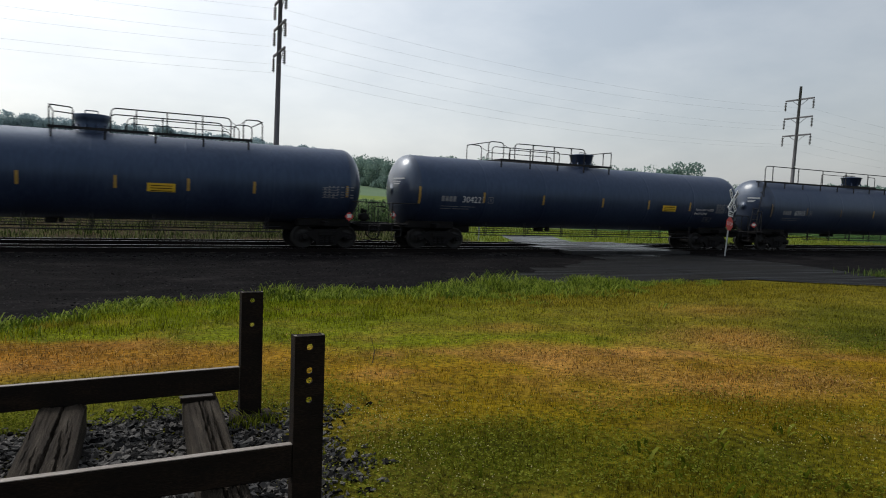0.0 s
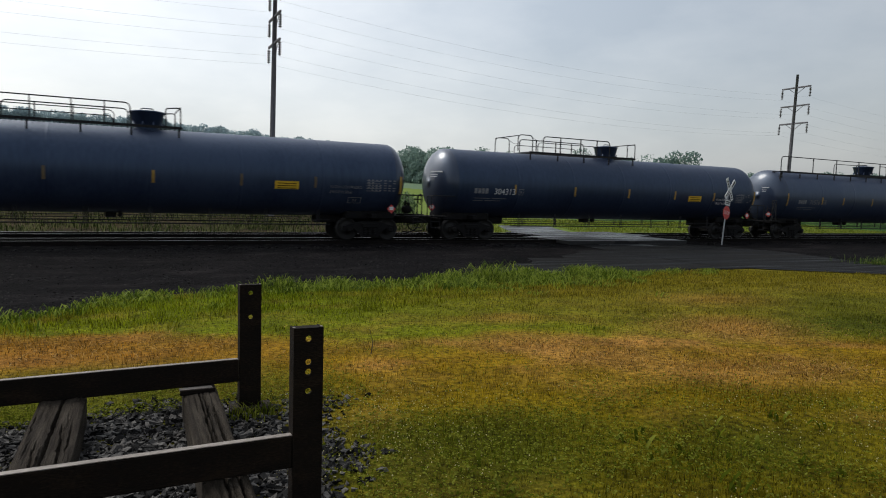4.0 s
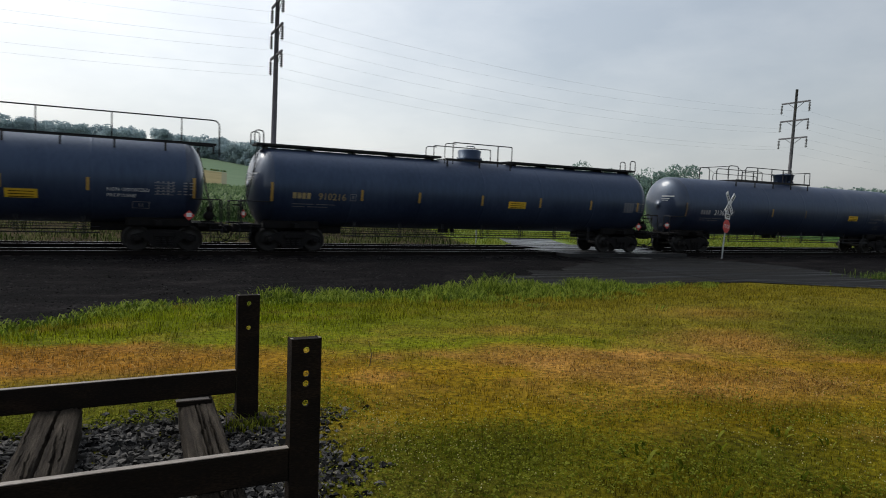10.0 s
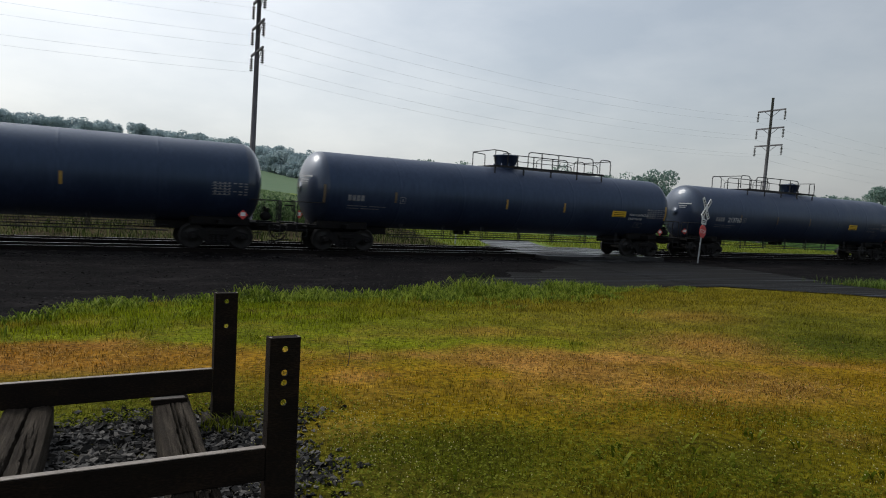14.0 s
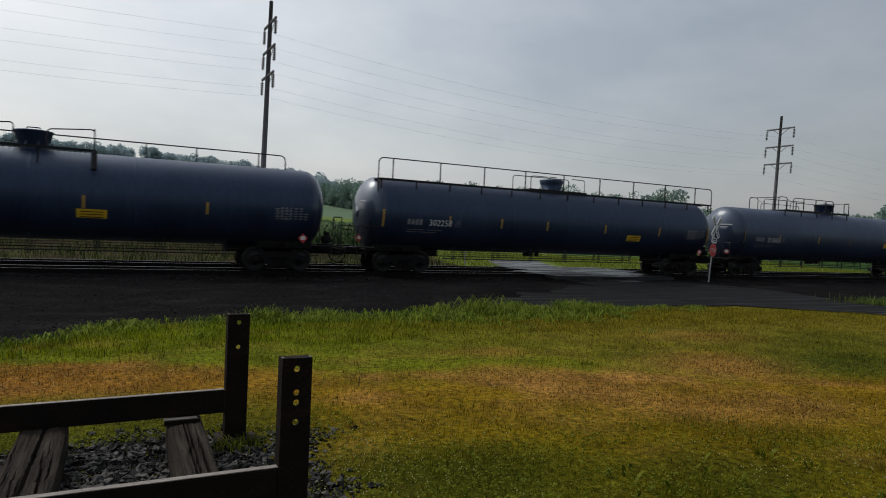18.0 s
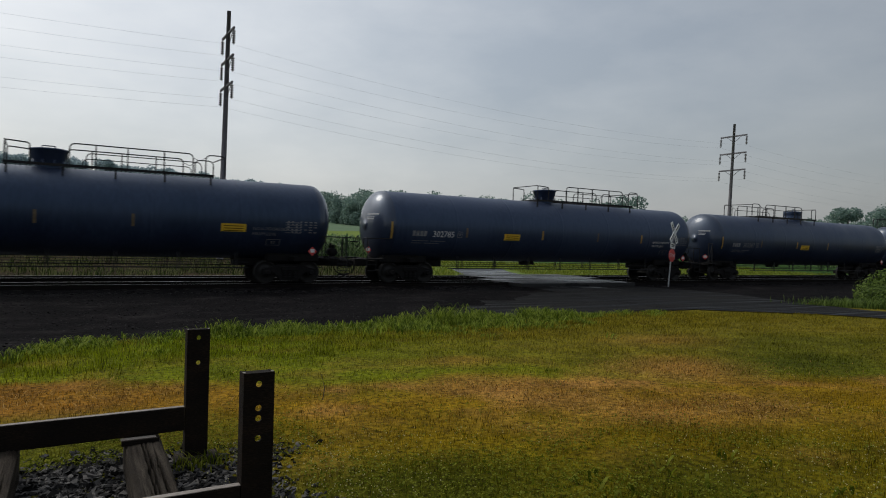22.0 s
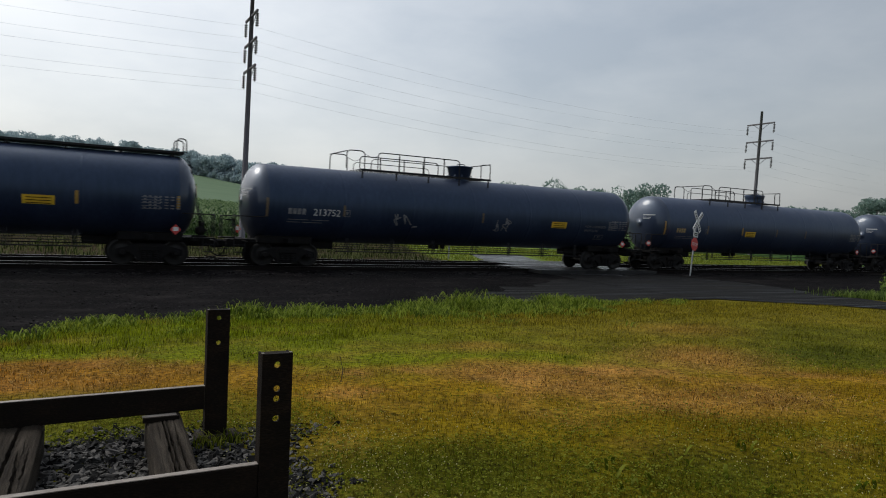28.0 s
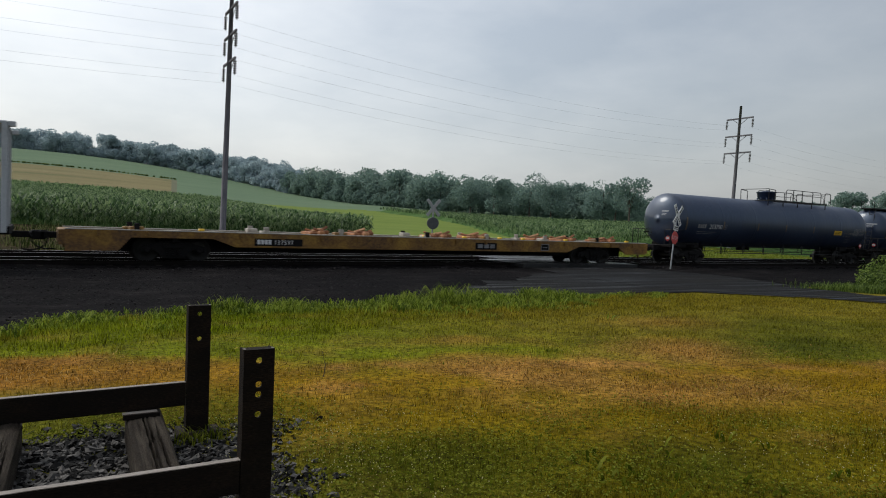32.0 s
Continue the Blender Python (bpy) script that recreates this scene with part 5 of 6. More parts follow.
# ---- the old track end on the lawn: two beams on ties, each with an upright at its end ----
def holed_plate(w, z0, z1, holes, r, y0, y1):
    """An upright plate in x and z with round holes through it."""
    bm = bmesh.new()
    cells = []
    s = r * 1.45
    at = z0
    for h in sorted(holes):
        cells += [(at, h - s, None), (h - s, h + s, h)]
        at = h + s
    cells.append((at, z1, None))
    n = 16

    def quad(pts, flip=False):
        for y, rev in ((y0, False), (y1, True)):
            q = [bm.verts.new((x, y, z)) for x, z in pts]
            bm.faces.new(q[::-1] if rev != flip else q)

    for a, b, h in cells:
        if h is None:
            quad([(-w / 2, a), (w / 2, a), (w / 2, b), (-w / 2, b)])
            continue
        quad([(-w / 2, a), (-s, a), (-s, b), (-w / 2, b)])
        quad([(s, a), (w / 2, a), (w / 2, b), (s, b)])
        ring = [(r * math.cos(2 * math.pi * i / n), h + r * math.sin(2 * math.pi * i / n)) for i in range(n)]
        sq = []
        for i in range(n):
            c, d = math.cos(2 * math.pi * i / n), math.sin(2 * math.pi * i / n)
            k = s / max(abs(c), abs(d))
            sq.append((k * c, h + k * d))
        for i in range(n):
            j = (i + 1) % n
            quad([ring[i], sq[i], sq[j], ring[j]])
            q = [bm.verts.new(p) for p in ((ring[i][0], y0, ring[i][1]), (ring[j][0], y0, ring[j][1]), (ring[j][0], y1, ring[j][1]), (ring[i][0], y1, ring[i][1]))]
            bm.faces.new(q)
    for x in (-w / 2, w / 2):
        bm.faces.new([bm.verts.new(p) for p in ((x, y0, z0), (x, y1, z0), (x, y1, z1), (x, y0, z1))])
    bm.faces.new([bm.verts.new(p) for p in ((-w / 2, y0, z1), (w / 2, y0, z1), (w / 2, y1, z1), (-w / 2, y1, z1))])
    bmesh.ops.remove_doubles(bm, verts=bm.verts, dist=0.0002)
    return bm


def track_stop(y, x0, x1, holes, lean, dip):
    """A steel channel upright at the end of a long beam."""
    st = tagged(new("track_stop"), "dark steel upright with bolt holes joined to a long low beam", "track stop", group="track stops")
    st.matrix_world = pose(0.5 * (x0 + x1), y, 0, 0, 0, lean)
    w = x1 - x0
    up = part("upright", holed_plate(w, 0.05, 1.125, holes, 0.0165, 0.0, 0.012), "beam", st, "dark steel upright pierced by bolt holes")
    for s in (-1, 1):
        part("flange", new_box(s * (w / 2 - 0.006) - 0.006, 0.012, 0.05, s * (w / 2 - 0.006) + 0.006, 0.085, 1.1252, 0.002), "beam", up)
    bm = new_box(-9.0, 0.0, 0.405, -w / 2 - 0.002, 0.045, 0.572, 0.006)
    for s in (-1, 1):
        # Pale tips stand in for the highlights on the upright's wet corners.
        part("flange_tip", new_box(s * (w / 2 - 0.006) - 0.006, 0.012, 1.1254, s * (w / 2 - 0.006) + 0.006, 0.034, 1.1274), "worn_edge", up, "upper corner painted pale as a wet highlight")
    part("end_plate", new_box(-w / 2 + 0.0125, 0.0125, 1.108, w / 2 - 0.0125, 0.082, 1.1225, 0.001), "beam", up, "dark plate that closes the upright's top")
    be = part("beam", bm, "beam", st, "long dark steel beam with a worn top edge, sheen painted in")
    be.matrix_basis = pose(0, 0, 0, 0, -dip, 0)
    # Thin strip whose paleness stands for sky sheen on the worn top.
    part("cap_strip", new_box(-9.0, 0.002, 0.5725, -w / 2 - 0.002, 0.043, 0.577, 0.001), "worn_edge", be, "worn upper edge, paled as wet sky sheen")
    return st


footing = part("footing", new_box(-0.15, -0.07, -0.1, 0.17, 0.12, 0.215, 0.02), "old_tie")
tagged(footing, "short timber block at the foot of an upright", "timber block").location = (0.995, 5.0, 0)
track_stop(5.0, 0.915, 1.071, [1.065, 0.885], 0, 0.5)
track_stop(3.29, 0.868, 1.022, [1.068, 0.948, 0.897, 0.797], 0, 0.0)


def old_tie(x, w, y0, y1, seed, turn=0.0):
    """A split and weathered timber tie with open cracks along its grain."""
    rnd = random.Random(seed)
    ny, nx = 150, 64
    top, bot = 0.400, 0.12
    L = y1 - y0
    cracks = [(rnd.uniform(-0.30, 0.34), rnd.uniform(0.0, 0.35), rnd.uniform(0.45, 1.0), rnd.uniform(0.03, 0.07), rnd.uniform(-0.25, 0.1), rnd.uniform(0.018, 0.05)) for _ in range(4)]
    cracks += [(rnd.uniform(-0.42, 0.42), q, q + rnd.uniform(0.12, 0.3), rnd.uniform(0.015, 0.035), rnd.uniform(-0.4, 0.3), rnd.uniform(0.012, 0.022)) for q in [rnd.uniform(0.0, 0.75) for _ in range(12)]]
    bm = bmesh.new()
    grid = []
    for j in range(ny + 1):
        v = j / ny
        row = []
        for i in range(nx + 1):
            u = i / nx - 0.5
            z = top + 0.010 * noise.noise((u * 11 + seed, v * 6, 0.3)) + 0.004 * noise.noise((u * 40, v * 9, seed)) - 0.016 * max(0, abs(u) - 0.42 + 0.05 * noise.noise((v * 14, seed, 4))) / 0.08
            for n, (q, a, b, d, s, wd) in enumerate(cracks):
                if a < v < b:
                    jag = 0.030 * noise.noise((v * 26, seed + n, 2)) + 0.018 * noise.noise((v * 70, seed + n, 5))
                    wide = wd * (0.6 + 0.8 * abs(noise.noise((v * 17, n, seed))))
                    k = abs(u - q - s * (v - a) - jag)
                    if k < wide:
                        z -= d * (1 - (k / wide) ** 4) * min(1, (v - a) * 9, (b - v) * 9)
            row.append(bm.verts.new((u * w * (1 + 0.03 * noise.noise((v * 6, seed, 1))), (v - 0.5) * L, z)))
        grid.append(row)
    for j in range(ny):
        for i in range(nx):
            bm.faces.new((grid[j][i], grid[j][i + 1], grid[j + 1][i + 1], grid[j + 1][i]))
    edge = [grid[0][i] for i in range(nx + 1)] + [grid[j][nx] for j in range(1, ny + 1)] + [grid[ny][i] for i in range(nx - 1, -1, -1)] + [grid[j][0] for j in range(ny - 1, 0, -1)]
    low = [bm.verts.new((v.co.x * 1.0, v.co.y, bot)) for v in edge]
    for k in range(len(edge)):
        m = (k + 1) % len(edge)
        bm.faces.new((edge[m], edge[k], low[k], low[m]))
    ob = part("railway_tie", bm, "old_tie")
    tagged(ob, "grey weathered timber tie with long open cracks", "railway tie", group="old ties")
    ob.matrix_world = pose(x, (y0 + y1) / 2, 0, 0, 0, turn)
    return ob


for i, (x, w) in enumerate(((-2.62, 0.24), (-1.95, 0.23), (-1.22, 0.24), (-0.275, 0.275), (0.575, 0.225))):
    old_tie(x, w, 2.75, 5.08, 21 + 3 * i, (-1.5, 2.0, 0.5, -2.6, -3.0)[i])
# The plate's pale tone holds the sheen of its wet top.
pad = part("tie_plate", new_box(-0.11, -0.04, 0.405, 0.11, 0.07, 0.414, 0.003), "worn_edge")
part("lip", new_box(-0.115, -0.065, 0.395, 0.115, -0.042, 0.430, 0.003), "beam", pad, "dark raised lip")
tagged(pad, "flat rusty steel plate lying on a tie", "tie plate").location = (0.60, 4.88, 0)


# the line where lawn meets gravel
EDGE_X = [-8, -2.4, -1.1, -0.4, 0.0, 0.8, 2.4, 5.8, 9, 12.9, 16.8]
EDGE_Y = [9.3, 10.0, 10.5, 11.3, 12.1, 13.0, 13.3, 13.6, 13.9, 14.2, 14.7]


# ---- loose stones ----
def stones(name, n, area, size, mat, label, seed, ok=None):
    rng = np.random.default_rng(seed)
    base = np.array([(-1, -1, -1), (1, -1, -1), (1, 1, -1), (-1, 1, -1), (-1, -1, 1), (1, -1, 1), (1, 1, 1), (-1, 1, 1)]) * 0.72
    fac = np.array([(0, 2, 1), (0, 3, 2), (4, 5, 6), (4, 6, 7), (0, 1, 5), (0, 5, 4), (1, 2, 6), (1, 6, 5), (2, 3, 7), (2, 7, 6), (3, 0, 4), (3, 4, 7)])
    x, y = rng.uniform(area[0], area[2], n), rng.uniform(area[1], area[3], n)
    if ok is not None:
        keep = ok(x, y, rng)
        x, y = x[keep], y[keep]
    n = len(x)
    s = rng.uniform(size[0], size[1], n) * rng.choice([1, 1, 1.4], n)
    sc = s[:, None] * rng.uniform(0.5, 1.35, (n, 3)) * [1, 1, 0.5]
    v = base[None] * (1 + rng.uniform(-0.85, 0.45, (n, 8, 3)))
    v = v * sc[:, None]
    a = rng.uniform(0, 6.28, n)
    b = rng.uniform(-0.9, 0.9, n)
    ca, sa_, cb_, sb_ = np.cos(a)[:, None], np.sin(a)[:, None], np.cos(b)[:, None], np.sin(b)[:, None]
    vx, vy, vz = v[..., 0], v[..., 1], v[..., 2]
    vx, vz = vx * cb_ - vz * sb_, vx * sb_ + vz * cb_
    vx, vy = vx * ca - vy * sa_, vx * sa_ + vy * ca
    z = ground_z(x, y) + 0.25 * s
    P = np.stack([vx + x[:, None], vy + y[:, None], vz + z[:, None]], -1).reshape(-1, 3)
    F = (fac[None] + 8 * np.arange(n)[:, None, None]).reshape(-1, 3)
    return cloud(name, P, [F], mat, label, "gravel")


def bed(x, y, rng):
    edge = np.interp(y, [3.6, 4.3, 5.0], [1.15, 1.40, 1.45]) + 0.16 * np.sin(y * 5.1 + 1) + np.abs(rng.normal(0, 0.14, len(x)))
    far = 5.34 + rng.normal(0, 0.14, len(x)) + 0.1 * np.sin(x * 4)
    thin = np.where(x > 1.12, 0.40, 1.0)
    return (x < edge) & (y < far) & (y > 2.62 + rng.normal(0, 0.08, len(x))) & (rng.uniform(0, 1, len(x)) < thin)


stones("track_gravel", 36000, (-3.0, 2.4, 2.2, 5.6), (0.011, 0.029), "stone", "crushed grey stone between the old ties", 4, bed)
stones("lot_gravel", 90000, (-7, 8.6, 26, 25.0), (0.008, 0.024), "stone_dark", "dark wet gravel scattered over the lot", 6,
       lambda x, y, rng: (y > np.interp(x, EDGE_X, EDGE_Y) - 0.2) & (rng.uniform(0, 1, len(x)) < np.where(x > 17, 0.12, 0.35 + 0.65 * (np.sin(y * 2.4 + 0.25 * x + 0.8 * np.sin(x * 0.7)) > -0.1))))
stones("rail_ballast", 7000, (-5, 24.3, 48, 29.2), (0.025, 0.05), "stone_dark", "dark ballast stones along the track", 7,
       lambda x, y, rng: ((y < 26.0) | (y > 28.1)) & ((x < 19) | (x > 28)))


# ---- grass ----
def blades(name, x, y, h, w, mat, label, seed, lean=0.5, category="grass"):
    """Bent grass blades of two pieces each."""
    rng = np.random.default_rng(seed)
    n = len(x)
    a = rng.uniform(0, 6.28, n)
    dx, dy = np.cos(a), np.sin(a)
    z = ground_z(x, y) - 0.004
    k = h * lean * rng.uniform(0.2, 1.0, n)
    px, py = -dy * w / 2, dx * w / 2
    base = np.stack([x, y, z], -1)
    side = np.stack([px, py, np.zeros(n)], -1)
    mid = base + np.stack([dx * k * 0.3, dy * k * 0.3, h * 0.6], -1)
    tip = base + np.stack([dx * k, dy * k, h * rng.uniform(0.82, 1.0, n)], -1)
    P = np.stack([base - side, base + side, mid - side * 0.8, mid + side * 0.8, tip], 1).reshape(-1, 3)
    o = 5 * np.arange(n)[:, None]
    return cloud(name, P, [o + np.array([[0, 1, 3, 2]]), o + np.array([[2, 3, 4]])], mat, label, category)


rng = np.random.default_rng(11)


def wedge(n, y0, y1, power=1.0):
    """Places within the wedge that the lawn shows, denser near its front."""
    y = y0 + (y1 - y0) * rng.uniform(0, 1, n) ** power
    x = rng.uniform(-0.22, 1.0, n) * (2.6 * y + 2.0)
    return x, y


def on_lawn(x, y):
    far = np.interp(x, [-8, -2.4, -1.1, -0.4, 0.0, 0.8, 2.4, 5.8, 9, 12.9, 16.8, 19.6, 20.5], [9.3, 10.0, 10.5, 11.3, 12.1, 13.0, 13.3, 13.6, 13.9, 14.2, 14.8, 11.5, 5.0])
    return (y < far) & (x < 19.7)


x, y = wedge(300000, 1.3, 14.5, 1.35)
keep = on_lawn(x, y) & ~((x < 1.12 + 0.15 * np.sin(y * 7)) & (y < 5.28))
x, y = x[keep], y[keep]
belt = np.exp(-((y + 0.42 * x - 8.3) / 1.2) ** 2)
h = rng.uniform(0.014, 0.055, len(x)) * (1 - 0.3 * belt) * (0.75 + 0.5 * (np.sin(x * 2.3 + np.sin(y * 3)) * np.sin(y * 2.9) > 0.1)) * np.interp(y, [3, 9, 12], [0.9, 1.1, 1.6])
blades("lawn_grass", x, y, h, np.interp(y, [3, 14], [0.004, 0.010]), "blade", "mown lawn grass, green and parched by turns", 12, 0.8)

# tall uncut grass along the lot: ragged clumps of arching leaves
def arched(name, x, y, h, w, mat, label, seed, reach=0.6, lift=0.0, category="grass"):
    """Leaves of three pieces that rise and bow over."""
    rng = np.random.default_rng(seed)
    n = len(x)
    a = rng.uniform(0, 6.28, n)
    dx, dy = np.cos(a), np.sin(a)
    z = ground_z(x, y) - 0.004 + lift
    r = h * reach * rng.uniform(0.35, 1.2, n)
    drop = rng.uniform(0.25, 0.95, n)
    side = np.stack([-dy * w / 2, dx * w / 2, np.zeros(n)], -1)
    at = lambda f, g: np.stack([x + dx * r * f, y + dy * r * f, z + h * g], -1)
    p0, p1, p2, p3 = at(0, 0), at(0.22, 0.55), at(0.58, 0.92), at(1.0, drop)
    P = np.stack([p0 - side * 0.6, p0 + side * 0.6, p1 - side, p1 + side, p2 - side * 0.8, p2 + side * 0.8, p3], 1).reshape(-1, 3)
    o = 7 * np.arange(n)[:, None]
    return cloud(name, P, [o + np.array([[0, 1, 3, 2]]), o + np.array([[2, 3, 5, 4]]), o + np.array([[4, 5, 6]])], mat, label, category)


TUFTS = [(-1.6, 0.15), (0.3, 0.14), (3.1, 0.26), (4.45, 0.38), (4.9, 0.30), (6.7, 0.30), (7.1, 0.36), (7.6, 0.38), (8.2, 0.48), (8.8, 0.46), (9.3, 0.44), (9.9, 0.44), (10.5, 0.42), (11.1, 0.40), (11.7, 0.38), (12.4, 0.34), (13.2, 0.26)]
cx, tall, ct = [], [], []
for tx, th in TUFTS:
    k = rng.integers(9, 15) if tx < 6 or tx > 11.8 else rng.integers(20, 28)
    cx += list(tx + rng.uniform(-0.2, 0.2) + rng.normal(0, 0.20, k))
    back = np.abs(rng.normal(0.15, 0.42 if tx < 6 or tx > 11.8 else 1.0, k))
    tall += list(th * rng.uniform(0.5, 1.25) * rng.uniform(0.25, 1.1, k) * np.interp(back, [0.3, 1.4], [1.0, 0.45]))
    ct += list(back)
k = 230
cx, tall, ct = np.r_[cx, rng.uniform(-7, 17, k)], np.r_[tall, rng.uniform(0.04, 0.15, k) ], np.r_[ct, np.abs(rng.normal(0.1, 0.7, k))]
cy = np.interp(cx, EDGE_X, EDGE_Y) - ct + 0.08
k = 44
x = np.repeat(cx, k) + rng.normal(0, 0.13, len(cx) * k)
y = np.repeat(cy, k) + rng.normal(0, 0.10, len(cx) * k)
h = np.repeat(tall, k) * rng.uniform(0.35, 1.12, len(cx) * k)
arched("tall_grass", x, y, h, rng.uniform(0.006, 0.020, len(x)), "tallgrass", "ragged clumps of tall green grass along the gravel's edge", 13, 1.15)
x, y = rng.uniform(-5, 19, 64000), rng.uniform(8.4, 14.6, 64000)
keep = on_lawn(x, y) & (y > np.interp(x, [-3, 0.5, 3], [8.8, 9.1, 9.7]) + 0.04 * x + 0.4 * np.sin(x * 1.3)) & (rng.uniform(0, 1, len(x)) < 0.35 + 0.65 * (np.sin(x * 1.9 + y) * np.sin(y * 2.6 - 0.6 * x) > -0.25))
x, y = x[keep], y[keep]
blades("uncut_grass", x, y, rng.uniform(0.03, 0.14, len(x)) * (0.45 + 0.95 * np.abs(np.sin(x * 2.6 + 1.3 * np.sin(y * 2.2)) * np.sin(y * 3.1 - x))) * np.interp(x, [3, 10, 16], [1.0, 0.8, 0.45]), rng.uniform(0.006, 0.012, len(x)), "blade", "longer green grass behind the parched belt", 14, 0.9)
# broad dark leaves among the tall grass
k = 260
cx = rng.uniform(3.0, 12.5, k)
cy = np.interp(cx, EDGE_X, EDGE_Y) - np.abs(rng.normal(0, 1, k)) * np.interp(cx, [3, 7, 10, 12.5], [0.4, 1.0, 1.3, 0.6])
x = np.repeat(cx, 12) + rng.normal(0, 0.10, k * 12)
y = np.repeat(cy, 12) + rng.normal(0, 0.09, k * 12)
arched("broad_edge_weeds", x, y, rng.uniform(0.04, 0.20, len(x)) * np.repeat(0.4 + rng.uniform(0, 1, k) ** 2, 12), rng.uniform(0.012, 0.035, len(x)), "tallgrass", "broad-leaved weeds among the tall grass", 49, 1.0)
# low broad weeds that creep from the lawn over the gravel
k = 420
cx, ct = rng.uniform(-6, 6.5, k), rng.uniform(-0.75, 0.55, k)
cy = np.interp(cx, EDGE_X, EDGE_Y) - ct * np.interp(cx, [-6, 1.0, 3.0], [1.0, 0.8, 0.25])
keep = np.sin(cx * 2.1 + 1.5 * np.sin(cy * 3)) > -0.35
cx, cy, ct = cx[keep], cy[keep], ct[keep]
x = np.repeat(cx, 16) + rng.normal(0, 0.10, len(cx) * 16)
y = np.repeat(cy, 16) + rng.normal(0, 0.09, len(cx) * 16)
arched("gravel_weeds", x, y, rng.uniform(0.02, 0.15, len(x)) * np.repeat(0.5 + rng.uniform(0, 1, len(cx)) ** 2, 16) * np.repeat(np.interp(ct, [-0.75, 0.3], [0.55, 1.1]), 16), rng.uniform(0.012, 0.032, len(x)), "tallgrass", "low ragged weeds creeping over the gravel's edge", 48, 1.3)
# dry clippings lying in the parched belt
x, y = wedge(150000, 3.6, 10.0)
lie = y + 0.42 * x


def near_to(cx, cy, sx, sy):
    return np.exp(-((x - cx) / sx) ** 2 - ((y - cy) / sy) ** 2)


strewn = np.maximum.reduce([np.exp(-((lie - 8.1 - 0.3 * np.sin(x * 1.4)) / 0.6) ** 2) * np.interp(x, [1.2, 2.6], [1, 0.15]), near_to(7.7, 6.2, 1.3, 0.9), near_to(4.3, 6.4, 0.6, 0.7),
                            near_to(4.8, 5.5, 0.6, 0.8), near_to(5.4, 4.6, 0.8, 0.5), near_to(6.4, 4.2, 0.9, 0.5)])
tuft = np.sin(x * 5.3 + 2.1 * np.sin(y * 4.3)) * np.sin(y * 6.1 + 1.7 * np.sin(x * 3.1)) * 0.5 + 0.5
keep = on_lawn(x, y) & (x < 13) & (rng.uniform(0, 1, len(x)) < strewn * tuft * 0.8)
x, y = x[keep], y[keep]
blades("dry_clippings", x, y, rng.uniform(0.012, 0.040, len(x)), rng.uniform(0.005, 0.013, len(x)), "clippings", "dry brown grass clippings on the parched lawn", 41, 3.2)
# rough growth behind the tracks and by the field
x, y = rng.uniform(-8, 70, 42000), rng.uniform(34.3, 45, 42000)
keep = ~((x > np.interp(y, [34, 45], [22.3, 26.3])) & (x < np.interp(y, [34, 45], [28.0, 31.0])) & (y < 39.2))
x, y = x[keep], y[keep]
hh = np.where(x < 21, rng.uniform(0.06, 0.36, len(x)), rng.uniform(0.08, 0.35, len(x)))
left = x < np.interp(y, [34, 45], [19.5, 21.0])
clump = np.sin(x * 1.1 + 0.7 * np.sin(y)) * np.sin(y * 1.3 + 0.4 * x) > -0.1
q = left & (clump | (rng.uniform(0, 1, len(x)) < 0.3))
blades("trackside_weeds", x[q], y[q], hh[q] * np.where(clump[q], 1.0, 0.45), 0.035, "dark_weed", "rough grass and weeds beyond the tracks", 15, 0.9)
blades("trackside_grass", x[~left], y[~left], hh[~left] * 0.8, 0.035, "lush", "lush yellow-green grass beyond the tracks", 45, 0.9)
q = left & clump & (y < 40) & (np.sin(x * 0.8 + 1) > -0.2) & (rng.uniform(0, 1, len(x)) < 0.3)
arched("weed_clumps", x[q] + rng.normal(0, 0.2, q.sum()), y[q], rng.uniform(0.1, 0.55, q.sum()), 0.045, "dark_weed", "green weed clumps beside the far track", 46, 0.6)


# clover leaves and flower heads in the near lawn
def discs(name, x, y, z, r, mat, label, category, seed, flat=True):
    rg = np.random.default_rng(seed)
    n = len(x)
    if flat:
        k = 6
        a = np.arange(k) / k * 6.283
        rr = r[:, None]
        tx, ty = rg.normal(0, 0.35, n)[:, None], rg.normal(0, 0.35, n)[:, None]
        ox, oy = rr * np.cos(a), rr * np.sin(a)
        P = np.stack([x[:, None] + ox, y[:, None] + oy, z[:, None] + ox * tx + oy * ty], -1).reshape(-1, 3)
        return cloud(name, P, [np.arange(n * k).reshape(n, k)], mat, label, category)
    b = np.array([(1, 0, 0), (0, 1, 0), (-1, 0, 0), (0, -1, 0), (0, 0, 1), (0, 0, -1)], float)
    f = np.array([(0, 1, 4), (1, 2, 4), (2, 3, 4), (3, 0, 4), (1, 0, 5), (2, 1, 5), (3, 2, 5), (0, 3, 5)])
    P = (b[None] * r[:, None, None] + np.stack([x, y, z], -1)[:, None]).reshape(-1, 3)
    return cloud(name, P, [(f[None] + 6 * np.arange(n)[:, None, None]).reshape(-1, 3)], mat, label, category)


x, y = wedge(190000, 1.4, 6.8, 1.0)
x, y = np.r_[x, rng.uniform(-3.2, 2.0, 26000)], np.r_[y, rng.uniform(5.1, 6.6, 26000)]
patch = np.sin(x * 1.7 + 0.6 * np.sin(y * 2)) * np.sin(y * 2.3 + x) > -0.05
keep = ~((x < 1.05 + 0.2 * np.sin(y * 6)) & (y < 5.2)) & (x < 11) & (rng.uniform(0, 1, len(x)) < np.where(patch, 1.0, 0.22) * np.interp(y + 0.42 * x, [5.0, 6.8], [1.0, 0.12]) * np.interp(x, [1, 4, 11], [1.0, 0.8, 0.4]))
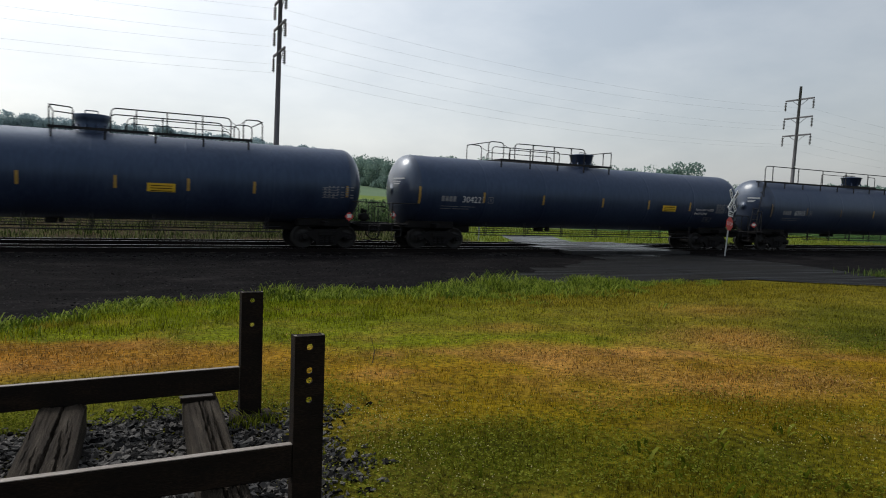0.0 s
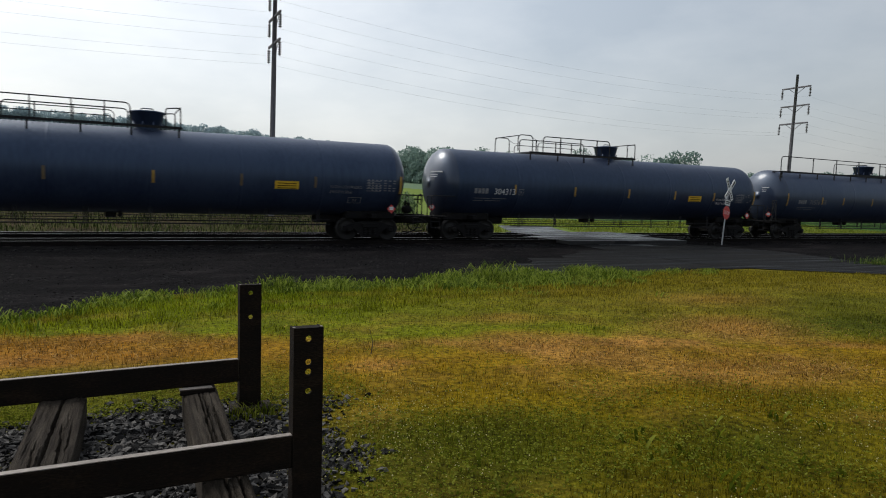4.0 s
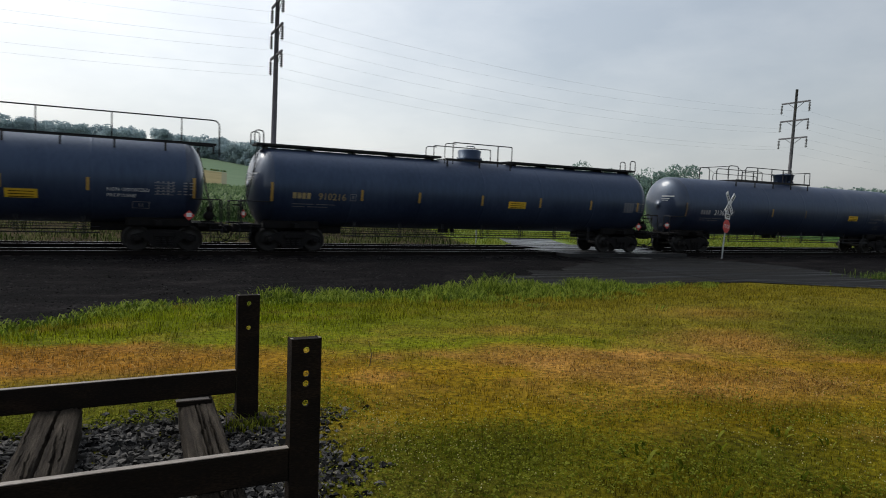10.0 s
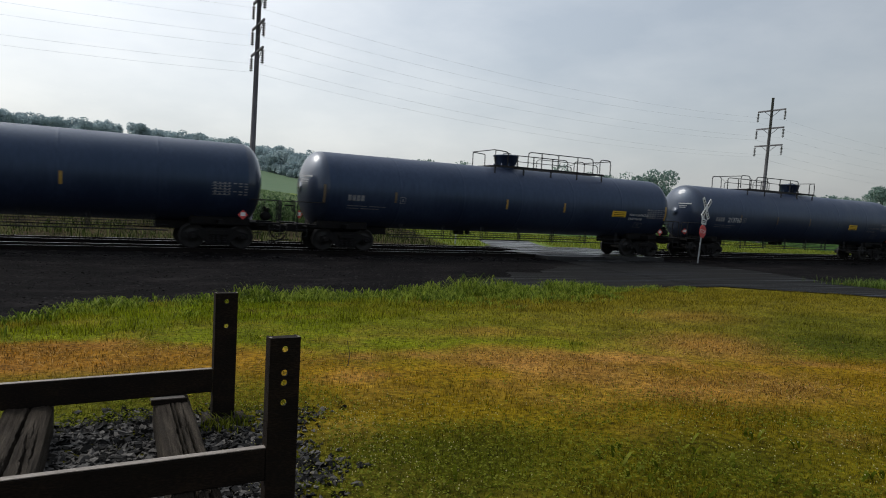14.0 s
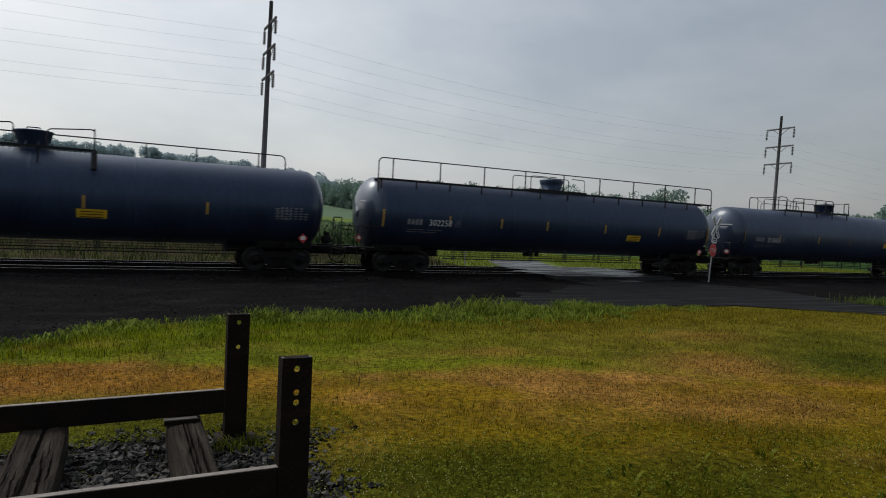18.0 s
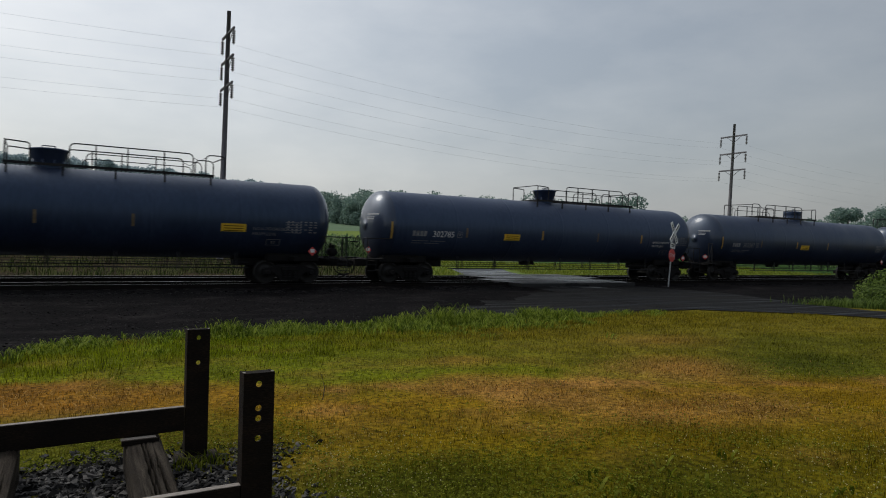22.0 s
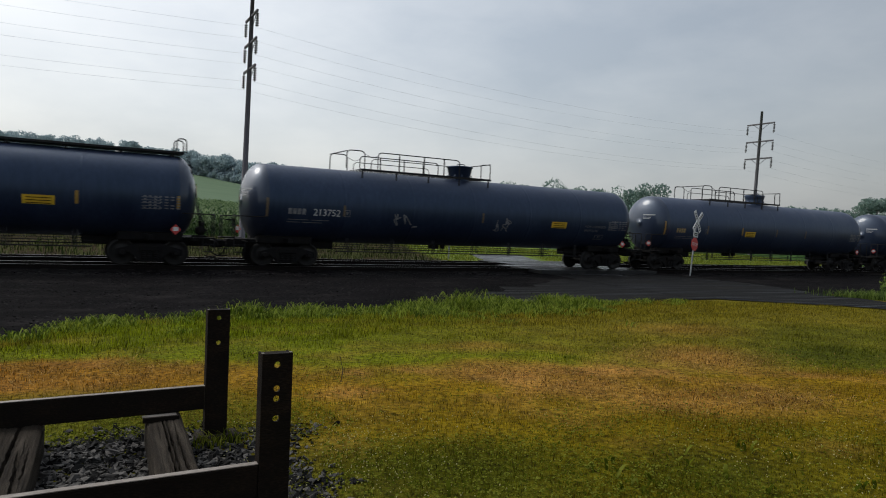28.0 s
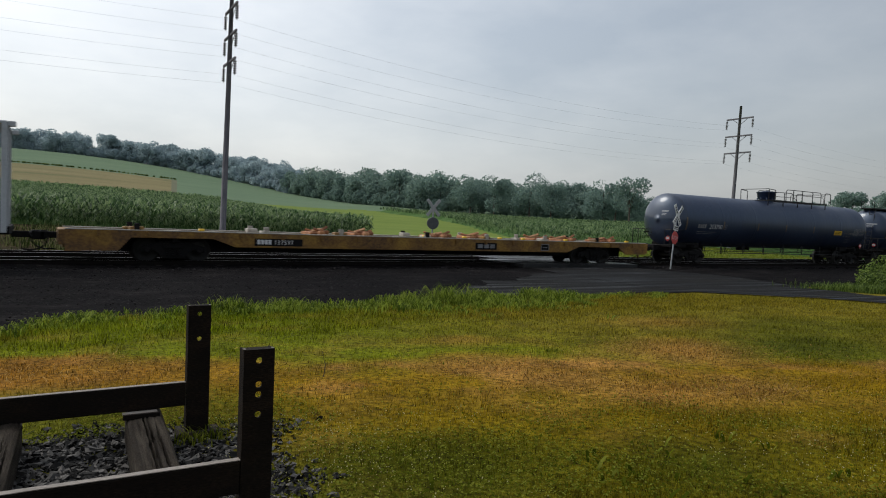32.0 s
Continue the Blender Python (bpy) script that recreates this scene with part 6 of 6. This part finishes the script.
x, y = x[keep], y[keep]
discs("clover", x, y, ground_z(x, y) + rng.uniform(0.012, 0.06, len(x)), rng.uniform(0.004, 0.009, len(x)), "clover", "low clover leaves in the lawn", "clover", 16)
x, y = wedge(5000, 1.6, 6.0, 1.0)
keep = ~((x < 1.2) & (y < 4.9)) & (x < 12) & (np.sin(x * 1.1 + 2) * np.sin(y * 1.9 + 0.5 * x) > 0.05) & (y + 0.30 * x < 5.7)
x, y = np.r_[x[keep], 1.75 + rng.normal(0, 0.40, 420)], np.r_[y[keep], 4.1 + rng.normal(0, 0.6, 420)]
discs("clover_flowers", x, y, ground_z(x, y) + rng.uniform(0.04, 0.075, len(x)), rng.uniform(0.003, 0.0062, len(x)), "flower", "small white clover flower heads", "clover flowers", 17, flat=False)
# broad dock leaves
k = 70
bx, by = rng.choice([3.2, 3.4, 3.9, 2.0, 1.9, 4.6], k), rng.choice([3.0, 2.6, 3.3, 2.4, 3.2], k)
arched("broad_weeds", bx + rng.normal(0, 0.07, k), by + rng.normal(0, 0.07, k), rng.uniform(0.04, 0.09, k), 0.028, "clover", "broad-leaved weeds in the lawn", 47, 1.3)

# a weed tuft at the foot of the upright, a bare stalk, a small dark weed
k = 150
blades("weed_tuft", 0.98 + rng.normal(0, 0.10, k), 4.86 + rng.normal(0, 0.07, k), rng.uniform(0.03, 0.13, k), 0.010, "clover", "weed tuft at the foot of an upright", 18, 1.0, "weed")
stalk = part("dry_stalk", tube(tube(bmesh.new(), [(0, 0, 0), (0.02, 0, 0.12), (-0.015, 0.01, 0.27)], 0.006, 5, 0.003), [(0.01, 0, 0.10), (0.04, 0.01, 0.15)], 0.003, 4), "bark")
tagged(stalk, "thin dry stalk standing in the parched grass", "stalk").location = (2.55, 6.55, float(ground_z(2.55, 6.55)))
k = 26
blades("dark_weed", 5.9 + rng.normal(0, 0.04, k), 6.85 + rng.normal(0, 0.04, k), rng.uniform(0.02, 0.06, k), 0.02, "clover", "small dark weed in the lawn", 19, 1.0, "weed")


# ---- leafy growth ----
def leaf_cloud(centres, radii, n, size, seed, squash=0.8):
    """Leaf clumps as small tilted quads, thick near the skins of a set of lobes."""
    rg = np.random.default_rng(seed)
    c = rg.integers(0, len(centres), n)
    d = rg.normal(0, 1, (n, 3))
    d /= np.linalg.norm(d, axis=1)[:, None]
    rad = np.asarray(radii)[c] * rg.uniform(0.55, 1.08, n) ** 0.6
    p = np.asarray(centres)[c] + d * rad[:, None] * [1, 1, squash]
    u = rg.normal(0, 1, (n, 3))
    u -= (u * d).sum(1)[:, None] * d * 0.6
    u /= np.linalg.norm(u, axis=1)[:, None]
    w = np.cross(d + 0.5 * rg.normal(0, 1, (n, 3)), u)
    w /= np.linalg.norm(w, axis=1)[:, None]
    s = (size * rg.uniform(0.6, 1.4, n))[:, None]
    return np.stack([p - u * s, p + w * s * 0.6, p + u * s, p - w * s * 0.6], 1)


rg2 = np.random.default_rng(31)
cs, rs = [], []
for _ in range(40):
    t = rg2.uniform(0, 1)
    bx, by = 27.4 + 8.0 * t + rg2.normal(0, 0.5), 13.2 + 1.6 * t + rg2.normal(0, 0.7)
    cs.append((bx, by, float(ground_z(bx, by)) + rg2.uniform(0.1, 0.95) * min(1, 0.2 + t * 1.5)))
    rs.append(rg2.uniform(0.35, 0.75))
Q = leaf_cloud(cs, rs, 22000, 0.055, 32, 0.85)
tagged(cloud("bush", Q.reshape(-1, 3), [np.arange(len(Q) * 4).reshape(-1, 4)], "bush", "low leafy green bush beside the road", "bush", kind=""), category="bush")
x, y = 24.6 + np.abs(rg2.normal(0, 3.0, 5200)), 12.7 + rg2.normal(0, 1.1, 5200)
blades("verge_weeds", x, y, rg2.uniform(0.06, 0.36, len(x)), 0.02, "bush", "weeds round the bush at the road's edge", 33, 0.8)


# ---- utility poles and their wires ----
def utility_pole(x, y, height, arms, lean):
    z0 = float(ground_z(x, y))
    pl = tagged(new("utility_pole"), "tall weathered wooden power pole with three cross arms", "utility pole", group="power poles")
    pl.matrix_world = pose(x, y, z0 - 0.1, 0, lean, 0)
    part("pole", tube(bmesh.new(), [(0, 0, 0), (0.01, 0, height * 0.5), (0, 0, height)], 0.20, 12, 0.12), "pole", pl)
    ends = []
    for a in arms:
        arm = part("cross_arm", new_box(-0.06, -1.5, a - 0.07, 0.06, 1.5, a + 0.07, 0.01), "pole", pl)
        for s in (-1, 1):
            part("brace", tube(bmesh.new(), [(0.08, 0.0, a - 0.62), (0.08, 0.8 * s, a - 0.06)], 0.025, 5), "pole", arm)
            bm = bmesh.new()
            prof = []
            for i in range(6):
                zz = a - 0.16 - 0.14 * i
                prof += [(zz, 0.04), (zz - 0.03, 0.11), (zz - 0.07, 0.12), (zz - 0.08, 0.04)]
            lathe(bm, prof, "z", 8)
            tube(bm, [(0, 0, a - 0.06), (0, 0, a - 1.02)], 0.025, 5)
            part("insulator", bm, "insulator", arm, "string of insulator discs").location = (0, 1.46 * s, 0)
            ends.append(pl.matrix_world @ Vector((0, 1.46 * s, a - 1.04)))
    return ends


Z_L, Z_R = float(ground_z(9.7, 43)), float(ground_z(59.5, 43))
LEFT = utility_pole(9.72, 43.0, 15.9 - Z_L + 0.1, [14.6 - Z_L, 12.95 - Z_L, 11.3 - Z_L], 0.7)
RIGHT = utility_pole(59.45, 43.0, 14.7 - Z_R + 0.1, [13.55 - Z_R, 11.8 - Z_R, 10.1 - Z_R], 2.6)
box_ob = part("pole_lamp_arm", tube(bmesh.new(), [(0, 0, 0), (-0.35, -0.3, 0.05), (-0.5, -0.4, 0.0)], 0.04, 6), "signgrey")
tagged(box_ob, "short metal bracket on the power pole", "bracket").location = (59.75, 42.88, 6.9)


def wire(a, b, sag, r=0.0042):
    a, b = Vector(a), Vector(b)
    pts = []
    for i in range(25):
        t = i / 24
        p = a.lerp(b, t)
        p.z -= 4 * sag * t * (1 - t)
        pts.append(p)
    return tube(bmesh.new(), pts, r, 4)


for p, q in zip(LEFT, RIGHT):
    tagged(part("power_wire", wire(p, q, 1.1), "wire"), "thin sagging power line between two poles", "power line", group="power lines")
    tagged(part("power_wire", wire((p.x - 55, p.y + 0.5, p.z + 1.5), p, 1.1), "wire"), "thin sagging power line beyond a pole", "power line", group="power lines")
    tagged(part("power_wire", wire(q, (q.x + 60, q.y + 1.0, q.z - 0.5), 1.1), "wire"), "thin sagging power line beyond a pole", "power line", group="power lines")


# ---- crossing signs ----
def slat_mesh(L, w):
    return new_box(-L / 2, -0.012, -w / 2, L / 2, 0.012, w / 2, 0.003)


def octagon(r, y0, y1):
    return lathe(bmesh.new(), [(y0, r), (y1, r)], "y", 8, smooth=False)


def crossing_sign(x, y, lean, back):
    z0 = float(ground_z(x, y))
    sg = tagged(new("crossing_sign"), "grey back of a railway crossbuck on a steel post" if back else "leaning white railway crossbuck above a red stop sign", "crossing sign", group="crossing signs")
    sg.matrix_world = pose(x, y, z0 - 0.1, 0, lean, 12 if not back else -18)
    face = "signgrey" if back else "signwhite"
    part("post", new_box(-0.045, 0.0, 0.0, 0.045, 0.05, 3.25 if not back else 3.0, 0.01), "signgrey", sg, "galvanised steel post")
    zc = 3.02 if not back else 2.95
    for k, a in enumerate((52, -52)):
        sl = part("crossbuck_board", slat_mesh(1.28, 0.19 if back else 0.235), face, sg, "white board of the crossbuck" if not back else "bare metal board of the crossbuck")
        sl.matrix_basis = pose(0, -0.03 - 0.028 * k, zc, 0, a, 0)
        if not back:
            part("small_print", bars_mesh([(-0.5 + 0.14 * i, -0.06, -0.42 + 0.14 * i, 0.06) for i in range(8) if i not in (3, 4)], "frame", wrap=False), None, sl).location = (0, -0.0145, 0)
    if back:
        part("round_disc", lathe(bmesh.new(), [(-0.03, 0.36), (-0.01, 0.38), (0.03, 0.38)], "y", 24), "signdark", sg, "dark grey back of a round sign").location = (0, -0.05, 2.0)
        return sg
    pl = part("number_of_tracks_plate", new_box(-0.26, -0.02, 2.18, 0.26, -0.005, 2.46, 0.01), "signwhite", sg, "small white plate")
    part("small_print", bars_mesh([(-0.18, 2.26, 0.18, 2.30), (-0.18, 2.34, 0.18, 2.40)], "frame", wrap=False), None, pl).location = (0, -0.024, 0)
    st = part("stop_sign", octagon(0.36, -0.02, -0.004), "red", sg, "red stop sign with white letters")
    st.matrix_basis = pose(0, 0, 1.80, 0, 22.5, 0)
    tx = text_mesh("STOP", 0.26, 0, 1.71, "signwhite", 1.0, wrap=False, align="CENTER")
    part("lettering", tx, None, sg).location = (0, -0.026, 0)
    return sg


crossing_sign(28.72, 24.2, 7.5, False)
crossing_sign(20.8, 36.0, 0.6, True)

# ---- corn ----
crng = np.random.default_rng(51)


def corn_plants(x, y, h, name, label):
    """Stalks with arching leaves, ten to a plant."""
    n = len(x)
    z = ground_z(x, y)
    leaves = 10
    P, k = [], 0
    for i in range(leaves):
        a = crng.uniform(0, 6.283, n)
        z0 = z + h * (0.06 + 0.84 * i / leaves)
        L = h * crng.uniform(0.20, 0.42, n)
        dx, dy = np.cos(a), np.sin(a)
        w = h * 0.032
        sx, sy = -dy * w, dx * w
        b = np.stack([x, y, z0], -1)
        m = b + np.stack([dx * L * 0.5, dy * L * 0.5, L * 0.55], -1)
        t = b + np.stack([dx * L, dy * L, L * crng.uniform(-0.25, 0.45, n)], -1)
        s = np.stack([sx, sy, np.zeros(n)], -1)
        P.append(np.stack([b - s * 0.5, b + s * 0.5, m - s, m + s, t], 1))
    st = np.stack([np.stack([x - 0.014, y, z], -1), np.stack([x + 0.014, y, z], -1), np.stack([x + 0.010, y, z + h * 0.5], -1), np.stack([x - 0.010, y, z + h * 0.5], -1), np.stack([x, y, z + h], -1)], 1)
    st = st[:, [0, 1, 3, 2, 4]]
    P = np.concatenate(P + [st], 0)
    o = 5 * np.arange(len(P))[:, None]
    return cloud(name, P.reshape(-1, 3), [o + np.array([[0, 1, 3, 2]]), o + np.array([[2, 3, 4]])], "corn", label, "corn")


def corn_field(x0, x1, y0, y1, step, name, label, ok):
    xs = np.arange(x0, x1, step)
    ys = np.arange(y0, y1, 0.76 if step < 0.35 else 1.1)
    X, Y = np.meshgrid(xs, ys)
    X = X.ravel() + crng.normal(0, 0.06, X.size)
    Y = Y.ravel() + crng.normal(0, 0.06, Y.size)
    q = ok(X, Y)
    X, Y = X[q], Y[q]
    return corn_plants(X, Y, crng.uniform(1.3, 1.72, len(X)), name, label)


def polar(X, Y):
    return np.hypot(X, Y), np.degrees(np.arctan2(X, Y))


corn_field(-7, 24, 45.6, 58, 0.24, "corn_rows", "dense green corn in rows beyond the tracks", lambda X, Y: polar(X, Y)[1] < corn_edge(polar(X, Y)[0]))
corn_field(-12, 40, 58, 120, 0.85, "corn_field", "wide green cornfield on the slope", lambda X, Y: polar(X, Y)[1] < corn_edge(polar(X, Y)[0]))
corn_field(20, 115, 50, 120, 0.9, "corn_beyond_lane", "green corn beyond the mown strip",
           lambda X, Y: (polar(X, Y)[1] > hay_edge(polar(X, Y)[0])) & (polar(X, Y)[1] < 66) & (polar(X, Y)[0] > 60))


def corn_top(name, az0, az1, r0, r1, lo, hi, lift):
    """The closed roof of leaves over the far corn."""
    az, r = np.arange(az0, az1, 0.35), np.geomspace(r0, r1, 60)
    A, R = np.meshgrid(np.radians(az), r)
    X, Y = R * np.sin(A), R * np.cos(A)
    aa = np.degrees(A)
    rim = np.clip(np.minimum(aa - lo(R), hi(R) - aa) / 1.2, 0, 1) * np.clip((R - r0) / 6, 0, 1)
    Z = ground_z(X, Y) + (lift + crng.uniform(-0.25, 0.25, X.shape)) * rim - 0.12 * (1 - rim)
    n = len(az)
    i, j = np.meshgrid(np.arange(len(r) - 1), np.arange(n - 1), indexing="ij")
    q = np.stack([i * n + j, i * n + j + 1, (i + 1) * n + j + 1, (i + 1) * n + j], -1).reshape(-1, 4)
    c = np.stack([X, Y], -1).reshape(-1, 2)[q].mean(1)
    rr, aa = polar(c[:, 0], c[:, 1])
    q = q[(aa > lo(rr)) & (aa < hi(rr)) & (rr < slope_edge(aa) - 1)]
    return cloud(name, np.stack([X, Y, Z], -1).reshape(-1, 3), [q], "corn_far", "leafy roof of a far cornfield", "corn")


corn_top("corn_canopy", -14, 27, 57, 256, lambda r: -90 + 0 * r, corn_edge, 1.32)
corn_top("corn_canopy_beyond", 22, 70, 72, 240, hay_edge, lambda r: 90 + 0 * r, 1.0)


def corn_leaves(name, n, az0, az1, r0, lo, hi, lift, label):
    """Single leaves that stand out of the far corn's roof."""
    a, r = crng.uniform(az0, az1, n), r0 * (250.0 / r0) ** crng.uniform(0, 1, n)
    q = (a > lo(r) + 0.3) & (a < hi(r) - 0.3) & (r < slope_edge(a) - 2)
    a, r = a[q], r[q]
    X, Y = r * np.sin(np.radians(a)), r * np.cos(np.radians(a))
    arched(name, X, Y, crng.uniform(0.35, 0.8, len(X)) * np.interp(r, [60, 220], [0.8, 1.5]), np.interp(r, [60, 220], [0.07, 0.22]), "corn", label, 61, 1.0, lift, "corn")


corn_leaves("corn_leaf_tops", 90000, -12, 26, 57, lambda r: -90 + 0 * r, corn_edge, 1.0, "bright leaf tips over the far corn")
corn_leaves("corn_leaf_tops_beyond", 60000, 24, 66, 72, hay_edge, lambda r: 90 + 0 * r, 0.75, "bright leaf tips over the corn beyond the lane")


# ---- woods ----
def tree_shape(seed, h, spread):
    """Lobes and leaf clumps of one broad tree, with its trunk and limbs."""
    rg = np.random.default_rng(seed)
    k = rg.integers(7, 11)
    cs, rs = [], []
    for i in range(k):
        t = rg.uniform(0.22, 0.84)
        ring = spread * (1 - abs(t - 0.5) * 1.1) * rg.uniform(0.2, 0.75)
        a = rg.uniform(0, 6.283)
        cs.append((ring * math.cos(a), ring * math.sin(a), h * t))
        rs.append(h * rg.uniform(0.17, 0.27))
    return cs, rs


def woods(name, spots, leaves, size, label, foliage):
    """Many broad-leaved trees far off, joined."""
    quads, tv, tf = [], [], []
    base = 0
    for n, (x, y, h, seed) in enumerate(spots):
        cs, rs = tree_shape(seed, h, h * 0.42)
        z = float(ground_z(x, y))
        q = leaf_cloud(cs, rs, leaves, size * h / 16, 1000 + seed, 0.85)
        quads.append(q + np.array([x, y, z - 0.3]))
        for p, r in [((0, 0, 0), 0.30)]:
            pts = [np.array([0, 0, -0.5]), np.array([0.1, 0, h * 0.4]), np.array([0.0, 0.2, h * 0.8])]
            for i, pt in enumerate(pts):
                rad = 0.28 * (1 - 0.4 * i)
                tv += [(x + pt[0] + rad * math.cos(j * 1.2566), y + pt[1] + rad * math.sin(j * 1.2566), z + pt[2]) for j in range(5)]
            for i in range(2):
                for j in range(5):
                    tf.append((base + 5 * i + j, base + 5 * i + (j + 1) % 5, base + 5 * i + 5 + (j + 1) % 5, base + 5 * i + 5 + j))
            base += 15
    Q = np.concatenate(quads)
    V = np.r_[Q.reshape(-1, 3), np.array(tv)]
    F = np.arange(len(Q) * 4).reshape(-1, 4)
    ob = cloud(name, V, [F, np.array(tf) + len(Q) * 4], [foliage, "bark"], label, "trees")
    mi = np.zeros(len(F) + len(tf), np.int32)
    mi[len(F):] = 1
    ob.data.polygons.foreach_set("material_index", mi)
    return ob


wr = random.Random(77)
spots = []
az = -16.0
while az < 84:
    r = float(np.interp(az, TREE_AZ, TREE_R))
    for row in range(3):
        rr = r + row * 14 + wr.uniform(-5, 5)
        a = radians(az + wr.uniform(-0.3, 0.3))
        h = wr.uniform(14.5, 20.0)
        h *= float(np.interp(az, [28, 34, 44, 48, 70], [1.0, 0.88, 0.85, 0.62, 0.62]))
        if 3.0 < az < 4.0:
            h *= 0.6
        spots.append((rr * math.sin(a), rr * math.cos(a), h, wr.randrange(10 ** 6)))
    az += math.degrees(6.5 / r) * wr.uniform(0.75, 1.25)
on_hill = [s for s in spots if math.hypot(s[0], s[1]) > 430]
# The hill's leaves carry more painted haze than the nearer wood.
woods("hill_woods", on_hill, 900, 0.70, "belt of broad-leaved woods along the hill, leaves paled as by haze", "leaf_hill")
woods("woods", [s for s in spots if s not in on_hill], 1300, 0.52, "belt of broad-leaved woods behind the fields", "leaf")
# understorey that closes the foot of the wood
cs, rs = [], []
az = -16.0
while az < 84:
    r = float(np.interp(az, TREE_AZ, TREE_R)) - 4
    a = radians(az)
    x0, y0 = r * math.sin(a), r * math.cos(a)
    cs.append((x0, y0, float(ground_z(x0, y0)) + wr.uniform(0.8, 4.5)))
    rs.append(wr.uniform(2.8, 4.6))
    if r > 430:
        x0, y0 = (r + 10) * math.sin(a), (r + 10) * math.cos(a)
        cs.append((x0, y0, float(ground_z(x0, y0)) + wr.uniform(2.5, 6.0)))
        rs.append(wr.uniform(3.2, 5.0))
    az += math.degrees(3.4 / r)
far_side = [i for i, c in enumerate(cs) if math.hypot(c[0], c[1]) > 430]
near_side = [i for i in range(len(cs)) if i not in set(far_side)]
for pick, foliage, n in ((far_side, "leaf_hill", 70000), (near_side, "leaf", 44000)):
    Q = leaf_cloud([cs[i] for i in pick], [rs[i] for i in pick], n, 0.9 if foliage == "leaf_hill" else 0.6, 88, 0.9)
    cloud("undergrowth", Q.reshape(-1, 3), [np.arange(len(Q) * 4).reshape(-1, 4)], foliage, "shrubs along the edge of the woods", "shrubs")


# shrubs along the edge of the ripe field
cs, rs = [], []
for i in range(230):
    a, r = radians(wr.uniform(-15, 9.2)), 421 + wr.uniform(-1, 1)
    cs.append((r * math.sin(a), r * math.cos(a), float(ground_z(r * math.sin(a), r * math.cos(a))) + 0.4))
    rs.append(wr.uniform(0.2, 0.65))
for i in range(16):
    a, r = radians(wr.uniform(-15, -10.5)), 300 + wr.uniform(-4, 4)
    cs.append((r * math.sin(a), r * math.cos(a), float(ground_z(r * math.sin(a), r * math.cos(a))) + 0.8))
    rs.append(wr.uniform(1.0, 2.4))
Q = leaf_cloud(cs, rs, 9000, 0.35, 89, 0.9)
cloud("field_shrubs", Q.reshape(-1, 3), [np.arange(len(Q) * 4).reshape(-1, 4)], "bush", "low shrubs along the edges of the fields", "shrubs")


def single_tree(x, y, h, seed):
    z = float(ground_z(x, y))
    cs, rs = tree_shape(seed, h, h * 0.5)
    tr = tagged(new("tree"), "broad green tree standing above the wood's edge", "tree", group="single trees")
    tr.location = (x, y, z)
    bm = tube(bmesh.new(), [(0, 0, -0.3), (0.1, 0, h * 0.35), (0, 0.1, h * 0.75)], 0.35, 8, 0.12)
    for c in cs[:7]:
        tube(bm, [(0.05, 0.05, h * 0.3), (c[0] * 0.5, c[1] * 0.5, c[2] * 0.8), c], 0.14, 5, 0.04)
    part("trunk", bm, "bark", tr)
    Q = leaf_cloud(cs, rs, 2600, 0.40, seed, 0.85)
    me = bpy.data.meshes.new("crown")
    me.from_pydata(Q.reshape(-1, 3).tolist(), [], np.arange(len(Q) * 4).reshape(-1, 4).tolist())
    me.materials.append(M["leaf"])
    part("crown", me, None, tr, "uneven leafy crown with gaps")
    return tr


for a, r, h, sd in ((46.4, 235, 16.0, 5), (44.3, 245, 14.5, 6), (45.3, 250, 14, 7), (38.2, 262, 17, 8), (35.2, 270, 16, 9), (40.0, 262, 15.5, 10), (33.2, 280, 15, 11), (62.0, 250, 13.5, 12), (64.5, 240, 13, 13), (66.5, 235, 13.5, 14)):
    single_tree(r * math.sin(radians(a)), r * math.cos(radians(a)), h, sd)

# ---- ties of both tracks, each one apart where the camera looks ----
def tie_mesh():
    return new_box(-0.115, -1.3, -0.36, 0.115, 1.3, -0.178, 0.012)


for ty in TRACK_Y:
    bedding = tagged(new("tie_row"), "row of dark timber ties under the rails", "railway ties", group="tie rows", kind="structure")
    bedding.location = (0, ty, 0)
    n = 150
    rt = random.Random(int(ty * 10))
    for i in range(n):
        x = -8.0 + 0.53 * i
        if 19.4 < x - 0.36 * (ty - 27) < 27.4:
            continue
        o = part("tie", shared("track_tie", tie_mesh, "tie"), None, bedding)
        o.matrix_basis = pose(x, rt.uniform(-0.04, 0.04), rt.uniform(0.0, 0.016) + 0.012, 0, 0, rt.uniform(-0.8, 0.8))


def motions():
    """The train rolls past at an even pace, and its wheels turn while they can be seen."""
    place = {}
    for car, x16 in CARS:
        place[car] = x16
        walk(car, [(t, pose(train_x(x16, t), TRACK_Y[0], 0)) for t in (0, 4, 8, 12, 16, 20, 24, 28, 32)])
    for w, car, dx in WHEELSETS:
        x16 = place[car]
        seen = [i for i in range(0, 961) if -28 < train_x(x16, i / 30) + w.parent.location.x < 75]
        rows = []
        for i in ([0] if not seen or seen[0] > 0 else []) + seen + ([960] if not seen or seen[-1] < 960 else []):
            j = min(max(i, seen[0]), seen[-1]) if seen else 0
            turn = math.degrees((train_x(x16, j / 30) - train_x(x16, seen[0] / 30 if seen else 0)) / 0.457)
            rows.append((i / 30, pose(dx, 0, 0.457, 0, 0, 0) @ Matrix.Rotation(radians(turn), 4, "Y")))
        walk(w, rows)


motions()
